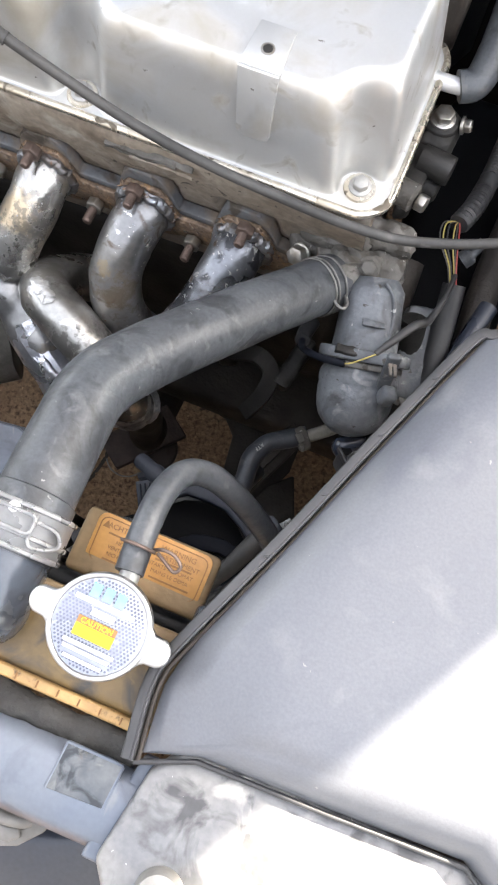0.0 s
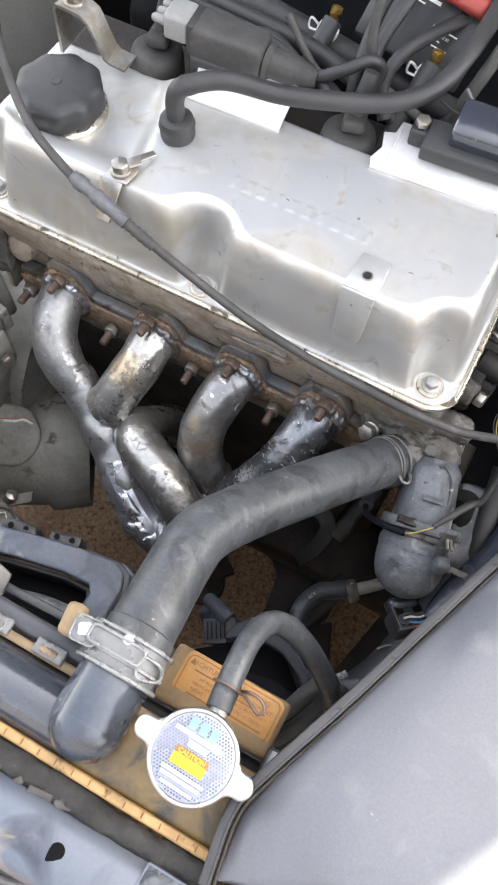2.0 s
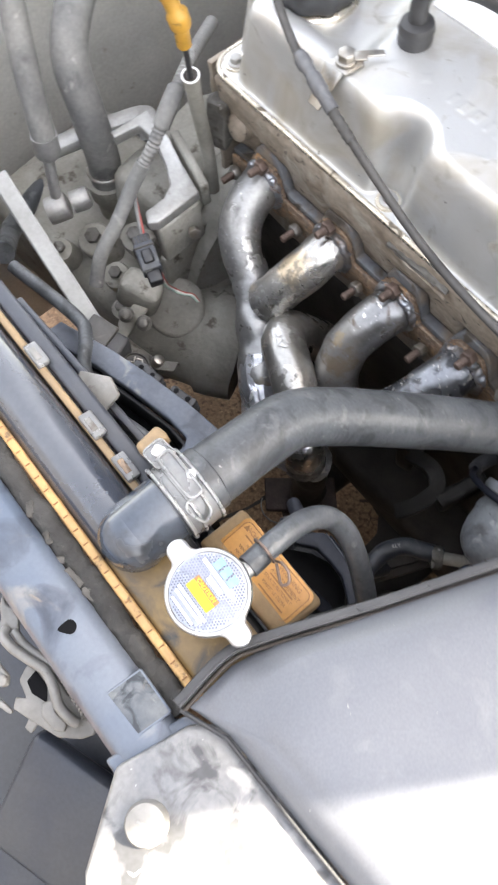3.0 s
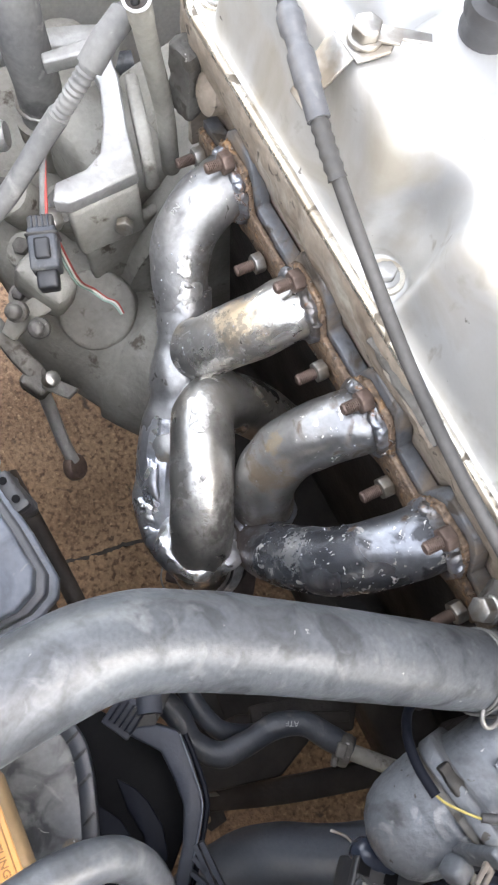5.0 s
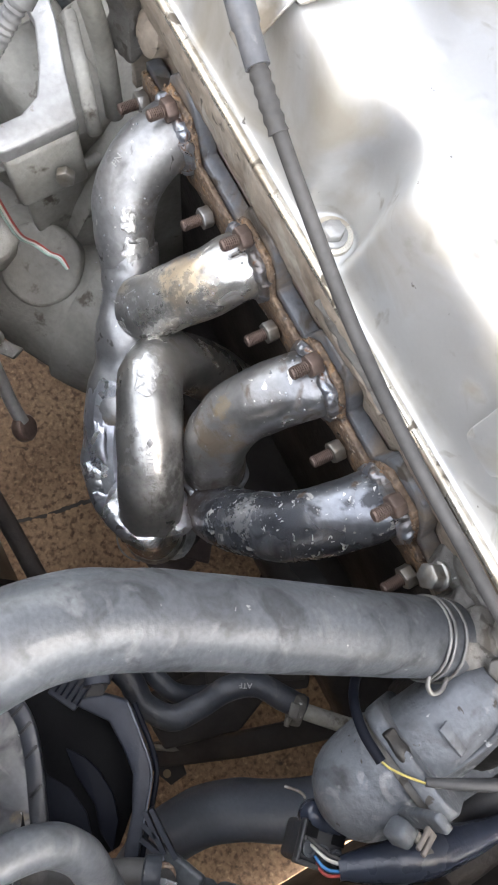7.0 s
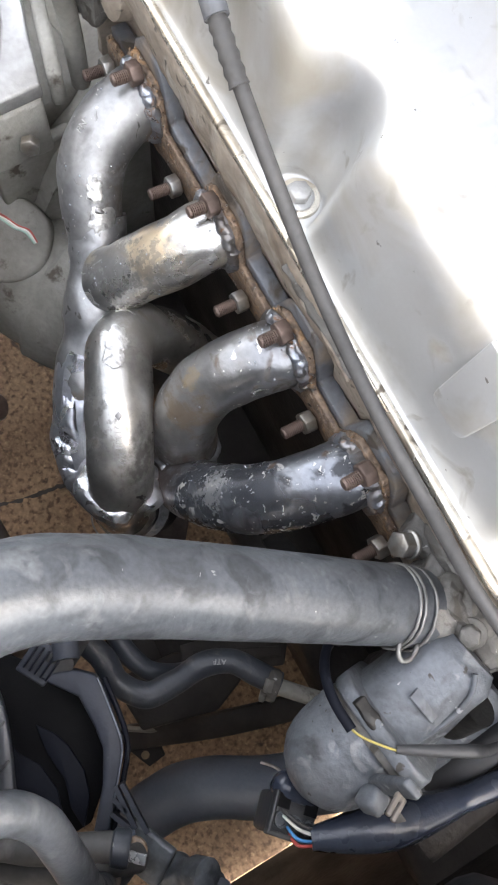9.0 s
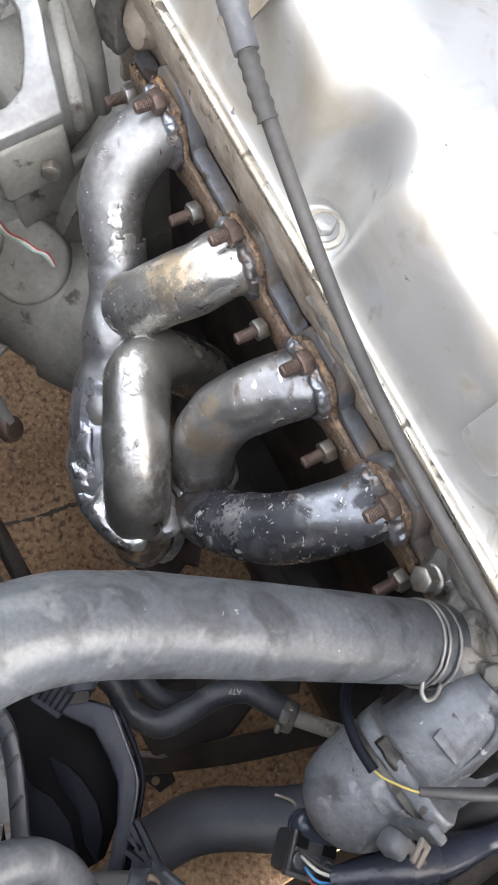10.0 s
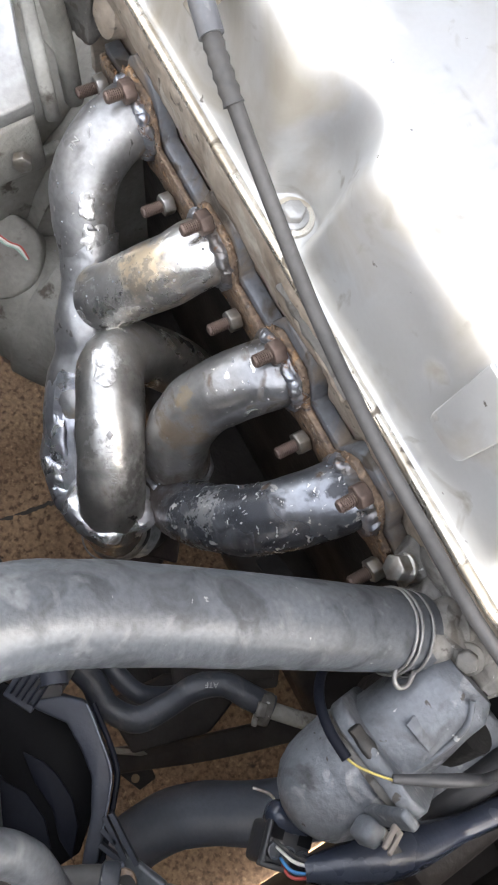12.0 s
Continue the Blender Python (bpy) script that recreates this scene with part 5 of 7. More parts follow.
part("hose", tube_bm([(-0.040, 0.047, 0.841), (-0.015, 0.064, 0.843), (0.020, 0.080, 0.834), (0.058, 0.098, 0.830), (0.090, 0.115, 0.830), (0.112, 0.138, 0.834), (0.122, 0.175, 0.842), (0.125, 0.24, 0.846)], 0.0067, 18, 8), "rubber", pcv)

cable = thing("throttle_cable", "grey throttle cable with ribbed ferrule along the rocker cover", "cable")
part("sheath", tube_bm([(-0.200, 0.06, 0.86), (-0.172, 0.020, 0.845), (-0.130, -0.016, 0.826), (-0.088, -0.034, 0.814), (-0.060, -0.040, 0.808), (-0.030, -0.0445, 0.798), (0.010, -0.0455, 0.777), (0.060, -0.0450, 0.752), (0.110, -0.0440, 0.736), (0.160, -0.0420, 0.726), (0.205, -0.0400, 0.720), (0.245, -0.0330, 0.717), (0.300, -0.010, 0.716), (0.36, 0.03, 0.715)], 0.0033, 12, 8), "dusty_rubber", cable)
part("ferrule", tube_bm([(-0.080, -0.0362, 0.8125), (-0.060, -0.040, 0.808), (-0.046, -0.0425, 0.804), (-0.034, -0.0442, 0.7995)], lambda t: 0.0046 + 0.0011 * (abs(t - 0.12) < 0.06) + 0.0012 * (0.30 < t < 0.62) + 0.0004 * (t > 0.62), 16, 10), "ferrule_grey", cable)
part("ribbed_boot", corrugated([(-0.036, -0.044, 0.8003), (-0.024, -0.0452, 0.795), (-0.012, -0.0458, 0.789)], 0.0043, 0.0036, 14, 0.16), "dusty_rubber", cable)
holder = thing("cable_bracket", "folded metal cable bracket bolted to the rocker cover", "bracket")
part("foot", prism_bm([(-0.011, -0.012), (0.008, -0.011), (0.010, 0.004), (0.006, 0.009), (-0.008, 0.008)], 0.002, pose(-0.059, -0.0065, 0.8012, 4, 0, 0), 0.0006), "zinc", holder)
part("leg", prism_bm([(-0.012, 0), (0.006, 0), (0.004, -0.030), (-0.008, -0.030)], 0.002, pose(-0.059, -0.0175, 0.802, 48, 0, 0), 0.0006), "zinc", holder)
part("tongue", prism_bm([(0, -0.004), (0.010, -0.0045), (0.011, -0.0015), (0.0235, -0.002), (0.0235, 0.0035), (0, 0.005)], 0.0016, pose(-0.0585, -0.0045, 0.8040, 0, 2, 58), 0.0004), "zinc", holder)
bolt_parts(holder, (-0.060, -0.0090, 0.8032), (0, 0, 1), 0.0115, 0.006, washer=0.0078)

# ---- rear of the cover: plug seals, coil plates, coil, gas injectors ----


def plug_seal(x, y):
    t = thing("spark_plug_boot", "dark rubber spark plug boot in the rocker cover", "plug boot", "spark plug boots")
    part("seal", lathe_bm([(0.0195, -0.008), (0.0212, -0.003), (0.0212, 0.013), (0.0198, 0.018), (0.0150, 0.0205), (0.009, 0.021)], (x, y, 0.779), (0.03, 0.02, 1), 32), "dusty_rubber", t)
    part("block", box_bm((x + 0.002, y + 0.004, 0.806), (0.017, 0.021, 0.010), (-8, 0, 14), 0.003, 3), "dusty_rubber", t)
    part("stem", lathe_bm([(0.0070, 0), (0.0062, 0.010), (0.0070, 0.012), (0.0055, 0.030)], (x + 0.002, y + 0.008, 0.809), (0.05, 0.45, 1), 16), "rubber", t)


plug_seal(0.064, 0.108)
plug_seal(-0.106, 0.114)
for x0, x1, y0, turn in ((-0.060, 0.020, 0.078, 2), (0.092, 0.232, 0.083, 4)):
    t = thing("coil_plate", "bright white folded metal coil plate", "bracket", "coil plates")
    w = x1 - x0
    P = pose(x0, y0, 0.8005, 14, 0, turn)
    part("sheet", prism_bm([(0, 0), (w, 0), (w - 0.002, 0.040), (0.010, 0.040), (0.008, 0.030), (0.0, 0.028), (0.003, 0.016), (-0.002, 0.006)], 0.002, P, 0.0006), "alu_bright", t)
    part("folded_edge", prism_bm([(0, 0), (w, 0), (w, 0.0018), (0, 0.0018)], 0.007, P @ pose(0, -0.0012, -0.0055), 0.0005), "alu_bright", t)
    part("pressed_rib", tube_bm([P @ Vector((0.010, 0.008, 0.0018)), P @ Vector((0.011, 0.034, 0.0018))], 0.0012, 8, 1), "alu_bright", t)
coil = thing("ignition_coil", "black ignition coil on the bright plate", "ignition coil", "ignition coils")
part("cradle", box_bm((0.158, 0.112, 0.817), (0.076, 0.026, 0.014), (10, 0, 4), 0.002), "plastic", coil)
part("body", box_bm((0.164, 0.120, 0.831), (0.056, 0.030, 0.020), (10, 0, 4), 0.003), "tank", coil)
part("terminal", box_bm((0.116, 0.116, 0.815), (0.016, 0.018, 0.014), (0, 0, 4), 0.002), "plastic", coil)
bolt_parts(coil, (0.115, 0.114, 0.821), (0, 0, 1), 0.010, 0.005)
coil2 = thing("ignition_coil", "black ignition coil with a grey connector over the rocker cover", "ignition coil", "ignition coils")
part("body", box_bm((-0.042, 0.119, 0.822), (0.058, 0.028, 0.028), (0, 4, 6), 0.005, 3), "dusty_rubber", coil2)
part("bracket", box_bm((-0.044, 0.110, 0.806), (0.050, 0.014, 0.016), (0, 4, 6), 0.003), "plastic", coil2)
part("sleeve", lathe_bm([(0.0125, 0), (0.0125, 0.004), (0.0106, 0.005), (0.0106, 0.022), (0.0082, 0.026), (0.0088, 0.030), (0.006, 0.040)], (-0.012, 0.122, 0.818), (1, 0.06, -0.05), 20), "dusty_rubber", coil2)
part("connector", box_bm((-0.081, 0.115, 0.830), (0.020, 0.024, 0.020), (0, 4, 6), 0.003), "grey_plastic", coil2, "pale grey connector")
for dy in (-0.007, 0.001, 0.009):
    part("wire_boot", lathe_bm([(0.0036, 0), (0.0032, 0.008), (0.002, 0.010)], (-0.090, 0.114 + dy, 0.832), (-1, -0.1, 0.1), 10), "grey_plastic", coil2)
part("collar", box_bm((-0.069, 0.116, 0.826), (0.006, 0.025, 0.024), (0, 4, 6), 0.001), "rubber", coil2)
stay = thing("lifting_bracket", "folded dull metal stay behind the oil cap", "bracket")
part("strap", sweep(bmesh.new(), [Vector(p) for p in ((-0.168, 0.084, 0.798), (-0.164, 0.082, 0.836), (-0.160, 0.081, 0.841), (-0.140, 0.080, 0.841), (-0.135, 0.081, 0.836), (-0.131, 0.088, 0.803), (-0.127, 0.089, 0.799), (-0.114, 0.089, 0.798))], 1.0, section=[(-0.0012, -0.009), (0.0012, -0.009), (0.0012, 0.009), (-0.0012, 0.009)], up=(0, 1, 0)), "zinc", stay)
bolt_parts(stay, (-0.150, 0.081, 0.842), (0, 0, 1), 0.011, 0.006, washer=0.008)

unit = thing("gas_control_unit", "black control box with small white print behind the engine", "control unit")
UN = pose(0.072, 0.228, 0.808, 46, 0, -14)
part("case", box_bm((0, 0, 0), (0.095, 0.060, 0.022), (0, 0, 0), 0.003), "plastic", unit).matrix_world = UN
for k, (u, v, w) in enumerate(((-0.012, 0.016, 0.040), (-0.018, 0.0115, 0.028), (0.020, 0.006, 0.010), (0.022, 0.002, 0.022), (0.018, -0.006, 0.008), (0.024, -0.010, 0.014))):
    part("printed_line", box_bm((0, 0, 0), (w, 0.0026 if k == 0 else 0.0011, 0.0004), (0, 0, 0), 0), "white_print", unit).matrix_world = UN @ pose(u, v, 0.0113)
lettering("printed_word", "CLASS #2", 0.0030, UN @ pose(0.022, -0.002, 0.0114), "white_print", unit)
part("red_lever", box_bm((0, 0, 0), (0.040, 0.014, 0.014), (0, 0, 0), 0.004), "red", unit, "red plastic lever").matrix_world = UN @ pose(0.026, 0.026, 0.018)
part("end_clip", box_bm((0, 0, 0), (0.004, 0.022, 0.010), (0, 0, 0), 0.001), "alu_bright", unit).matrix_world = UN @ pose(0.048, -0.008, 0.008)
for x, y, z in ((0.006, 0.200, 0.806), (0.097, 0.180, 0.816)):
    t = thing("gas_injector_hose", "black gas hose with brass nozzle and wire clip", "hose", "gas injector hoses")
    part("hose", tube_bm([(x, y, z), (x - 0.005, y - 0.025, z - 0.020), (x - 0.01, y - 0.05, z - 0.05), (x - 0.012, y - 0.065, z - 0.09)], 0.0078, 14, 6), "rubber", t)
    part("nozzle", lathe_bm([(0.0040, 0), (0.0040, 0.004), (0.0050, 0.005), (0.0050, 0.010), (0.0035, 0.011)], (x, y, z), (0.1, 0.4, 0.9), 6), "brass", t)
    part("clip", tube_bm([(x - 0.0013 + 0.0084 * math.cos(a), y - 0.006 + 0.006 * math.sin(a), z - 0.005 + 0.0058 * math.sin(a)) for a in (2 * math.pi * k / 20 for k in range(21))], 0.0011, 6, 1), "alu_bright", t)
    part("clip_tail", tube_bm([(x - 0.009, y - 0.007, z - 0.002), (x - 0.015, y - 0.008, z + 0.003), (x - 0.016, y - 0.010, z - 0.004), (x - 0.009, y - 0.009, z - 0.006)], 0.0010, 6, 4), "alu_bright", t)
loop = lambda pts, r, name, label, key="rubber": lone(name, tube_bm(pts, r, 14, 8), key, label, "hose", "hoses behind the engine")
loop([(-0.060, 0.160, 0.800), (-0.02, 0.150, 0.815), (0.020, 0.128, 0.815), (0.045, 0.132, 0.826), (0.060, 0.143, 0.832), (0.068, 0.148, 0.822), (0.062, 0.138, 0.808), (0.050, 0.128, 0.80)], 0.0046, "wire_loom", "black taped wire loom looping behind the cover")
loop([(-0.13, 0.140, 0.835), (-0.07, 0.138, 0.828), (-0.02, 0.142, 0.818), (0.030, 0.128, 0.812), (0.040, 0.122, 0.808)], 0.0042, "wire_loom", "black taped wire loom along the coil")
loop([(-0.17, 0.16, 0.83), (-0.10, 0.155, 0.826), (-0.055, 0.165, 0.812), (0.0, 0.172, 0.800), (0.05, 0.165, 0.790)], 0.0070, "wire_loom", "black taped wire loom behind the coil")
loop([(0.115, 0.25, 0.825), (0.090, 0.200, 0.828), (0.074, 0.170, 0.822), (0.070, 0.152, 0.806), (0.080, 0.140, 0.79)], 0.0052, "vacuum_hose", "black rubber vacuum hose behind the cover")
loop([(0.050, 0.190, 0.880), (0.053, 0.160, 0.838), (0.067, 0.155, 0.808), (0.090, 0.150, 0.800), (0.115, 0.145, 0.795)], 0.0038, "vacuum_hose", "dusty grey vacuum hose behind the cover", "dusty_rubber")
loop([(0.150, 0.200, 0.875), (0.131, 0.165, 0.812), (0.118, 0.158, 0.782), (0.101, 0.150, 0.770)], 0.0050, "vacuum_hose", "dusty grey vacuum hose behind the cover", "dusty_rubber")
loop([(-0.040, 0.170, 0.800), (-0.001, 0.162, 0.786), (0.028, 0.158, 0.783), (0.052, 0.150, 0.768)], 0.0042, "vacuum_hose", "dusty grey vacuum hose behind the cover", "dusty_rubber")
loop([(-0.010, 0.150, 0.838), (0.011, 0.142, 0.818), (0.032, 0.135, 0.806), (0.050, 0.130, 0.800)], 0.0030, "thin_wire", "dusty grey wire sleeve over the coil", "dusty_rubber")
loop([(0.130, 0.158, 0.826), (0.150, 0.150, 0.812), (0.185, 0.148, 0.800), (0.220, 0.150, 0.795)], 0.0013, "thin_wire", "thin grey wire behind the coil plate", "dust_hose")
loop([(0.05, 0.25, 0.85), (0.044, 0.200, 0.830), (0.046, 0.160, 0.805), (0.050, 0.140, 0.775)], 0.0048, "vacuum_hose", "black rubber vacuum hose behind the cover")
loop([(0.075, 0.24, 0.86), (0.060, 0.195, 0.835), (0.056, 0.165, 0.812), (0.075, 0.148, 0.795), (0.105, 0.140, 0.780)], 0.0048, "vacuum_hose", "black rubber vacuum hose behind the cover")
loop([(-0.16, 0.25, 0.77), (-0.08, 0.21, 0.79), (0.0, 0.20, 0.785), (0.10, 0.21, 0.76), (0.22, 0.20, 0.75)], 0.0110, "coolant_hose", "thick black hose behind the engine")
loop([(0.10, 0.165, 0.815), (0.125, 0.150, 0.812), (0.160, 0.145, 0.815), (0.22, 0.150, 0.815)], 0.0012, "thin_wire", "thin dark wire behind the coil plate")
# block added behind the engine; its black colour paints the shade there
lone("intake_manifold", roughen(box_bm((0.01, 0.30, 0.66), (0.44, 0.20, 0.18), (0, 0, 0), 0.03, 3), 0.006, 22), "void", "filler block for the intake manifold, coloured black for shade", "manifold")

# ---- exhaust header ----
header = thing("exhaust_header", "welded steel exhaust header with rusty flange and blued tubes", "exhaust header")
PORTS = (-0.133, -0.036, 0.047, 0.127)
PZ = 0.634


def flange_outline(top, foot, up, down, bar_up, bar_down, x0, x1):
    """Angular lobes round the ports, joined by a narrow bar."""
    pts = [(x0, PZ + bar_up - 0.004)]
    for x in PORTS:
        pts += [(x - foot, PZ + bar_up), (x - top - 0.003, PZ + up - 0.008), (x - top + 0.004, PZ + up), (x + top - 0.004, PZ + up), (x + top + 0.003, PZ + up - 0.008), (x + foot, PZ + bar_up)]
    pts.append((x1, PZ + bar_up - 0.006))
    pts.append((x1, PZ - bar_down))
    for x in reversed(PORTS):
        pts += [(x + foot, PZ - bar_down), (x + top, PZ - down), (x - top, PZ - down), (x - foot, PZ - bar_down)]
    pts.append((x0, PZ - bar_down))
    return pts


UPRIGHT = Matrix(((1, 0, 0, 0), (0, 0, -1, 0), (0, 1, 0, 0), (0, 0, 0, 1)))
sp = prism_bm(flange_outline(0.0150, 0.0255, 0.0360, 0.034, 0.0045, 0.024, -0.188, 0.180), 0.0105, Matrix.Translation((0, -0.0180, 0)) @ UPRIGHT, 0.0012)
part("backing_plate", sp, "spacer", header, "blue-grey steel backing plate")
fl = prism_bm(flange_outline(0.0165, 0.0265, 0.0265, 0.031, 0.0005, 0.026, -0.186, 0.178), 0.0045, Matrix.Translation((0, -0.0287, 0)) @ UPRIGHT, 0.0012)
part("flange", roughen(fl, 0.0008, 200), "rust", header, "rust-brown port flange")
TUBES = {
    "steel": [(-0.133, -0.026, 0.636), (-0.133, -0.040, 0.634), (-0.130, -0.058, 0.627), (-0.123, -0.074, 0.614), (-0.110, -0.084, 0.599), (-0.095, -0.090, 0.584), (-0.078, -0.096, 0.568), (-0.062, -0.106, 0.556)],
    "steel_tan": [(-0.036, -0.026, 0.635), (-0.037, -0.042, 0.632), (-0.040, -0.060, 0.622), (-0.047, -0.078, 0.607), (-0.053, -0.0920, 0.593), (-0.0590, -0.0970, 0.5850)],
    "steel_blue": [(0.047, -0.026, 0.634), (0.045, -0.042, 0.630), (0.040, -0.060, 0.620), (0.037, -0.080, 0.602), (0.041, -0.094, 0.578), (0.050, -0.099, 0.550), (0.056, -0.101, 0.52)],
    "steel_flake": [(0.126, -0.026, 0.634), (0.124, -0.044, 0.630), (0.120, -0.062, 0.621), (0.113, -0.080, 0.604), (0.100, -0.096, 0.581), (0.083, -0.108, 0.552), (0.064, -0.113, 0.524)],
}
M["steel_blue"] = layered("blue_grey_heated_steel_tube", (0.235, 0.236, 0.240), (0.335, 0.328, 0.318), (0.28, 0.40), 0.85, 16, (((0.36, 0.30, 0.22), 0.45, 0.5, 0.57, 0.13, 22, 0.9), ((0.13, 0.105, 0.085), 0.5, 0.4, 0.555, 0.12, 60, 0.9), ((0.80, 0.79, 0.76), 0.26, 0.8, 0.655, 0.012, 44, 1.0), ((0.70, 0.68, 0.64), 0.4, 0.6, 0.68, 0.015, 190, 0.4)), 0.16)
M["patch"] = layered("ground_bright_patch", (0.66, 0.655, 0.64), (0.46, 0.455, 0.44), (0.28, 0.42), 0.85, 90, (((0.24, 0.235, 0.225), 0.45, 0.6, 0.50, 0.14, 120, 0.8),), 0.3, 300.0)
M["solder"] = layered("bright_lumpy_weld_metal", (0.80, 0.81, 0.83), (0.62, 0.63, 0.66), (0.24, 0.36), 0.9, 40, (((0.16, 0.15, 0.15), 0.4, 0.5, 0.63, 0.03, 60, 0.8),), 0.15, 260.0)
stain_or_shade("steel_tan", (-0.0445, -0.0760, 0.6360), 0.0190, (0.66, 0.53, 0.36), 0.30, 0.85, 0.9, 90, 0.4, 0.75)
stain_or_shade("steel_tan", (-0.0560, -0.0930, 0.6120), 0.0200, (0.14, 0.138, 0.134), 0.46, 0.6, 2.2, 150, 0.3, 0.6)
stain_or_shade("steel_tan", (-0.0330, -0.0740, 0.6240), 0.0150, (0.12, 0.115, 0.11), 0.45, 0.6, 2.4, 160, 0.3, 0.6)
stain_or_shade("steel_blue", (0.0470, -0.0960, 0.6060), 0.0200, (0.13, 0.090, 0.052), 0.50, 0.4, 1.8, 110, 0.6, 0.8)
stain_or_shade("steel_blue", (0.0344, -0.0880, 0.6238), 0.0075, (0.42, 0.32, 0.19), 0.42, 0.6, 2.0, 180, 0.5, 0.6)
stain_or_shade("steel_blue", (0.0540, -0.1020, 0.5500), 0.0330, (0.060, 0.046, 0.038), 0.6, 0.3, 0.8, 80, 0.5, 0.9)
stain_or_shade("steel_flake", (0.0700, -0.1180, 0.5450), 0.0300, (0.066, 0.050, 0.042), 0.5, 0.3, 0.9, 90, 0.5, 0.9)
stain_or_shade("steel_flake", (0.0930, -0.1060, 0.6000), 0.0110, (0.42, 0.42, 0.41), 0.40, 0.6, 3.2, 210, 0.3, 0.55)
# bend darker along its right flank and bottom
stain_or_shade("steel_bright", (0.0580, -0.1300, 0.5880), 0.0260, (0.050, 0.044, 0.038), 0.42, 0.5, 1.4, 120, 0.8, 0.88)
stain_or_shade("steel_bright", (0.0220, -0.1520, 0.5930), 0.0190, (0.075, 0.072, 0.066), 0.45, 0.5, 2.0, 130, 0.5, 0.8)
stain_or_shade("steel_bright", (-0.0120, -0.0950, 0.5960), 0.0220, (0.16, 0.145, 0.125), 0.5, 0.5, 1.6, 90, 0.6, 0.7)
# pipe ends blackened in colour so that they sink into shade
stain_or_shade("steel_bright", (0.0660, -0.1540, 0.4950), 0.0300, (0.040, 0.034, 0.030), 0.65, 0.2, 0.6, 90, 0.5, 0.95)
stain_or_shade("steel_facet", (0.0640, -0.1450, 0.4780), 0.0260, (0.040, 0.034, 0.030), 0.65, 0.2, 0.6, 90, 0.5, 0.95)
# tube one darker on its underside near the weld
stain_or_shade("steel", (-0.1080, -0.0720, 0.6000), 0.0230, (0.15, 0.128, 0.105), 0.5, 0.5, 1.6, 90, 0.6, 0.7)
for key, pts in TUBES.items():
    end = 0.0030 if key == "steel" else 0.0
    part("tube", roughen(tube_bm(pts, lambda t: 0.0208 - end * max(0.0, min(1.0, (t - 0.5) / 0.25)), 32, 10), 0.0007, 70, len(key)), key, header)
COLLECT = [(-0.100, -0.086, 0.590), (-0.084, -0.094, 0.577), (-0.064, -0.106, 0.565), (-0.036, -0.127, 0.546), (-0.008, -0.148, 0.526), (0.018, -0.160, 0.510), (0.042, -0.160, 0.500), (0.060, -0.152, 0.490), (0.068, -0.14, 0.47)]
part("collector_elbow", roughen(roughen(tube_bm(COLLECT[:5], lambda t: 0.0178 + 0.0022 * min(1.0, t / 0.6), 32, 12), 0.0026, 50, 1.0), 0.0008, 160, 6.0), "steel", header, "scuffed welded elbow of the collector")
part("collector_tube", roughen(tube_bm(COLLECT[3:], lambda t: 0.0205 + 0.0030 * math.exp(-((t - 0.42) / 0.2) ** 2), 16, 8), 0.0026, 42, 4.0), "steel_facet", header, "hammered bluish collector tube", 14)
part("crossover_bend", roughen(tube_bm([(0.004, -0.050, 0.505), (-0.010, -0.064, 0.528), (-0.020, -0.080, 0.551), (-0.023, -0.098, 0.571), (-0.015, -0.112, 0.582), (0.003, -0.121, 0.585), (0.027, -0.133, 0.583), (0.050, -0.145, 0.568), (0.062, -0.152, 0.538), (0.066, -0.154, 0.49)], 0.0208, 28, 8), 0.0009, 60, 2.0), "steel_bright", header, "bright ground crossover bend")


def on_skin(place, normal, way):
    """A pose on a tube's skin: x along the way, z out of the skin."""
    z = Vector(normal).normalized()
    x = (Vector(way) - z * z.dot(Vector(way))).normalized()
    return Matrix.Translation(place) @ Matrix((x, z.cross(x), z)).transposed().to_4x4()


MARK = on_skin((0.0405, -0.1383, 0.5999), (0.368, -0.113, 0.923), (-0.822, 0.424, 0.38))
lettering("raised_mark", "PN16", 0.0066, MARK @ pose(0, 0, -0.0001), "steel", header, 0.0009)
part("raised_diamond", prism_bm([(-0.003, 0), (0, -0.0022), (0.003, 0), (0, 0.0022)], 0.0011, MARK @ pose(0.0125, 0, -0.0003), 0.0002), "steel", header)
lettering("raised_mark", "424", 0.0056, on_skin((0.0522, -0.1421, 0.5936), (0.528, -0.082, 0.845), (-0.76, 0.40, 0.51)) @ pose(0, 0, -0.0001), "steel", header, 0.0009)

lettering("raised_mark", "PN", 0.0060, on_skin((-0.1272, -0.0759, 0.6400), (0.049, -0.586, 0.809), (-0.27, 0.77, 0.57)) @ pose(0, 0, -0.0001), "patch", header, 0.0008)


def skin_patch(place, normal, way, long, wide, seed, material, label, thick=0.0011):
    """An irregular thin patch of ground weld that lies on a tube."""
    bm = bmesh.new()
    bmesh.ops.create_icosphere(bm, subdivisions=4, radius=1.0)
    for v in bm.verts:
        a = math.atan2(v.co.y, v.co.x)
        k = 1 + 0.55 * noise.noise((math.cos(a) * 1.7, math.sin(a) * 1.7, seed)) + 0.2 * noise.noise((math.cos(a) * 5, math.sin(a) * 5, seed))
        x, y = v.co.x * long * k, v.co.y * wide * k
        v.co = (x, y, v.co.z * thick - y * y / 0.041 + 0.0003 * noise.noise((x * 300, y * 300, seed)))
    bmesh.ops.transform(bm, matrix=on_skin(place, normal, way), verts=bm.verts)
    return part("weld_patch", bm, material, header, label)


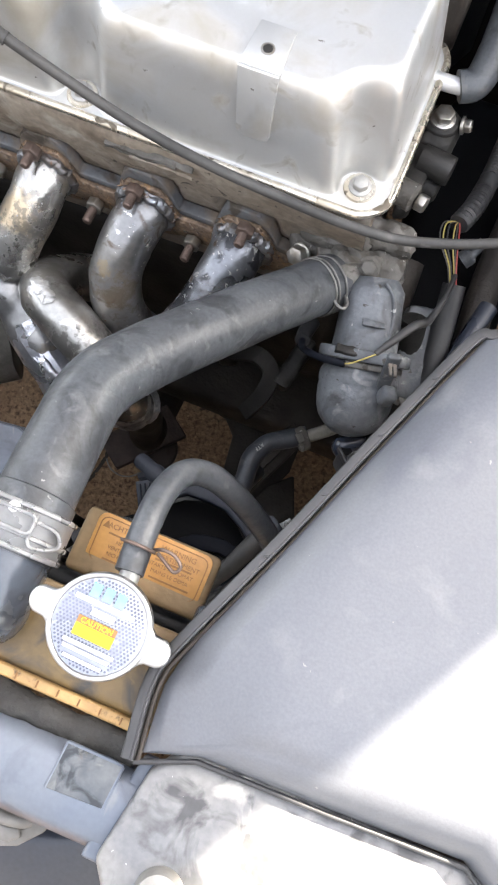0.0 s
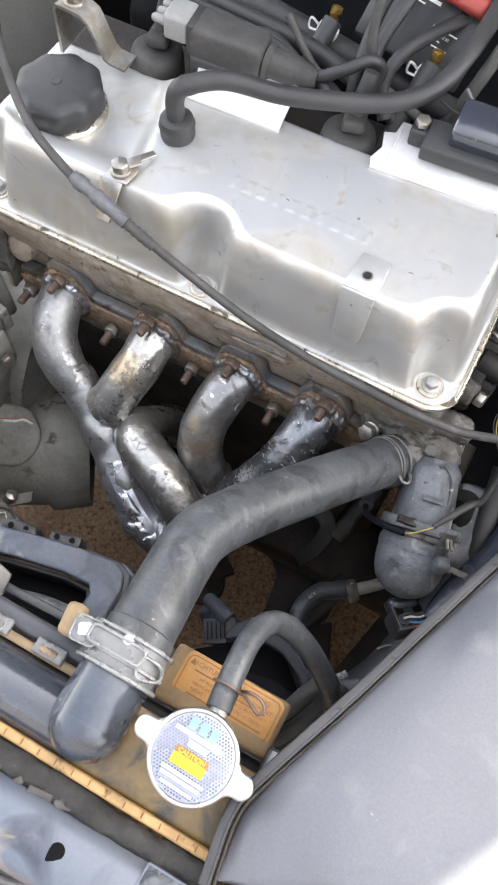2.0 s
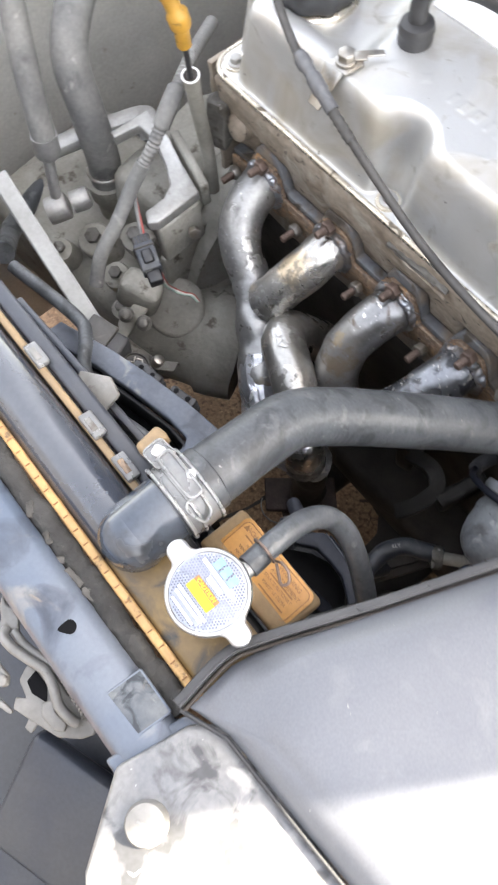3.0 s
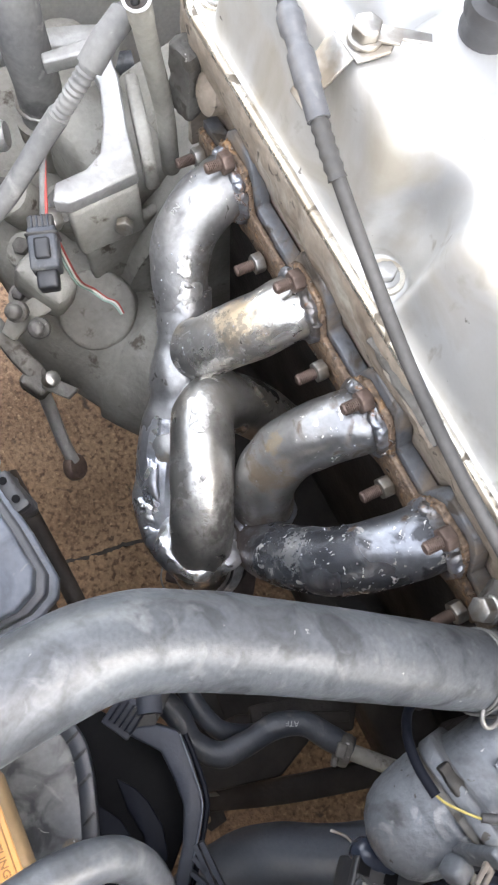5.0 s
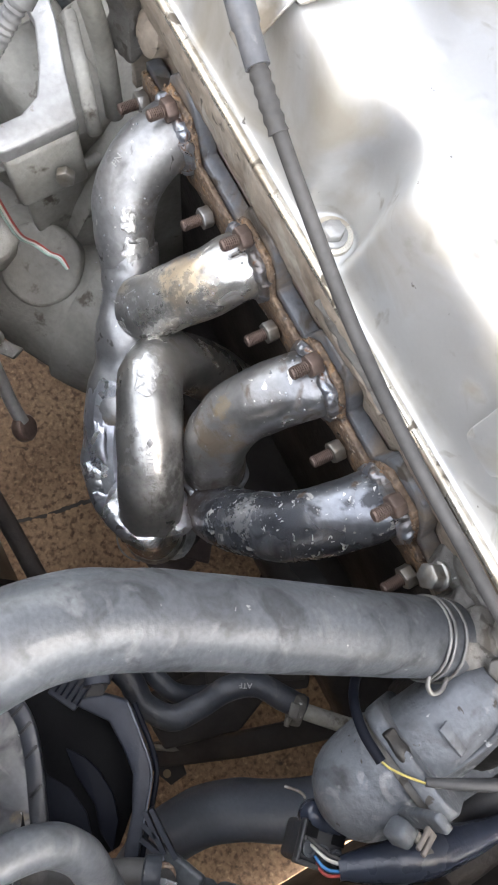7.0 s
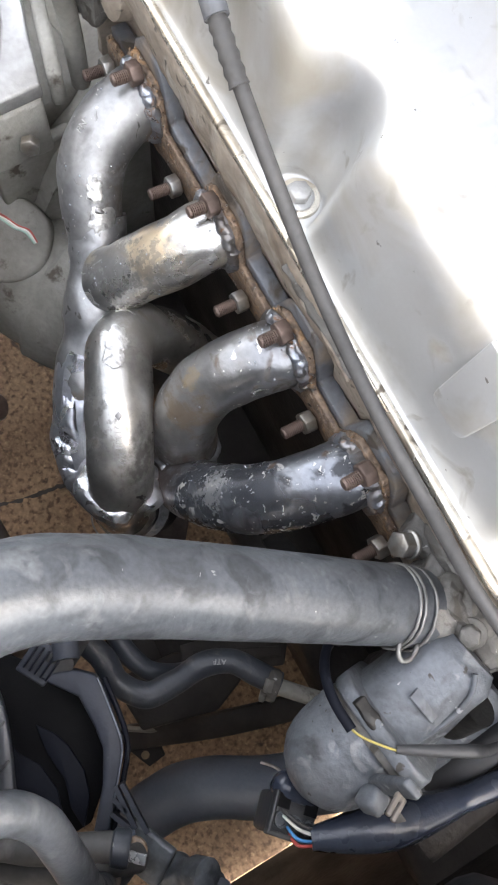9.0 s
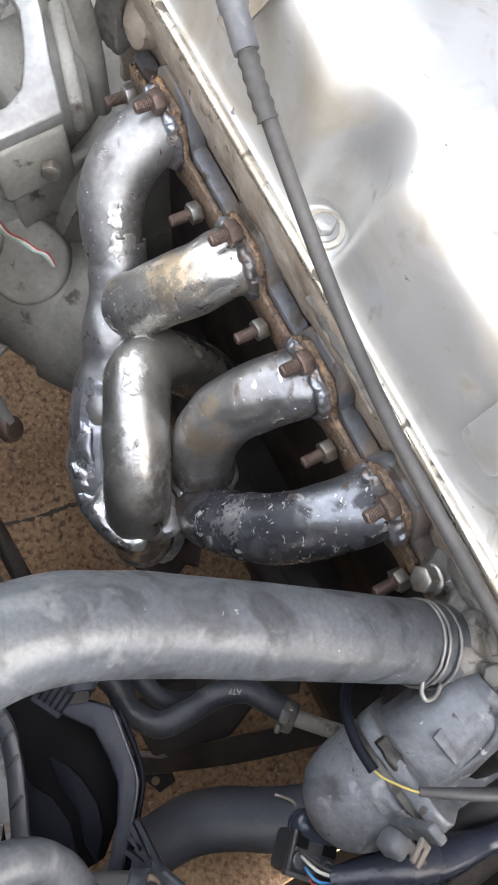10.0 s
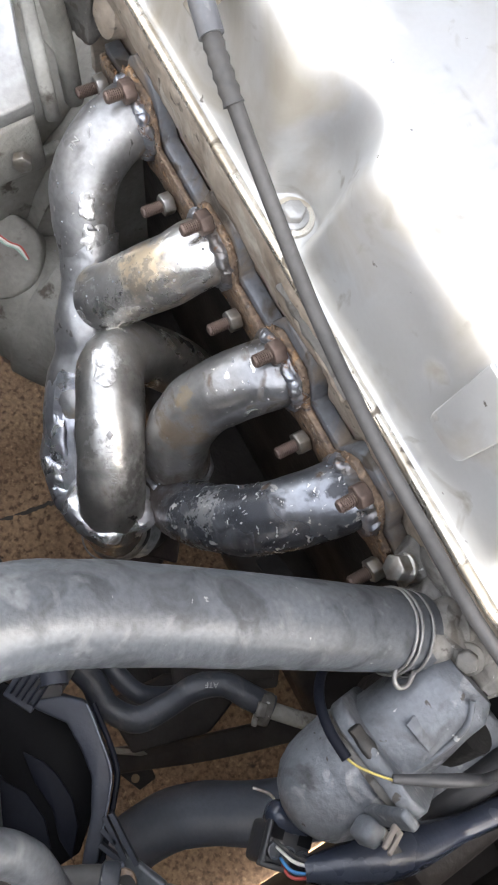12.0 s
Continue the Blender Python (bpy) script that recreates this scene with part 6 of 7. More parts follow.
skin_patch((-0.0997, -0.0841, 0.6182), (0.696, -0.12, 0.709), (0.62, -0.39, -0.68), 0.0085, 0.0050, 1.0, "patch", "bright ground weld patch", 0.0006)
skin_patch((-0.0870, -0.0862, 0.6032), (0.71, 0.09, 0.69), (0.69, -0.24, -0.68), 0.0105, 0.0085, 5.0, "patch", "bright ground weld patch", 0.0007)
skin_patch((-0.0115, -0.1165, 0.6048), (-0.17, -0.03, 0.98), (0.90, -0.40, 0.15), 0.0125, 0.0090, 9.0, "patch", "pale scuffed patch", 0.0005)
for place, normal, way, long, wide, seed in (((0.0, -0.1608, 0.5433), (0.247, -0.507, 0.826), (0.75, -0.44, -0.49), 0.0150, 0.0060, 13.0), ((0.0167, -0.1755, 0.5273), (0.126, -0.741, 0.66), (0.84, -0.28, -0.47), 0.0100, 0.0075, 17.0), ((0.0341, -0.1768, 0.5210), (0.251, -0.692, 0.677), (0.93, -0.02, -0.36), 0.0110, 0.0090, 21.0)):
    skin_patch(place, normal, way, long, wide, seed, "solder" if seed == 17.0 else "steel_facet", "bright hammered weld patch", 0.0022)
part("merge_pipe", tube_bm([(0.050, -0.099, 0.545), (0.060, -0.105, 0.522), (0.068, -0.112, 0.528)], 0.021, 24, 6), "steel_flake", header)
part("down_pipe", tube_bm([(0.066, -0.150, 0.50), (0.062, -0.140, 0.42), (0.050, -0.134, 0.31), (0.04, -0.05, 0.24), (0.04, 0.1, 0.17), (0.04, 0.5, 0.16)], 0.0185, 20, 6), "block", header)
low_plate = part("lower_flange", prism_bm([(0.0295, -0.1850), (0.0890, -0.1180), (0.0520, -0.0910), (-0.0050, -0.1595)], 0.009, pose(0, 0, 0.291), 0.002), "plate_brown", header, "dark brown lower flange plate")
part("flange_hole", lathe_bm([(0.0062, 0), (0.0062, 0.0009), (0.0050, 0.0010)], (0.0585, -0.1300, 0.2998), (0, 0, 1), 18), "dust_tan", low_plate)
part("round_flange", lathe_bm([(0.0270, 0), (0.0290, 0.002), (0.0290, 0.007), (0.0275, 0.009), (0.001, 0.009)], (0.0560, -0.1440, 0.278), (0, 0, 1), 40), "plate_brown", header, "dark round flange under the plate")
part("flange_ring", tube_bm([(0.0330 + 0.0250 * math.cos(radians(a)), -0.1640 + 0.0250 * math.sin(radians(a)), 0.2885) for a in range(210, 331, 10)], 0.0009, 8, 1), "wire_dull", header, "thin bright ring edge")


def weld_ring(centre, axis, r, thick=0.0028, seed=0.0, span=(0, 360)):
    place = aim(centre, axis)
    n = 40
    pts = []
    for k in range(n + 1):
        a = radians(span[0] + (span[1] - span[0]) * k / n)
        rr = r + 0.0008 * noise.noise((math.cos(a) * 6, math.sin(a) * 6, seed))
        pts.append(place @ Vector((rr * math.cos(a), rr * math.sin(a), 0.0008 * noise.noise((k * 0.9, seed, 2)))))
    return tube_bm(pts, lambda t: thick * (1 + 0.35 * noise.noise((t * 60, seed, 0))), 8, 1)


def bead(pts, thick, seed, amount=0.0016):
    return roughen(roughen(tube_bm(pts, lambda t: thick * (0.35 + 0.65 * math.sin(math.pi * min(1, max(0, t))) ** 0.5) * (1 + 0.4 * noise.noise((t * 9, seed, 0))), 12, 4), amount, 160, seed), amount * 0.5, 420, seed)


for k, x in enumerate(PORTS):
    part("weld_bead", roughen(weld_ring((x, -0.0345, PZ), (0, -1, 0), 0.0212, 0.0040, k * 3.1), 0.0022, 190, k), "weld", header)
    for a0, a1, th in ((4, 82, 0.0040), (112, 160, 0.0032)):
        part("weld_pad", bead([(x + 0.0222 * math.cos(radians(a)), -0.0357 - 0.0015 * math.sin(a * 0.2), PZ + 0.0222 * math.sin(radians(a))) for a in (a0 + (a1 - a0) * q / 6 for q in range(7))], th, k * 2.3 + a0), "weld", header)
part("weld_bead", roughen(weld_ring((0.052, -0.100, 0.545), (0.25, -0.1, -1), 0.0209, 0.0022, 12.0), 0.0016, 180, 3), "weld", header)
part("weld_seam", bead([(-0.122, -0.090, 0.600), (-0.112, -0.096, 0.602), (-0.100, -0.094, 0.606), (-0.090, -0.084, 0.608)], 0.0030, 15, 0.0022), "steel", header)
part("weld_skirt", roughen(roughen(tube_bm([aim((0.0555, -0.1500, 0.5440), (0.45, -0.25, -0.9)) @ Vector((0.0205 * math.cos(radians(a)), 0.0205 * math.sin(radians(a)), 0)) for a in range(0, 361, 15)], lambda t: 0.0080, 12, 2), 0.0045, 80, 5), 0.0012, 200, 6), "solder", header, "lumpy bright weld round the bend", 40)
spat = bmesh.new()
rng = random.Random(4)
for k in range(190):
    key = rng.choice(list(TUBES))
    line = spline(TUBES[key], 8)
    i = rng.randrange(2, len(line) - 6)
    way = (line[i + 1] - line[i]).normalized()
    out_way = (Vector((rng.uniform(-1, 1), rng.uniform(-1, 0.5), rng.uniform(-0.2, 1))))
    out_way = (out_way - way * out_way.dot(way)).normalized()
    bmesh.ops.create_icosphere(spat, subdivisions=1, radius=rng.uniform(0.0003, 0.0009), matrix=Matrix.Translation(line[i] + out_way * 0.0206))
tagged(part("weld_spatter", spat, "weld", header), kind="stuff")

crust = bmesh.new()
for k in range(420):
    x = rng.uniform(-0.184, 0.176)
    lobe = min(abs(x - p) for p in PORTS)
    edge_z = PZ + (0.0262 if lobe < 0.0165 else 0.0003 if lobe > 0.0265 else 0.0262 - (lobe - 0.0165) / 0.010 * 0.0259)
    z = edge_z - abs(rng.gauss(0, 0.006))
    bmesh.ops.create_icosphere(crust, subdivisions=1, radius=1.0, matrix=Matrix.LocRotScale((x, -0.0330 + rng.uniform(-0.0003, 0.003), z), Euler((rng.random() * 3, rng.random() * 3, 0)), (rng.uniform(0.0005, 0.0020), rng.uniform(0.0005, 0.0010), rng.uniform(0.0005, 0.0014))))
tagged(part("rust_scale", roughen(crust, 0.0006, 900), "rust", header), kind="stuff")

STUDS = ((-0.174, 0.618), (-0.083, 0.616), (0.003, 0.617), (0.086, 0.615), (0.168, 0.617))
for x, z in STUDS:
    bolt("flange_stud", (x, -0.0332, z), (0, -1, 0.06), "brown threaded stud and nut on the exhaust flange", across=0.0125, high=0.0075, stud=0.0145, group="flange studs")
for x, z in ((-0.131, 0.661), (-0.038, 0.663), (0.044, 0.660), (0.131, 0.664)):
    bolt("flange_stud", (x, -0.0332, z), (0, -1, 0.06), "rusty threaded stud and nut above an exhaust tube", across=0.0125, high=0.0075, stud=0.012, head="stud", group="flange studs")

# ---- coolant hose, thermostat housing, distributor ----
top = thing("radiator_hose", "thick grey dusty radiator hose with a wire spring clamp", "hose")
part("hose", roughen(tube_bm([(0.1165, -0.303, 0.7795), (0.1165, -0.272, 0.7785), (0.1140, -0.238, 0.7700), (0.1135, -0.206, 0.758), (0.125, -0.175, 0.738), (0.145, -0.140, 0.716), (0.168, -0.102, 0.692), (0.190, -0.066, 0.668), (0.2015, -0.0485, 0.6565)], lambda t: 0.0198 + 0.0012 * (t < 0.12) + 0.00004 * math.sin(2 * math.pi * 78 * t) * math.exp(-(((t - 0.49) / 0.075) ** 2)), 36, 44), 0.0006, 40), "hose", top)
for f in (0.0, 0.0032, 0.0105):
    c, ax = Vector((0.1932, -0.0615, 0.6650)) + Vector((0.52, 0.72, -0.46)) * f, Vector((0.52, 0.74, -0.46))
    part("spring_wire", weld_ring(c, ax, 0.0204, 0.0008, 30 + f), "wire_dull", top)
part("clamp_ear", tube_bm([(0.2070, -0.0590, 0.6655), (0.2085, -0.0670, 0.6720), (0.2125, -0.0715, 0.6722), (0.2170, -0.0715, 0.6712), (0.2182, -0.0665, 0.6695), (0.2150, -0.0605, 0.6680), (0.2125, -0.0560, 0.6640)], 0.0013, 8, 5), "wire_dull", top)
scuffs = bmesh.new()
for k in range(34):
    u, v = rng.gauss(0, 0.0036), rng.gauss(0, 0.0034)
    q = Vector((0.1066, -0.2055, 0.7779)) + Vector((0.92, 0.13, 0.27)) * u + Vector((0.03, 0.92, -0.39)) * v - Vector((-0.31, 0.39, 0.865)) * (u * u / 0.040 + 0.0001)
    join(scuffs, roughen(box_bm(q, (rng.uniform(0.0006, 0.0022), rng.uniform(0.0004, 0.0009), 0.0005), (-24, -18, 50 + rng.gauss(0, 30)), 0.0001, 1), 0.0003, 900, k))
tagged(part("scuff", scuffs, "dust_hose", top, "pale scuffed patch"), kind="stuff")
part("clamp_tongue", box_bm((0.2150, -0.0545, 0.6675), (0.0105, 0.0036, 0.0012), (0, 14, 40), 0.0004), "wire_dull", top)

thermo = thing("thermostat_housing", "grimy pitted cast thermostat housing on the head", "thermostat housing")
part("casting", lump((0.214, -0.014, 0.638), (0.066, 0.050, 0.046), (4, 0, 10), 0.010, 0.0045, 60, 1), "cast_grime", thermo)
part("bridge", lump((0.194, -0.016, 0.660), (0.052, 0.024, 0.020), (6, 4, -6), 0.006, 0.004, 70, 2), "cast_grime", thermo)
part("spigot", roughen(lathe_bm([(0.0215, 0), (0.0222, 0.012), (0.0185, 0.016), (0.0185, 0.03)], (0.2155, -0.030, 0.646), (-0.52, -0.74, 0.46), 28), 0.002, 90), "cast_grime", thermo)
part("seat", lump((0.2105, -0.036, 0.649), (0.034, 0.026, 0.044), (-24, 18, 28), 0.006, 0.0035, 70, 9), "cast_grime", thermo)
part("flange_ear", lump((0.176, -0.022, 0.650), (0.030, 0.022, 0.014), (10, 0, 20), 0.004, 0.002, 90, 3), "cast_grime", thermo)
part("top_lump", lump((0.228, -0.004, 0.664), (0.036, 0.024, 0.016), (10, 0, 8), 0.006, 0.004, 80, 4), "cast_grime", thermo)
bolt_parts(thermo, (0.173, -0.034, 0.653), (-0.3, -0.7, 0.5), 0.0125, 0.008, washer=0.008)
bolt_parts(thermo, (0.2225, -0.0345, 0.6690), (0.05, -0.5, 0.8), 0.0098, 0.005, head="cast_grime", washer=0.0080)

dist = thing("distributor", "grey oxidised dome-ended distributor with wires and clips", "distributor")
A, B = Vector((0.2300, -0.0300, 0.660)), Vector((0.2473, -0.113, 0.627))
ax = (B - A).normalized()
FLAT = [(1.02 * math.copysign(abs(math.cos(a)) ** 0.72, math.cos(a)), 0.97 * math.copysign(abs(math.sin(a)) ** 0.72, math.sin(a))) for a in (2 * math.pi * k / 32 for k in range(32))]
part("neck", roughen(sweep(bmesh.new(), [A + ax * (0.006 + 0.0037 * k) for k in range(16)], lambda t: 0.0205 + 0.0030 * t - 0.0050 * max(0.0, 1 - t / 0.14), section=FLAT, up=(0, 0, 1)), 0.0010, 60), "dome", dist)
part("side_ridge", tube_bm([(0.2545, -0.0843, 0.6580), (0.2530, -0.0708, 0.6632), (0.2504, -0.0594, 0.6676), (0.2456, -0.0507, 0.6726), (0.2380, -0.0450, 0.6756)], 0.0014, 8, 5), "dome", dist)
part("cast_pad", box_bm((0.2398, -0.0700, 0.6661), (0.016, 0.011, 0.0016), (-22, 4, 12), 0.0006), "dome", dist)
part("collar", lathe_bm([(0.0245, 0.056), (0.0268, 0.058), (0.0268, 0.066), (0.0262, 0.070), (0.0282, 0.074), (0.0286, 0.078), (0.0282, 0.0815)], A, ax, 36), "dome", dist)
part("collar_plate", prism_bm(rounded(0.062, 0.060, 0.013), 0.0085, aim(A + ax * 0.0575 + Vector((0.002, 0, 0.004)), ax) @ pose(0, 0, 0, 0, 0, 12), 0.0015), "dome", dist)
part("collar_rim", prism_bm(rounded(0.056, 0.054, 0.016), 0.0050, aim(A + ax * 0.0655 + Vector((0.001, 0, 0.002)), ax) @ pose(0, 0, 0, 0, 0, 12), 0.0012), "cast_grime", dist)
part("dome", roughen(lathe_bm([(0.0272, 0.078), (0.0281, 0.086), (0.0279, 0.093), (0.0266, 0.100), (0.0238, 0.1065), (0.0192, 0.1125), (0.0125, 0.1170), (0.006, 0.1190), (0.001, 0.1194)], A, ax, 40), 0.0007, 60), "dome", dist)
part("side_body", lump((0.281, -0.052, 0.595), (0.034, 0.075, 0.020), (16, 6, 10), 0.005, 0.002, 60, 3), "dome", dist)
SOCK = pose(0.2620, -0.1105, 0.6950, -30, 6, 12)
for u in (-0.0016, 0.0016):
    part("socket_blade", box_bm((0, 0, 0), (0.0022, 0.0112, 0.0018), (0, 0, 0), 0.0005), "socket_grey", dist, "brown-grey terminal blade").matrix_world = SOCK @ pose(u, 0, 0)
part("socket_bridge", box_bm((0, 0, 0), (0.0058, 0.0034, 0.0022), (0, 0, 0), 0.0006), "socket_grey", dist).matrix_world = SOCK @ pose(0, 0.0046, -0.0004)
part("socket_stem", box_bm((0.2615, -0.1040, 0.670), (0.0095, 0.0050, 0.046), (-12, 0, 12), 0.0015), "dome", dist)
part("grease_patch", lump((0.2400, -0.0960, 0.6655), (0.036, 0.0065, 0.004), (-14, 6, 8), 0.0010, 0.0026, 140, 3), "cast_dark", dist, "black greasy patch on the collar")
part("collar_lug", box_bm((0.2666, -0.1135, 0.6560), (0.011, 0.012, 0.013), (-20, 20, 14), 0.003), "dome", dist)
part("metal_tongue", box_bm((0.2850, -0.1040, 0.632), (0.018, 0.005, 0.0016), (0, 20, 10), 0.0005), "cast_grime", dist)
part("clip_tongue", box_bm((0.272, -0.113, 0.652), (0.012, 0.004, 0.002), (10, 40, 10), 0.0005), "zinc", dist)
part("lug", box_bm((0.226, -0.103, 0.612), (0.010, 0.012, 0.014), (0, 0, 8), 0.002), "dome", dist)
part("black_lead", tube_bm([(0.196, -0.086, 0.630), (0.199, -0.096, 0.640), (0.206, -0.105, 0.658), (0.218, -0.1085, 0.666), (0.232, -0.108, 0.6695)], 0.0026, 10, 6), "blade", dist)
part("lead_plug", tube_bm([(0.198, -0.068, 0.625), (0.196, -0.080, 0.628), (0.1965, -0.088, 0.632)], 0.0058, 12, 4), "plastic", dist)
part("yellow_lead", tube_bm([(0.230, -0.1085, 0.6692), (0.236, -0.106, 0.6705), (0.243, -0.1005, 0.6722), (0.251, -0.093, 0.6725)], 0.0006, 8, 6), "ywire", dist, "bare yellow wire")
part("sleeved_lead", tube_bm([(0.2486, -0.0946, 0.6726), (0.2575, -0.080, 0.673), (0.267, -0.064, 0.671), (0.275, -0.052, 0.660), (0.281, -0.025, 0.650), (0.283, 0.000, 0.638)], lambda t: 0.0020 + 0.0012 * math.sin(math.pi * min(1, t * 1.3)), 10, 6), "rubber", dist)

plug = thing("loose_connector", "black loose connector with cut coloured wires below the distributor", "connector")
PL = pose(0.2660, -0.1525, 0.605, -14, 16, 40)
part("housing", box_bm((0, 0, 0), (0.026, 0.020, 0.022), (0, 0, 0), 0.003), "plastic", plug).matrix_world = PL
part("hood", box_bm((0, 0, 0), (0.028, 0.016, 0.018), (0, 0, 0), 0.0078, 5), "loom_gloss", plug).matrix_world = PL @ pose(0, 0.013, 0.005)
for u in (-0.0082, 0.0, 0.0082):
    part("socket", lathe_bm([(0.0040, 0), (0.0040, 0.003), (0.0030, 0.0032), (0.0028, 0.0012)], PL @ Vector((u, -0.003, 0.0105)), PL.to_3x3() @ Vector((0, 0, 1)), 14), "hose", plug)
for u in (-0.0082, 0.0082):
    part("square_cell", box_bm((0, 0, 0), (0.0075, 0.0070, 0.0006), (0, 0, 0), 0), "void", plug).matrix_world = PL @ pose(u, 0.006, 0.0114)
part("frame_edge", box_bm((0, 0, 0), (0.030, 0.0025, 0.005), (0, 0, 0), 0.0008), "dusty_rubber", plug).matrix_world = PL @ pose(0, -0.0100, 0.0115)
part("side_edge", box_bm((0, 0, 0), (0.0022, 0.020, 0.005), (0, 0, 0), 0.0008), "plastic", plug).matrix_world = PL @ pose(-0.0135, 0.0, 0.0115)
for k, (key, dx) in enumerate((("white", -0.001), ("blue", 0.004), ("red", 0.007), ("dusty_rubber", -0.004))):
    part("wire", tube_bm([(0.262 + dx, -0.154, 0.614), (0.266 + dx, -0.152 - dx * 0.4, 0.624 - 0.5 * dx), (0.272 + dx * 0.7, -0.149 - dx * 0.5, 0.6245), (0.2800 + dx * 0.3, -0.141 - dx * 0.4, 0.622)], 0.0009, 8, 6), key, plug)
part("taped_loom", tube_bm([(0.2775, -0.1465, 0.6215), (0.2855, -0.1260, 0.6220), (0.2935, -0.1060, 0.6200), (0.3000, -0.0840, 0.6150), (0.3055, -0.0600, 0.6120), (0.3100, -0.0350, 0.6100), (0.318, 0.000, 0.612)], lambda t: 0.0055 + 0.0055 * math.sin(math.pi * min(1.0, t * 1.6)) + 0.002 * t, 14, 8), "loom_gloss", plug, "blue-black taped loom")

lower = thing("lower_radiator_hose", "thick dark lower radiator hose", "hose")
part("hose", roughen(tube_bm([(0.300, -0.300, 0.330), (0.277, -0.262, 0.365), (0.267, -0.222, 0.400), (0.274, -0.191, 0.410), (0.288, -0.160, 0.425), (0.300, -0.12, 0.45), (0.32, -0.05, 0.48)], 0.0225, 28, 10), 0.0008, 40), "blue_rubber", lower)
part("wire_clip", tube_bm([(0.268, -0.150, 0.452), (0.276, -0.142, 0.456), (0.284, -0.140, 0.456)], 0.0012, 8, 4), "zinc", lower)
fluid = thing("fluid_hose", "dark blue rubber fluid hose with a spring clip", "hose")
part("hose", roughen(tube_bm([(0.108, -0.205, 0.515), (0.1256, -0.2205, 0.500), (0.1350, -0.2170, 0.498), (0.1495, -0.2125, 0.495), (0.1675, -0.2115, 0.491), (0.1840, -0.1985, 0.490), (0.1862, -0.1779, 0.490), (0.1850, -0.1550, 0.492), (0.1925, -0.1365, 0.491), (0.2080, -0.1250, 0.490), (0.222, -0.115, 0.488)], 0.0088, 18, 10), 0.0006, 60), "oily_rubber", fluid)
part("branch", tube_bm([(0.112, -0.205, 0.485), (0.131, -0.2008, 0.474), (0.1498, -0.199, 0.470), (0.1687, -0.1929, 0.466), (0.1789, -0.1824, 0.460), (0.186, -0.168, 0.445), (0.190, -0.150, 0.420)], 0.0072, 16, 8), "oily_rubber", fluid)
lettering("print", "ATF", 0.0052, aim((0.1880, -0.1440, 0.5006), (0.0, -0.1, 1)) @ pose(0, 0, 0.0003, 0, 0, 240), "grey_plastic", fluid)
part("pipe", tube_bm([(0.220, -0.119, 0.489), (0.240, -0.100, 0.482), (0.27, -0.07, 0.475)], 0.0060, 12, 4), "gearbox", fluid)
part("clip", lathe_bm([(0.0108, 0), (0.0115, 0.001), (0.0115, 0.008), (0.0108, 0.009)], (0.2165, -0.1230, 0.4890), (0.7, 0.7, -0.05), 20), "cast_grime", fluid)
part("clip_ear", box_bm((0.2185, -0.1220, 0.4995), (0.007, 0.010, 0.003), (0, 0, 45), 0.001), "cast_grime", fluid)
part("clip_ear", box_bm((0.2225, -0.1290, 0.4960), (0.004, 0.007, 0.006), (20, 0, 45), 0.001), "cast_grime", fluid)

sub = thing("subframe", "dark greasy subframe and steering parts low in the bay", "subframe")
part("beam", roughen(box_bm((-0.02, -0.03, 0.30), (0.97, 0.09, 0.06), (0, 0, 0), 0.012, 3), 0.003, 30), "block", sub)
part("side_arm", tube_bm([(0.215, -0.30, 0.20), (0.235, -0.24, 0.215), (0.262, -0.16, 0.24), (0.29, -0.05, 0.27)], 0.012, 8, 6, section=ARM, up=(0, 0, 1)), "block", sub)
part("tab", prism_bm([(0, 0), (0.03, 0), (0.036, 0.018), (0.018, 0.028), (0, 0.02)], 0.004, pose(0.238, -0.262, 0.208, 0, 0, 25), 0.001), "block", sub)
part("tab_hole", lathe_bm([(0.0042, 0), (0.0042, 0.0008)], (0.253, -0.248, 0.2125), (0, 0, 1), 14), "dust_tan", sub)
part("edge_strip", tube_bm([(0.175, -0.300, 0.23), (0.212, -0.262, 0.225), (0.25, -0.205, 0.225)], 0.003, 6, 4), "gearbox", sub)
part("cross_plate", prism_bm([(0.172, -0.228), (0.194, -0.239), (0.227, -0.236), (0.246, -0.163), (0.222, -0.104), (0.196, -0.128), (0.176, -0.176)], 0.010, pose(0, 0, 0.245), 0.003), "block", sub)

# dark plate added to hide the floor, shaped to fit the camera's view
part("floor_mask_plate", prism_bm([(0.1257, -0.1865), (0.1324, -0.1762), (0.1383, -0.1284), (0.1326, -0.0843), (0.1164, -0.0674), (0.0736, -0.0571), (0.070, -0.020), (0.215, -0.020), (0.215, -0.100), (0.180, -0.190)], 0.006, pose(0, 0, 0.238), 0.002), "block", sub, "dark plate added to cover the floor, outlined to fit the camera's view")
part("hanger", prism_bm([(0.168, -0.165), (0.190, -0.172), (0.205, -0.140), (0.222, -0.098), (0.205, -0.085), (0.180, -0.120)], 0.006, pose(0, 0, 0.405), 0.002), "block", sub, "dusty black hanger plate")
part("hanger_rib", prism_bm([(0.176, -0.158), (0.186, -0.161), (0.214, -0.098), (0.207, -0.094)], 0.006, pose(0, 0, 0.4112), 0.001), "block", sub)

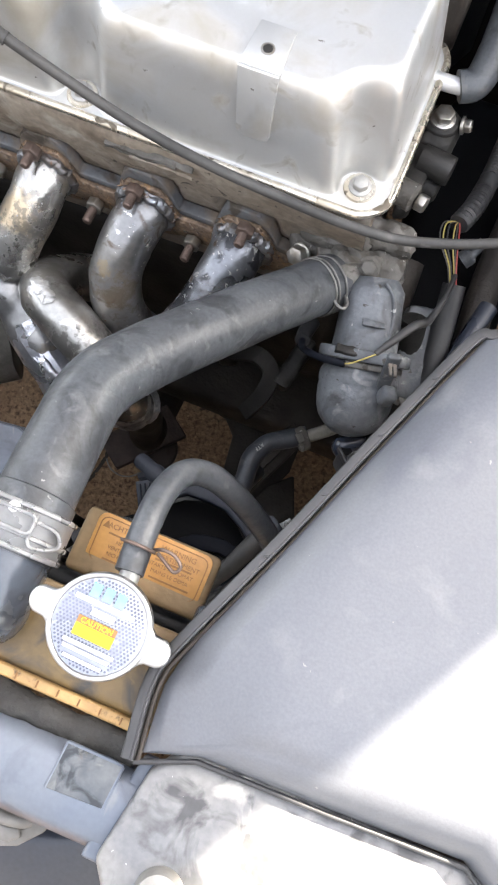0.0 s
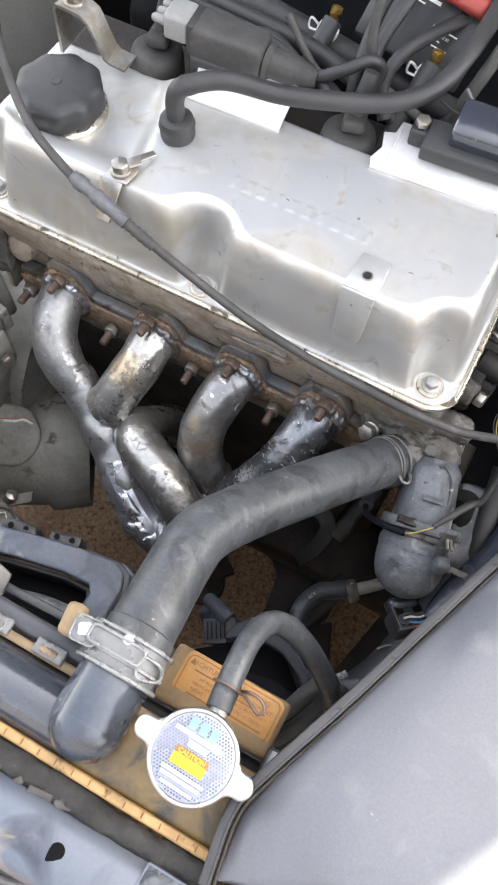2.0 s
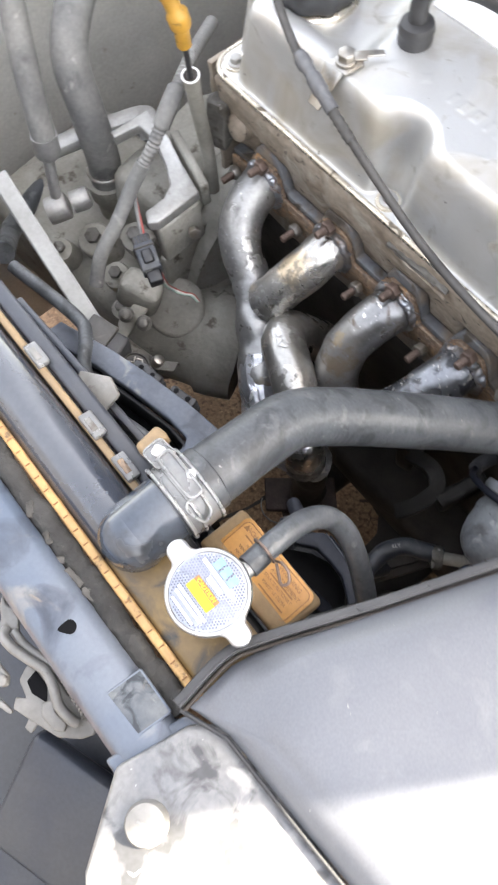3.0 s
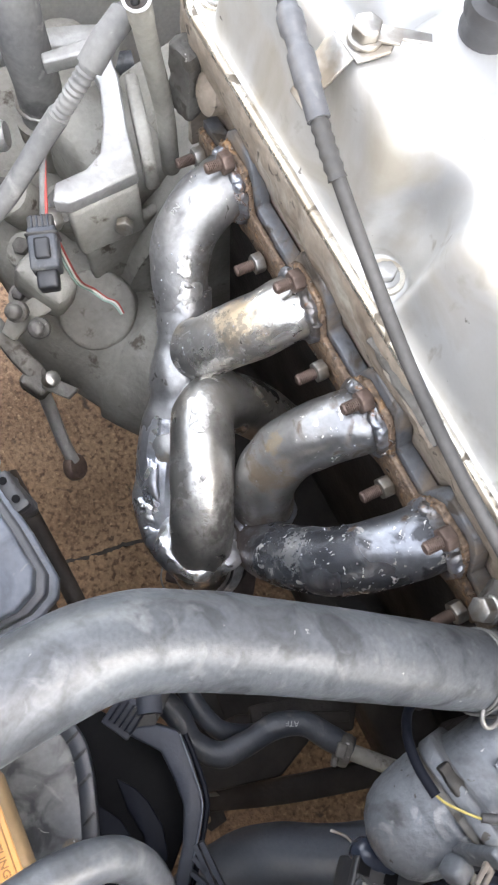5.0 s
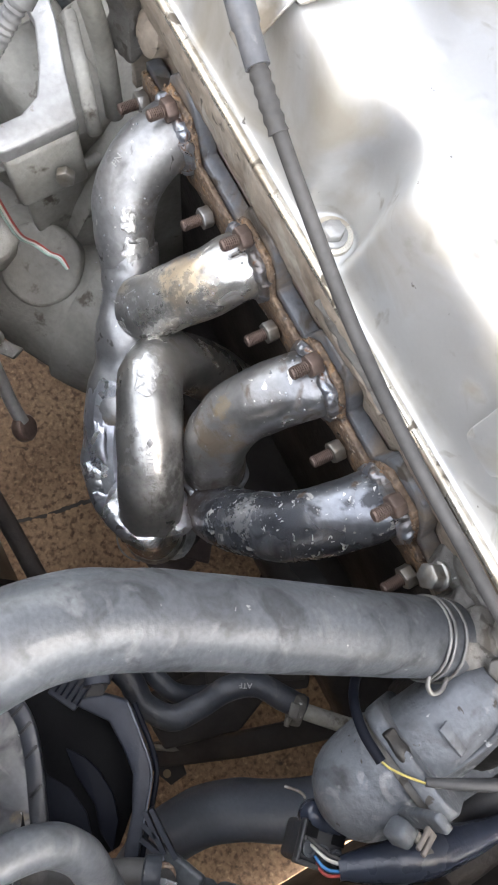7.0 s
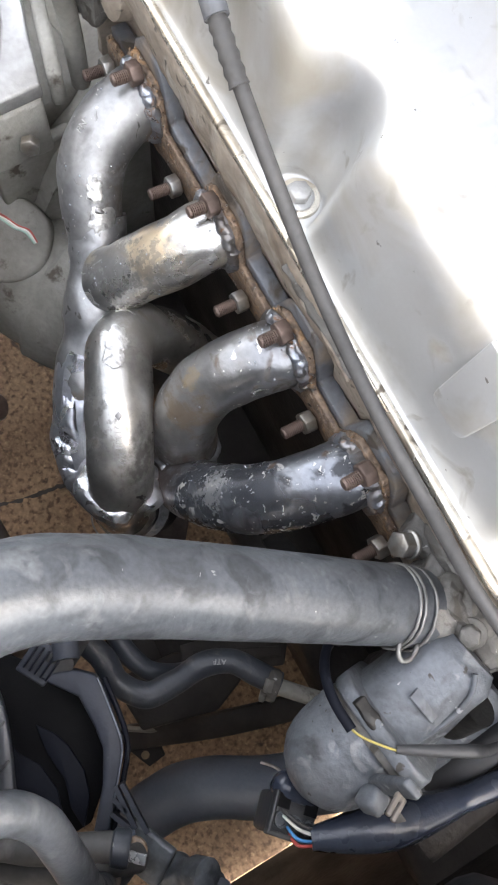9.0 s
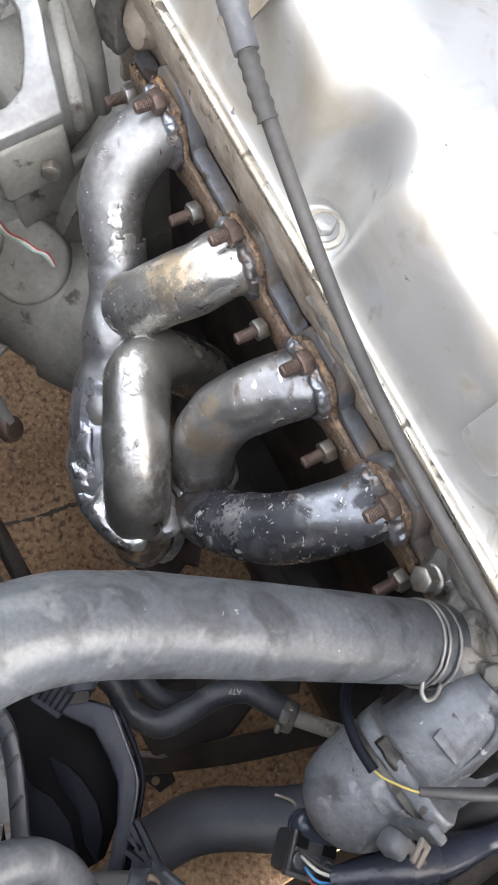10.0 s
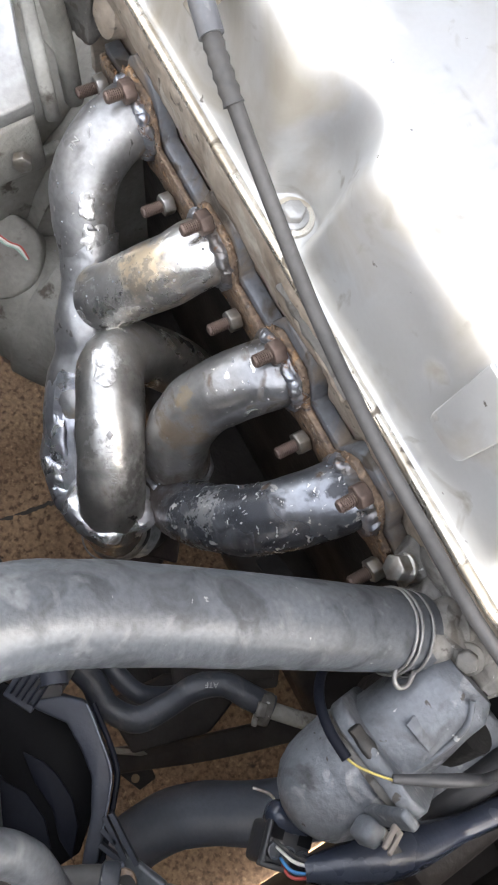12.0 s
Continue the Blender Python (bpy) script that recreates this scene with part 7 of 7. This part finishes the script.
low = thing("drain_fitting", "grey plastic drain fitting with a rusty bolt by the air box", "fitting")
part("barrel", lathe_bm([(0.009, 0), (0.0095, 0.012), (0.0075, 0.014), (0.0075, 0.022), (0.0095, 0.024), (0.0095, 0.034), (0.006, 0.036)], (0.262, -0.222, 0.585), (0.2, 0.5, 0.6), 20), "hose", low)
part("barrel", lathe_bm([(0.011, 0), (0.0115, 0.016), (0.009, 0.018), (0.009, 0.026), (0.004, 0.028)], (0.276, -0.212, 0.585), (0.2, 0.4, 0.8), 20), "blue_rubber", low)
part("bracket", box_bm((0.246, -0.225, 0.600), (0.030, 0.022, 0.006), (12, -18, 30), 0.002), "hose", low)
bolt_parts(low, (0.241, -0.228, 0.606), (0.1, -0.1, 1), 0.008, 0.003, head="rust", washer=0.007)
for collared, pts in ((True, [(0.200, -0.278, 0.640), (0.2118, -0.2596, 0.645), (0.2179, -0.2457, 0.645), (0.2249, -0.2321, 0.645), (0.2305, -0.2240, 0.645)]), (False, [(0.208, -0.288, 0.626), (0.2192, -0.2718, 0.630), (0.228, -0.2558, 0.630), (0.2342, -0.2412, 0.628), (0.244, -0.227, 0.612)])):
    drain = thing("drain_hose", "short dusty grey hose with a black rubber collar by the shroud" if collared else "short dusty grey hose under the collared one", "hose", "drain hoses")
    part("hose", roughen(tube_bm(pts, lambda t: 0.0058 + 0.0012 * t, 16, 6), 0.0004, 80), "dusty_rubber", drain)
    if collared:
        way = Vector(pts[-1]) - Vector(pts[-2])
        part("collar", lathe_bm([(0.0070, -0.007), (0.0084, -0.006), (0.0088, 0.0), (0.0078, 0.0016), (0.0052, 0.0012), (0.0046, -0.004)], pts[-1], way, 22), "oily_rubber", drain, "black rubber collar")
        part("end_tongue", box_bm(Vector(pts[-1]) + Vector((0.004, 0.002, 0.004)), (0.012, 0.005, 0.0016), (10, -14, 50), 0.0005), "clear_edge", drain, "pale plastic tongue")
lone("vent_pipe", tube_bm([(0.118, -0.205, 0.50), (0.128, -0.212, 0.55), (0.137, -0.219, 0.592), (0.140, -0.222, 0.604)], 0.0075, 14, 6), "rubber", "black pipe into the shroud arm", "pipe")
lone("under_tray", prism_bm([(0, 0), (0.085, 0.020), (0.080, 0.085), (0.030, 0.105), (-0.010, 0.060)], 0.004, pose(0.135, -0.245, 0.180, 0, 0, 12), 0.001), "block", "dark greasy plate low in the bay", "plate")
lone("bar_link", tube_bm([(-0.140, -0.283, 0.30), (-0.024, -0.273, 0.30), (0.020, -0.270, 0.30), (0.064, -0.267, 0.30)], 0.009, 12, 4), "block", "dark stabiliser link beside the fan", "link")

# ---- right end of the engine ----
endc = thing("end_bracket", "dull cast bracket with bolts at the end of the head", "bracket")
part("casting", lump((0.2325, 0.078, 0.672), (0.028, 0.036, 0.032), (0, 0, -6), 0.008, 0.0015, 70, 1), "cast_dark", endc)
part("arm", prism_bm([(0.222, 0.066), (0.240, 0.064), (0.236, 0.030), (0.234, 0.010), (0.224, 0.006), (0.220, 0.030)], 0.016, pose(0, 0, 0.668), 0.003), "cast_dark", endc)
part("boss", lathe_bm([(0.0105, 0), (0.0105, 0.022), (0.0098, 0.0235), (0.006, 0.0235)], (0.228, 0.051, 0.682), (1, -0.12, 0.05), 24), "cast_dark", endc)
part("boss", lathe_bm([(0.0085, 0), (0.0085, 0.02), (0.006, 0.022)], (0.226, 0.042, 0.668), (1, -0.1, 0), 20), "cast_dark", endc)
part("lug", lathe_bm([(0.0100, 0), (0.0100, 0.012), (0.0075, 0.0135)], (0.222, 0.020, 0.684), (1, -0.25, 0.1), 20), "cast_grime", endc)
bolt_parts(endc, (0.2345, 0.017, 0.685), (1, -0.25, 0.1), 0.0115, 0.007)
part("bolt_boss", lathe_bm([(0.0125, 0), (0.0125, 0.006), (0.0115, 0.007)], (0.232, 0.080, 0.684), (0, 0, 1), 22), "cast_dark", endc)
bolt_parts(endc, (0.232, 0.080, 0.691), (0, 0, 1), 0.0125, 0.006, washer=0.009)
bolt_parts(endc, (0.246, 0.083, 0.688), (1, 0, 0.3), 0.0085, 0.005, washer=0.0062)
# no known part: black block added to paint this gap dark
lone("gap_block", roughen(box_bm((0.288, 0.115, 0.43), (0.115, 0.27, 0.22), (0, 0, 0), 0.02, 3), 0.003, 30), "void", "black block added beside the engine to darken the gap", "belt cover")
pipe = thing("end_hose", "dusty grey hose on a bright pipe stub at the rocker cover", "hose")
part("stub", tube_bm([(0.214, 0.082, 0.722), (0.226, 0.082, 0.722), (0.240, 0.083, 0.722)], 0.0055, 16, 3), "alu_bright", pipe)
part("hose", tube_bm([(0.234, 0.082, 0.722), (0.244, 0.088, 0.724), (0.247, 0.108, 0.732), (0.246, 0.14, 0.748), (0.244, 0.19, 0.765), (0.25, 0.26, 0.77)], 0.0105, 18, 8), "hose", pipe)
loom = thing("wire_loom", "ribbed wire sleeve with bare coloured wires at its end", "wire loom")
part("sleeve", corrugated([(0.300, 0.26, 0.60), (0.290, 0.18, 0.59), (0.286, 0.12, 0.60), (0.279, 0.065, 0.632), (0.272, 0.040, 0.640)], 0.0085, 0.005, 14, 0.14), "rubber", loom)
for key, side in (("ywire", -0.0055), ("rubber", -0.0025), ("dusty_rubber", -0.008), ("ywire", 0.002), ("red", 0.006), ("rubber", 0.004)):
    part("wire", tube_bm([(0.271 + side * 0.15, 0.042, 0.640), (0.268 + side * 0.9, 0.034, 0.645), (0.271 + side, 0.020, 0.644), (0.279 + side * 0.5, 0.008, 0.636), (0.285 + side * 0.4, -0.002, 0.628)], 0.0006, 8, 6), key, loom)
part("taped_branch", tube_bm([(0.286, 0.000, 0.626), (0.290, -0.025, 0.612), (0.294, -0.055, 0.600), (0.298, -0.085, 0.58)], 0.0090, 14, 6), "rubber", loom)
part("cap_end", tube_bm([(0.285, 0.02, 0.628), (0.290, 0.026, 0.633), (0.294, 0.034, 0.640)], lambda t: 0.004 + 0.003 * (t < 0.5), 12, 4), "hose", loom)
for pts, r, key in (([(0.245, 0.02, 0.60), (0.247, -0.02, 0.58), (0.25, -0.05, 0.50)], 0.016, "block"), ([(0.32, 0.14, 0.58), (0.315, 0.02, 0.58), (0.33, -0.09, 0.56)], 0.013, "block"), ([(0.268, -0.035, 0.62), (0.275, -0.06, 0.58), (0.28, -0.08, 0.52)], 0.010, "cast_dark")):
    lone("side_hose", tube_bm(pts, r, 16, 6), key, "dark dusty hose beside the engine end", "hose", "side hoses")

# ---- gearbox side ----
gear = thing("gearbox", "dust-coated gearbox casting beside the engine", "gearbox")
part("bell_housing", roughen(lathe_bm([(0.145, -0.02), (0.150, 0.0), (0.150, 0.03), (0.135, 0.06), (0.115, 0.11), (0.105, 0.16), (0.06, 0.17), (0.01, 0.17)], (-0.205, 0.03, 0.42), (-1, 0, 0), 44), 0.004, 26), "gearbox", gear)
part("front_case", roughen(lathe_bm([(0.064, -0.03), (0.068, 0), (0.068, 0.012), (0.062, 0.018), (0.062, 0.10), (0.050, 0.115), (0.02, 0.12), (0.004, 0.12)], (-0.142, -0.108, 0.405), (-0.8, -0.5, 0.12), 40), 0.003, 34), "gearbox", gear)
part("top_case", roughen(box_bm((-0.335, -0.110, 0.40), (0.30, 0.20, 0.16), (0, 6, 8), 0.03, 4), 0.006, 24), "gearbox", gear)
for bx, by, bz, br in ((-0.235, -0.172, 0.505, 0.016), (-0.285, -0.165, 0.515, 0.020), (-0.205, -0.190, 0.490, 0.013), (-0.252, -0.130, 0.520, 0.018), (-0.31, -0.20, 0.50, 0.015)):
    part("boss", roughen(lathe_bm([(br, -0.06), (br, 0), (br * 0.9, 0.004), (br * 0.4, 0.006)], (bx, by, bz), (0.2, -0.3, 1), 20), 0.001, 60), "gearbox", gear)
    bolt_parts(gear, (bx, by, bz + 0.005), (0.2, -0.3, 1), br * 0.8, 0.006, head="cast_grime")
part("ribbed_cover", roughen(box_bm((-0.27, -0.075, 0.52), (0.10, 0.07, 0.09), (0, 10, 12), 0.014, 3), 0.003, 34), "gearbox", gear)
part("round_cover", roughen(lathe_bm([(0.0335, -0.05), (0.0343, -0.004), (0.0335, -0.0005), (0.0315, 0.0012), (0.0290, 0.0018), (0.016, 0.0034), (0.001, 0.0042)], (-0.1760, -0.1400, 0.4775), (0.35, -0.25, 0.9), 40), 0.0010, 50), "gearbox", gear, "round dusty end cover")
part("rib", box_bm((-0.205, -0.085, 0.505), (0.010, 0.09, 0.06), (0, 0, 8), 0.003), "gearbox", gear)
part("selector_body", roughen(box_bm((-0.190, -0.168, 0.520), (0.046, 0.030, 0.046), (0, 20, 30), 0.008), 0.002, 60), "gearbox", gear)
part("selector_lever", prism_bm([(0, 0), (0.012, -0.002), (0.020, 0.016), (0.036, 0.040), (0.028, 0.050), (0.012, 0.034), (0.0, 0.016)], 0.006, pose(-0.175, -0.215, 0.50, 20, 0, 40), 0.0015), "gearbox", gear)
part("selector_rod", tube_bm([(-0.148, -0.208, 0.462), (-0.128, -0.210, 0.435), (-0.108, -0.213, 0.405), (-0.092, -0.213, 0.388)], lambda t: 0.0058 + 0.004 * (t < 0.15), 14, 5), "alu", gear, "pale metal rod")
part("rod_eye", lathe_bm([(0.011, -0.005), (0.0125, -0.003), (0.0125, 0.003), (0.011, 0.005)], (-0.088, -0.214, 0.384), (0.3, 0.6, 0.4), 20), "stud", gear)
part("joint_block", lump((-0.140, -0.209, 0.468), (0.024, 0.020, 0.024), (0, 20, 30), 0.004, 0.0015, 90, 2), "cast_grime", gear)
part("joint_pin", lathe_bm([(0.006, 0), (0.0065, 0.002), (0.0065, 0.010), (0.004, 0.012)], (-0.132, -0.200, 0.478), (0.3, 0.5, 0.8), 14), "zinc", gear)
part("link_arm", tube_bm([(-0.205, -0.225, 0.505), (-0.180, -0.218, 0.498), (-0.158, -0.212, 0.486), (-0.142, -0.205, 0.474)], 0.0075, 8, 6, section=ARM, up=(0, 0, 1)), "cast_grime", gear)
part("side_lever", prism_bm([(0, 0), (0.010, -0.004), (0.020, 0.010), (0.024, 0.034), (0.014, 0.040), (0.010, 0.020)], 0.005, pose(-0.150, -0.200, 0.475, 10, 10, -40), 0.0012), "cast_grime", gear)
for hx, hy, hz in ((-0.176, -0.196, 0.520), (-0.160, -0.186, 0.512)):
    part("sensor_stub", lathe_bm([(0.008, 0), (0.0085, 0.010), (0.006, 0.012), (0.006, 0.020), (0.004, 0.022)], (hx, hy, hz), (0.4, -0.2, 0.8), 14), "cast_grime", gear)
lone("engine_end_plate", lump((-0.209, 0.030, 0.655), (0.006, 0.120, 0.130), (0, 0, 0), 0.001, 0.002, 50, 6), "head", "dusty thin plate on the end of the engine", "plate")
lone("end_stay", lump((-0.200, -0.030, 0.662), (0.020, 0.022, 0.055), (0, 4, 18), 0.003, 0.0030, 80, 7), "cast_grime", "grimy cast stay at the end of the cylinder head", "bracket")
plate = thing("engine_mount_bracket", "bare white aluminium mount bracket by the gearbox", "bracket")
part("plate", prism_bm([(-0.1775, -0.1430), (-0.1905, -0.1360), (-0.1918, -0.1135), (-0.2000, -0.0994), (-0.2227, -0.0877), (-0.2537, -0.0773), (-0.2834, -0.0775), (-0.2870, -0.1061), (-0.2960, -0.1045), (-0.2949, -0.0580), (-0.2531, -0.0630), (-0.2140, -0.0740), (-0.1745, -0.0830), (-0.1715, -0.1340)], 0.012, pose(0, 0, 0.614), 0.002), "alu", plate)
part("rib", box_bm((-0.220, -0.062, 0.606), (0.080, 0.010, 0.030), (0, 0, -14), 0.003), "gearbox", plate)
part("skirt", box_bm((-0.1785, -0.110, 0.588), (0.013, 0.052, 0.052), (0, 0, 2), 0.004), "gearbox", plate)
part("far_arm", tube_bm([(-0.280, -0.070, 0.612), (-0.300, -0.058, 0.604), (-0.322, -0.055, 0.594), (-0.345, -0.105, 0.588), (-0.36, -0.16, 0.586)], 0.010, 8, 4, section=ARM, up=(0, 0, 1)), "alu", plate)
bolt_parts(plate, (-0.180, -0.142, 0.604), (0.3, -0.8, 0.5), 0.014, 0.009)
bolt_parts(plate, (-0.168, -0.100, 0.590), (0.8, -0.4, 0.2), 0.012, 0.007)

dip = thing("dipstick_tube", "grey dipstick tube with bright rim and amber handle", "dipstick")
part("tube", tube_bm([(-0.206, -0.048, 0.575), (-0.202, -0.050, 0.640), (-0.194, -0.058, 0.700), (-0.186, -0.064, 0.741)], lambda t: 0.0068 + 0.0006 * (t > 0.85), 18, 6), "gearbox", dip)
part("rim", tube_bm([aim((-0.1855, -0.0645, 0.7425), (0.15, -0.12, 0.95)) @ Vector((0.0072 * math.cos(a), 0.0072 * math.sin(a), 0)) for a in (2 * math.pi * k / 24 for k in range(25))], 0.0010, 8, 1), "alu_bright", dip, "bright rolled rim")
part("bore", lathe_bm([(0.0064, 0), (0.0064, 0.0012)], (-0.1855, -0.0645, 0.7418), (0.15, -0.12, 0.95), 18), "block", dip)
part("stem", tube_bm([(-0.184, -0.066, 0.742), (-0.180, -0.068, 0.762), (-0.176, -0.071, 0.786)], 0.0026, 10, 4), "plastic", dip)
part("handle", tube_bm([(-0.176, -0.071, 0.782), (-0.172, -0.074, 0.798), (-0.169, -0.076, 0.810), (-0.172, -0.080, 0.828), (-0.178, -0.083, 0.85)], lambda t: 0.006 + 0.0025 * (abs(t - 0.5) < 0.12) + 0.002 * (t > 0.75), 14, 6), "yellow_plastic", dip, "amber plastic handle")

sleeve = thing("wire_sleeve", "grey ribbed wire sleeve across the gearbox", "wire loom")
part("sleeve", corrugated([(-0.262, 0.012, 0.705), (-0.235, -0.030, 0.712), (-0.2140, -0.0660, 0.7080), (-0.2056, -0.0828, 0.7020), (-0.2025, -0.1060, 0.6800), (-0.2050, -0.1200, 0.6620)], 0.0064, 0.0040, 14, 0.16), "dust_hose", sleeve)
part("taped_joint", tube_bm([(-0.2150, -0.0640, 0.7085), (-0.2070, -0.0800, 0.7035), (-0.2035, -0.0930, 0.6930)], 0.0082, 14, 4), "dust_hose", sleeve)
part("smooth_run", tube_bm([(-0.2048, -0.1180, 0.6650), (-0.2080, -0.1333, 0.6450), (-0.2008, -0.1647, 0.6200), (-0.1973, -0.1910, 0.6000), (-0.1900, -0.2100, 0.5750)], 0.0072, 14, 6), "dust_hose", sleeve)
conn = thing("sensor_connector", "dark sensor connector with a twisted cut wire", "connector")
CN = pose(-0.1582, -0.1605, 0.606, 0, 12, -18) @ Matrix.Diagonal((0.74, 0.88, 0.8, 1))
for name, centre, size, key in (("body", (0, 0, 0), (0.040, 0.022, 0.022), "dusty_dark"), ("nose", (0.026, 0, -0.002), (0.020, 0.016, 0.016), "plastic"), ("latch", (0.002, 0, 0.0125), (0.020, 0.012, 0.004), "plastic"), ("collar", (-0.013, 0, 0.0), (0.004, 0.025, 0.025), "dusty_rubber"), ("rear_hood", (-0.024, 0, 0.001), (0.014, 0.020, 0.018), "dusty_rubber")):
    part(name, box_bm(centre, size, (0, 0, 0), 0.0025), key, conn).matrix_world = CN
for u in (-0.006, -0.002, 0.002, 0.006):
    part("grip_rib", box_bm((-0.024, u, 0.0105), (0.012, 0.0014, 0.002), (0, 0, 0), 0.0004, 1), "shroud", conn).matrix_world = CN
part("feed_wires", tube_bm([CN @ Vector((-0.030, 0.002, 0.004)), (-0.2080, -0.1330, 0.640), (-0.2110, -0.1150, 0.662), (-0.2090, -0.1020, 0.676)], 0.0024, 10, 6), "dust_hose", conn, "taped grey feed wires")
part("wire", tube_bm([CN @ Vector((-0.029, 0.005, 0.006)), (-0.2040, -0.1350, 0.636), (-0.2070, -0.1270, 0.648)], 0.0011, 8, 5), "red", conn, "bare red wire")
for key, o in (("green", 0.0), ("white", 0.002), ("red", 0.0035)):
    part("wire", tube_bm([(-0.172, -0.152 + o, 0.592), (-0.170, -0.148 + o, 0.540), (-0.172, -0.139 + o, 0.515), (-0.162, -0.133 + o, 0.512), (-0.156, -0.127 + o, 0.510), (-0.148, -0.124 + o * 0.5, 0.504)], 0.0009, 8, 6), key, conn)
coolant = thing("heater_hose", "thick dusty grey hose with clamp above the gearbox", "hose")
part("hose", tube_bm([(-0.40, -0.02, 0.74), (-0.352, -0.095, 0.69), (-0.330, -0.108, 0.63), (-0.330, -0.108, 0.57), (-0.334, -0.110, 0.53)], 0.0185, 24, 8), "dust_hose", coolant)
part("clamp", weld_ring((-0.333, -0.1095, 0.545), (0, -0.06, -1), 0.0192, 0.0018, 61), "zinc", coolant)
part("spigot", lathe_bm([(0.024, 0), (0.024, 0.02), (0.020, 0.024), (0.020, 0.05)], (-0.334, -0.110, 0.530), (0, 0, -1), 24), "gearbox", coolant)
clutch = thing("clutch_line", "dusty white fitting with a vertical grey hose", "hose")
part("hose", tube_bm([(-0.36, -0.13, 0.76), (-0.335, -0.152, 0.69), (-0.324, -0.163, 0.635)], 0.0125, 16, 6), "dust_hose", clutch)
part("ferrule", lathe_bm([(0.0135, 0), (0.0135, 0.022), (0.011, 0.026), (0.006, 0.028)], (-0.325, -0.162, 0.640), (0.02, -0.14, -1), 18), "alu", clutch)
part("stem", tube_bm([(-0.324, -0.167, 0.614), (-0.320, -0.177, 0.566)], 0.006, 12, 1), "alu", clutch)
part("banjo", lathe_bm([(0.014, 0), (0.015, 0.003), (0.015, 0.022), (0.013, 0.024)], (-0.322, -0.192, 0.550), (0.35, 0.9, 0.1), 20), "alu", clutch)
part("cap", lathe_bm([(0.012, 0), (0.0125, 0.016), (0.010, 0.02)], (-0.313, -0.165, 0.552), (0.35, 0.9, 0.1), 18), "alu", clutch, "pale end cap")
lone("wheel_arch_hose", tube_bm([(-0.30, -0.26, 0.56), (-0.38, -0.22, 0.50), (-0.44, -0.12, 0.47), (-0.42, 0.0, 0.46)], 0.012, 16, 8), "hose", "grey hose curving past the gearbox", "hose")
strap = lone("battery_stay", tube_bm([(-0.27, -0.231, 0.678), (-0.193, -0.239, 0.660), (-0.116, -0.246, 0.640), (-0.095, -0.250, 0.630)], 0.0080, 8, 4, section=ARM, up=(0, 0, 1)), "grey_plastic", "blue-grey flat metal stay", "bracket")
cube = thing("relay_connector", "dusty dark connector with pale terminals beside the fan shroud", "connector")
part("body", box_bm((-0.092, -0.250, 0.628), (0.040, 0.026, 0.036), (0, 8, 20), 0.004), "plastic", cube)
part("lid", box_bm((-0.096, -0.248, 0.648), (0.026, 0.022, 0.006), (0, 8, 20), 0.0015), "dusty_rubber", cube)
part("face", lathe_bm([(0.0125, -0.016), (0.0125, 0.004), (0.0112, 0.005), (0.0108, 0.002)], (-0.0640, -0.2400, 0.6180), (0.25, 0.25, 1), 24), "dusty_rubber", cube)
FACE = aim((-0.0632, -0.2392, 0.6215), (0.25, 0.25, 1))
for u, v, w, h in ((-0.005, 0.004, 0.006, 0.0012), (-0.005, -0.002, 0.0012, 0.007), (0.002, 0.005, 0.0012, 0.006), (0.005, 0.002, 0.006, 0.0012), (0.003, -0.005, 0.007, 0.0012), (-0.003, -0.006, 0.0012, 0.005), (0.006, -0.002, 0.0012, 0.005)):
    part("terminal", box_bm((0, 0, 0), (w, h, 0.003), (0, 0, 0), 0.0003, 1), "zinc", cube).matrix_world = FACE @ pose(u, v, 0)
ploom = thing("shroud_cable", "grey cable along the fan shroud with a pale clip", "cable")
part("cable", tube_bm([(-0.16, -0.275, 0.70), (-0.085, -0.262, 0.700), (-0.060, -0.268, 0.705), (-0.040, -0.283, 0.704), (0.0, -0.292, 0.716), (0.05, -0.283, 0.725), (0.09, -0.286, 0.730)], 0.0055, 12, 8), "hose", ploom)
part("clip", prism_bm([(0, 0), (0.030, 0.002), (0.034, 0.016), (0.022, 0.024), (0.0, 0.018)], 0.004, pose(-0.006, -0.305, 0.742, 20, 0, 20), 0.001), "latch", ploom)
lone("shroud_rail", box_bm((0.0, -0.288, 0.735), (0.20, 0.006, 0.010), (0, 0, 2), 0.002), "shroud", "dark rail along the fan shroud", "bracket")
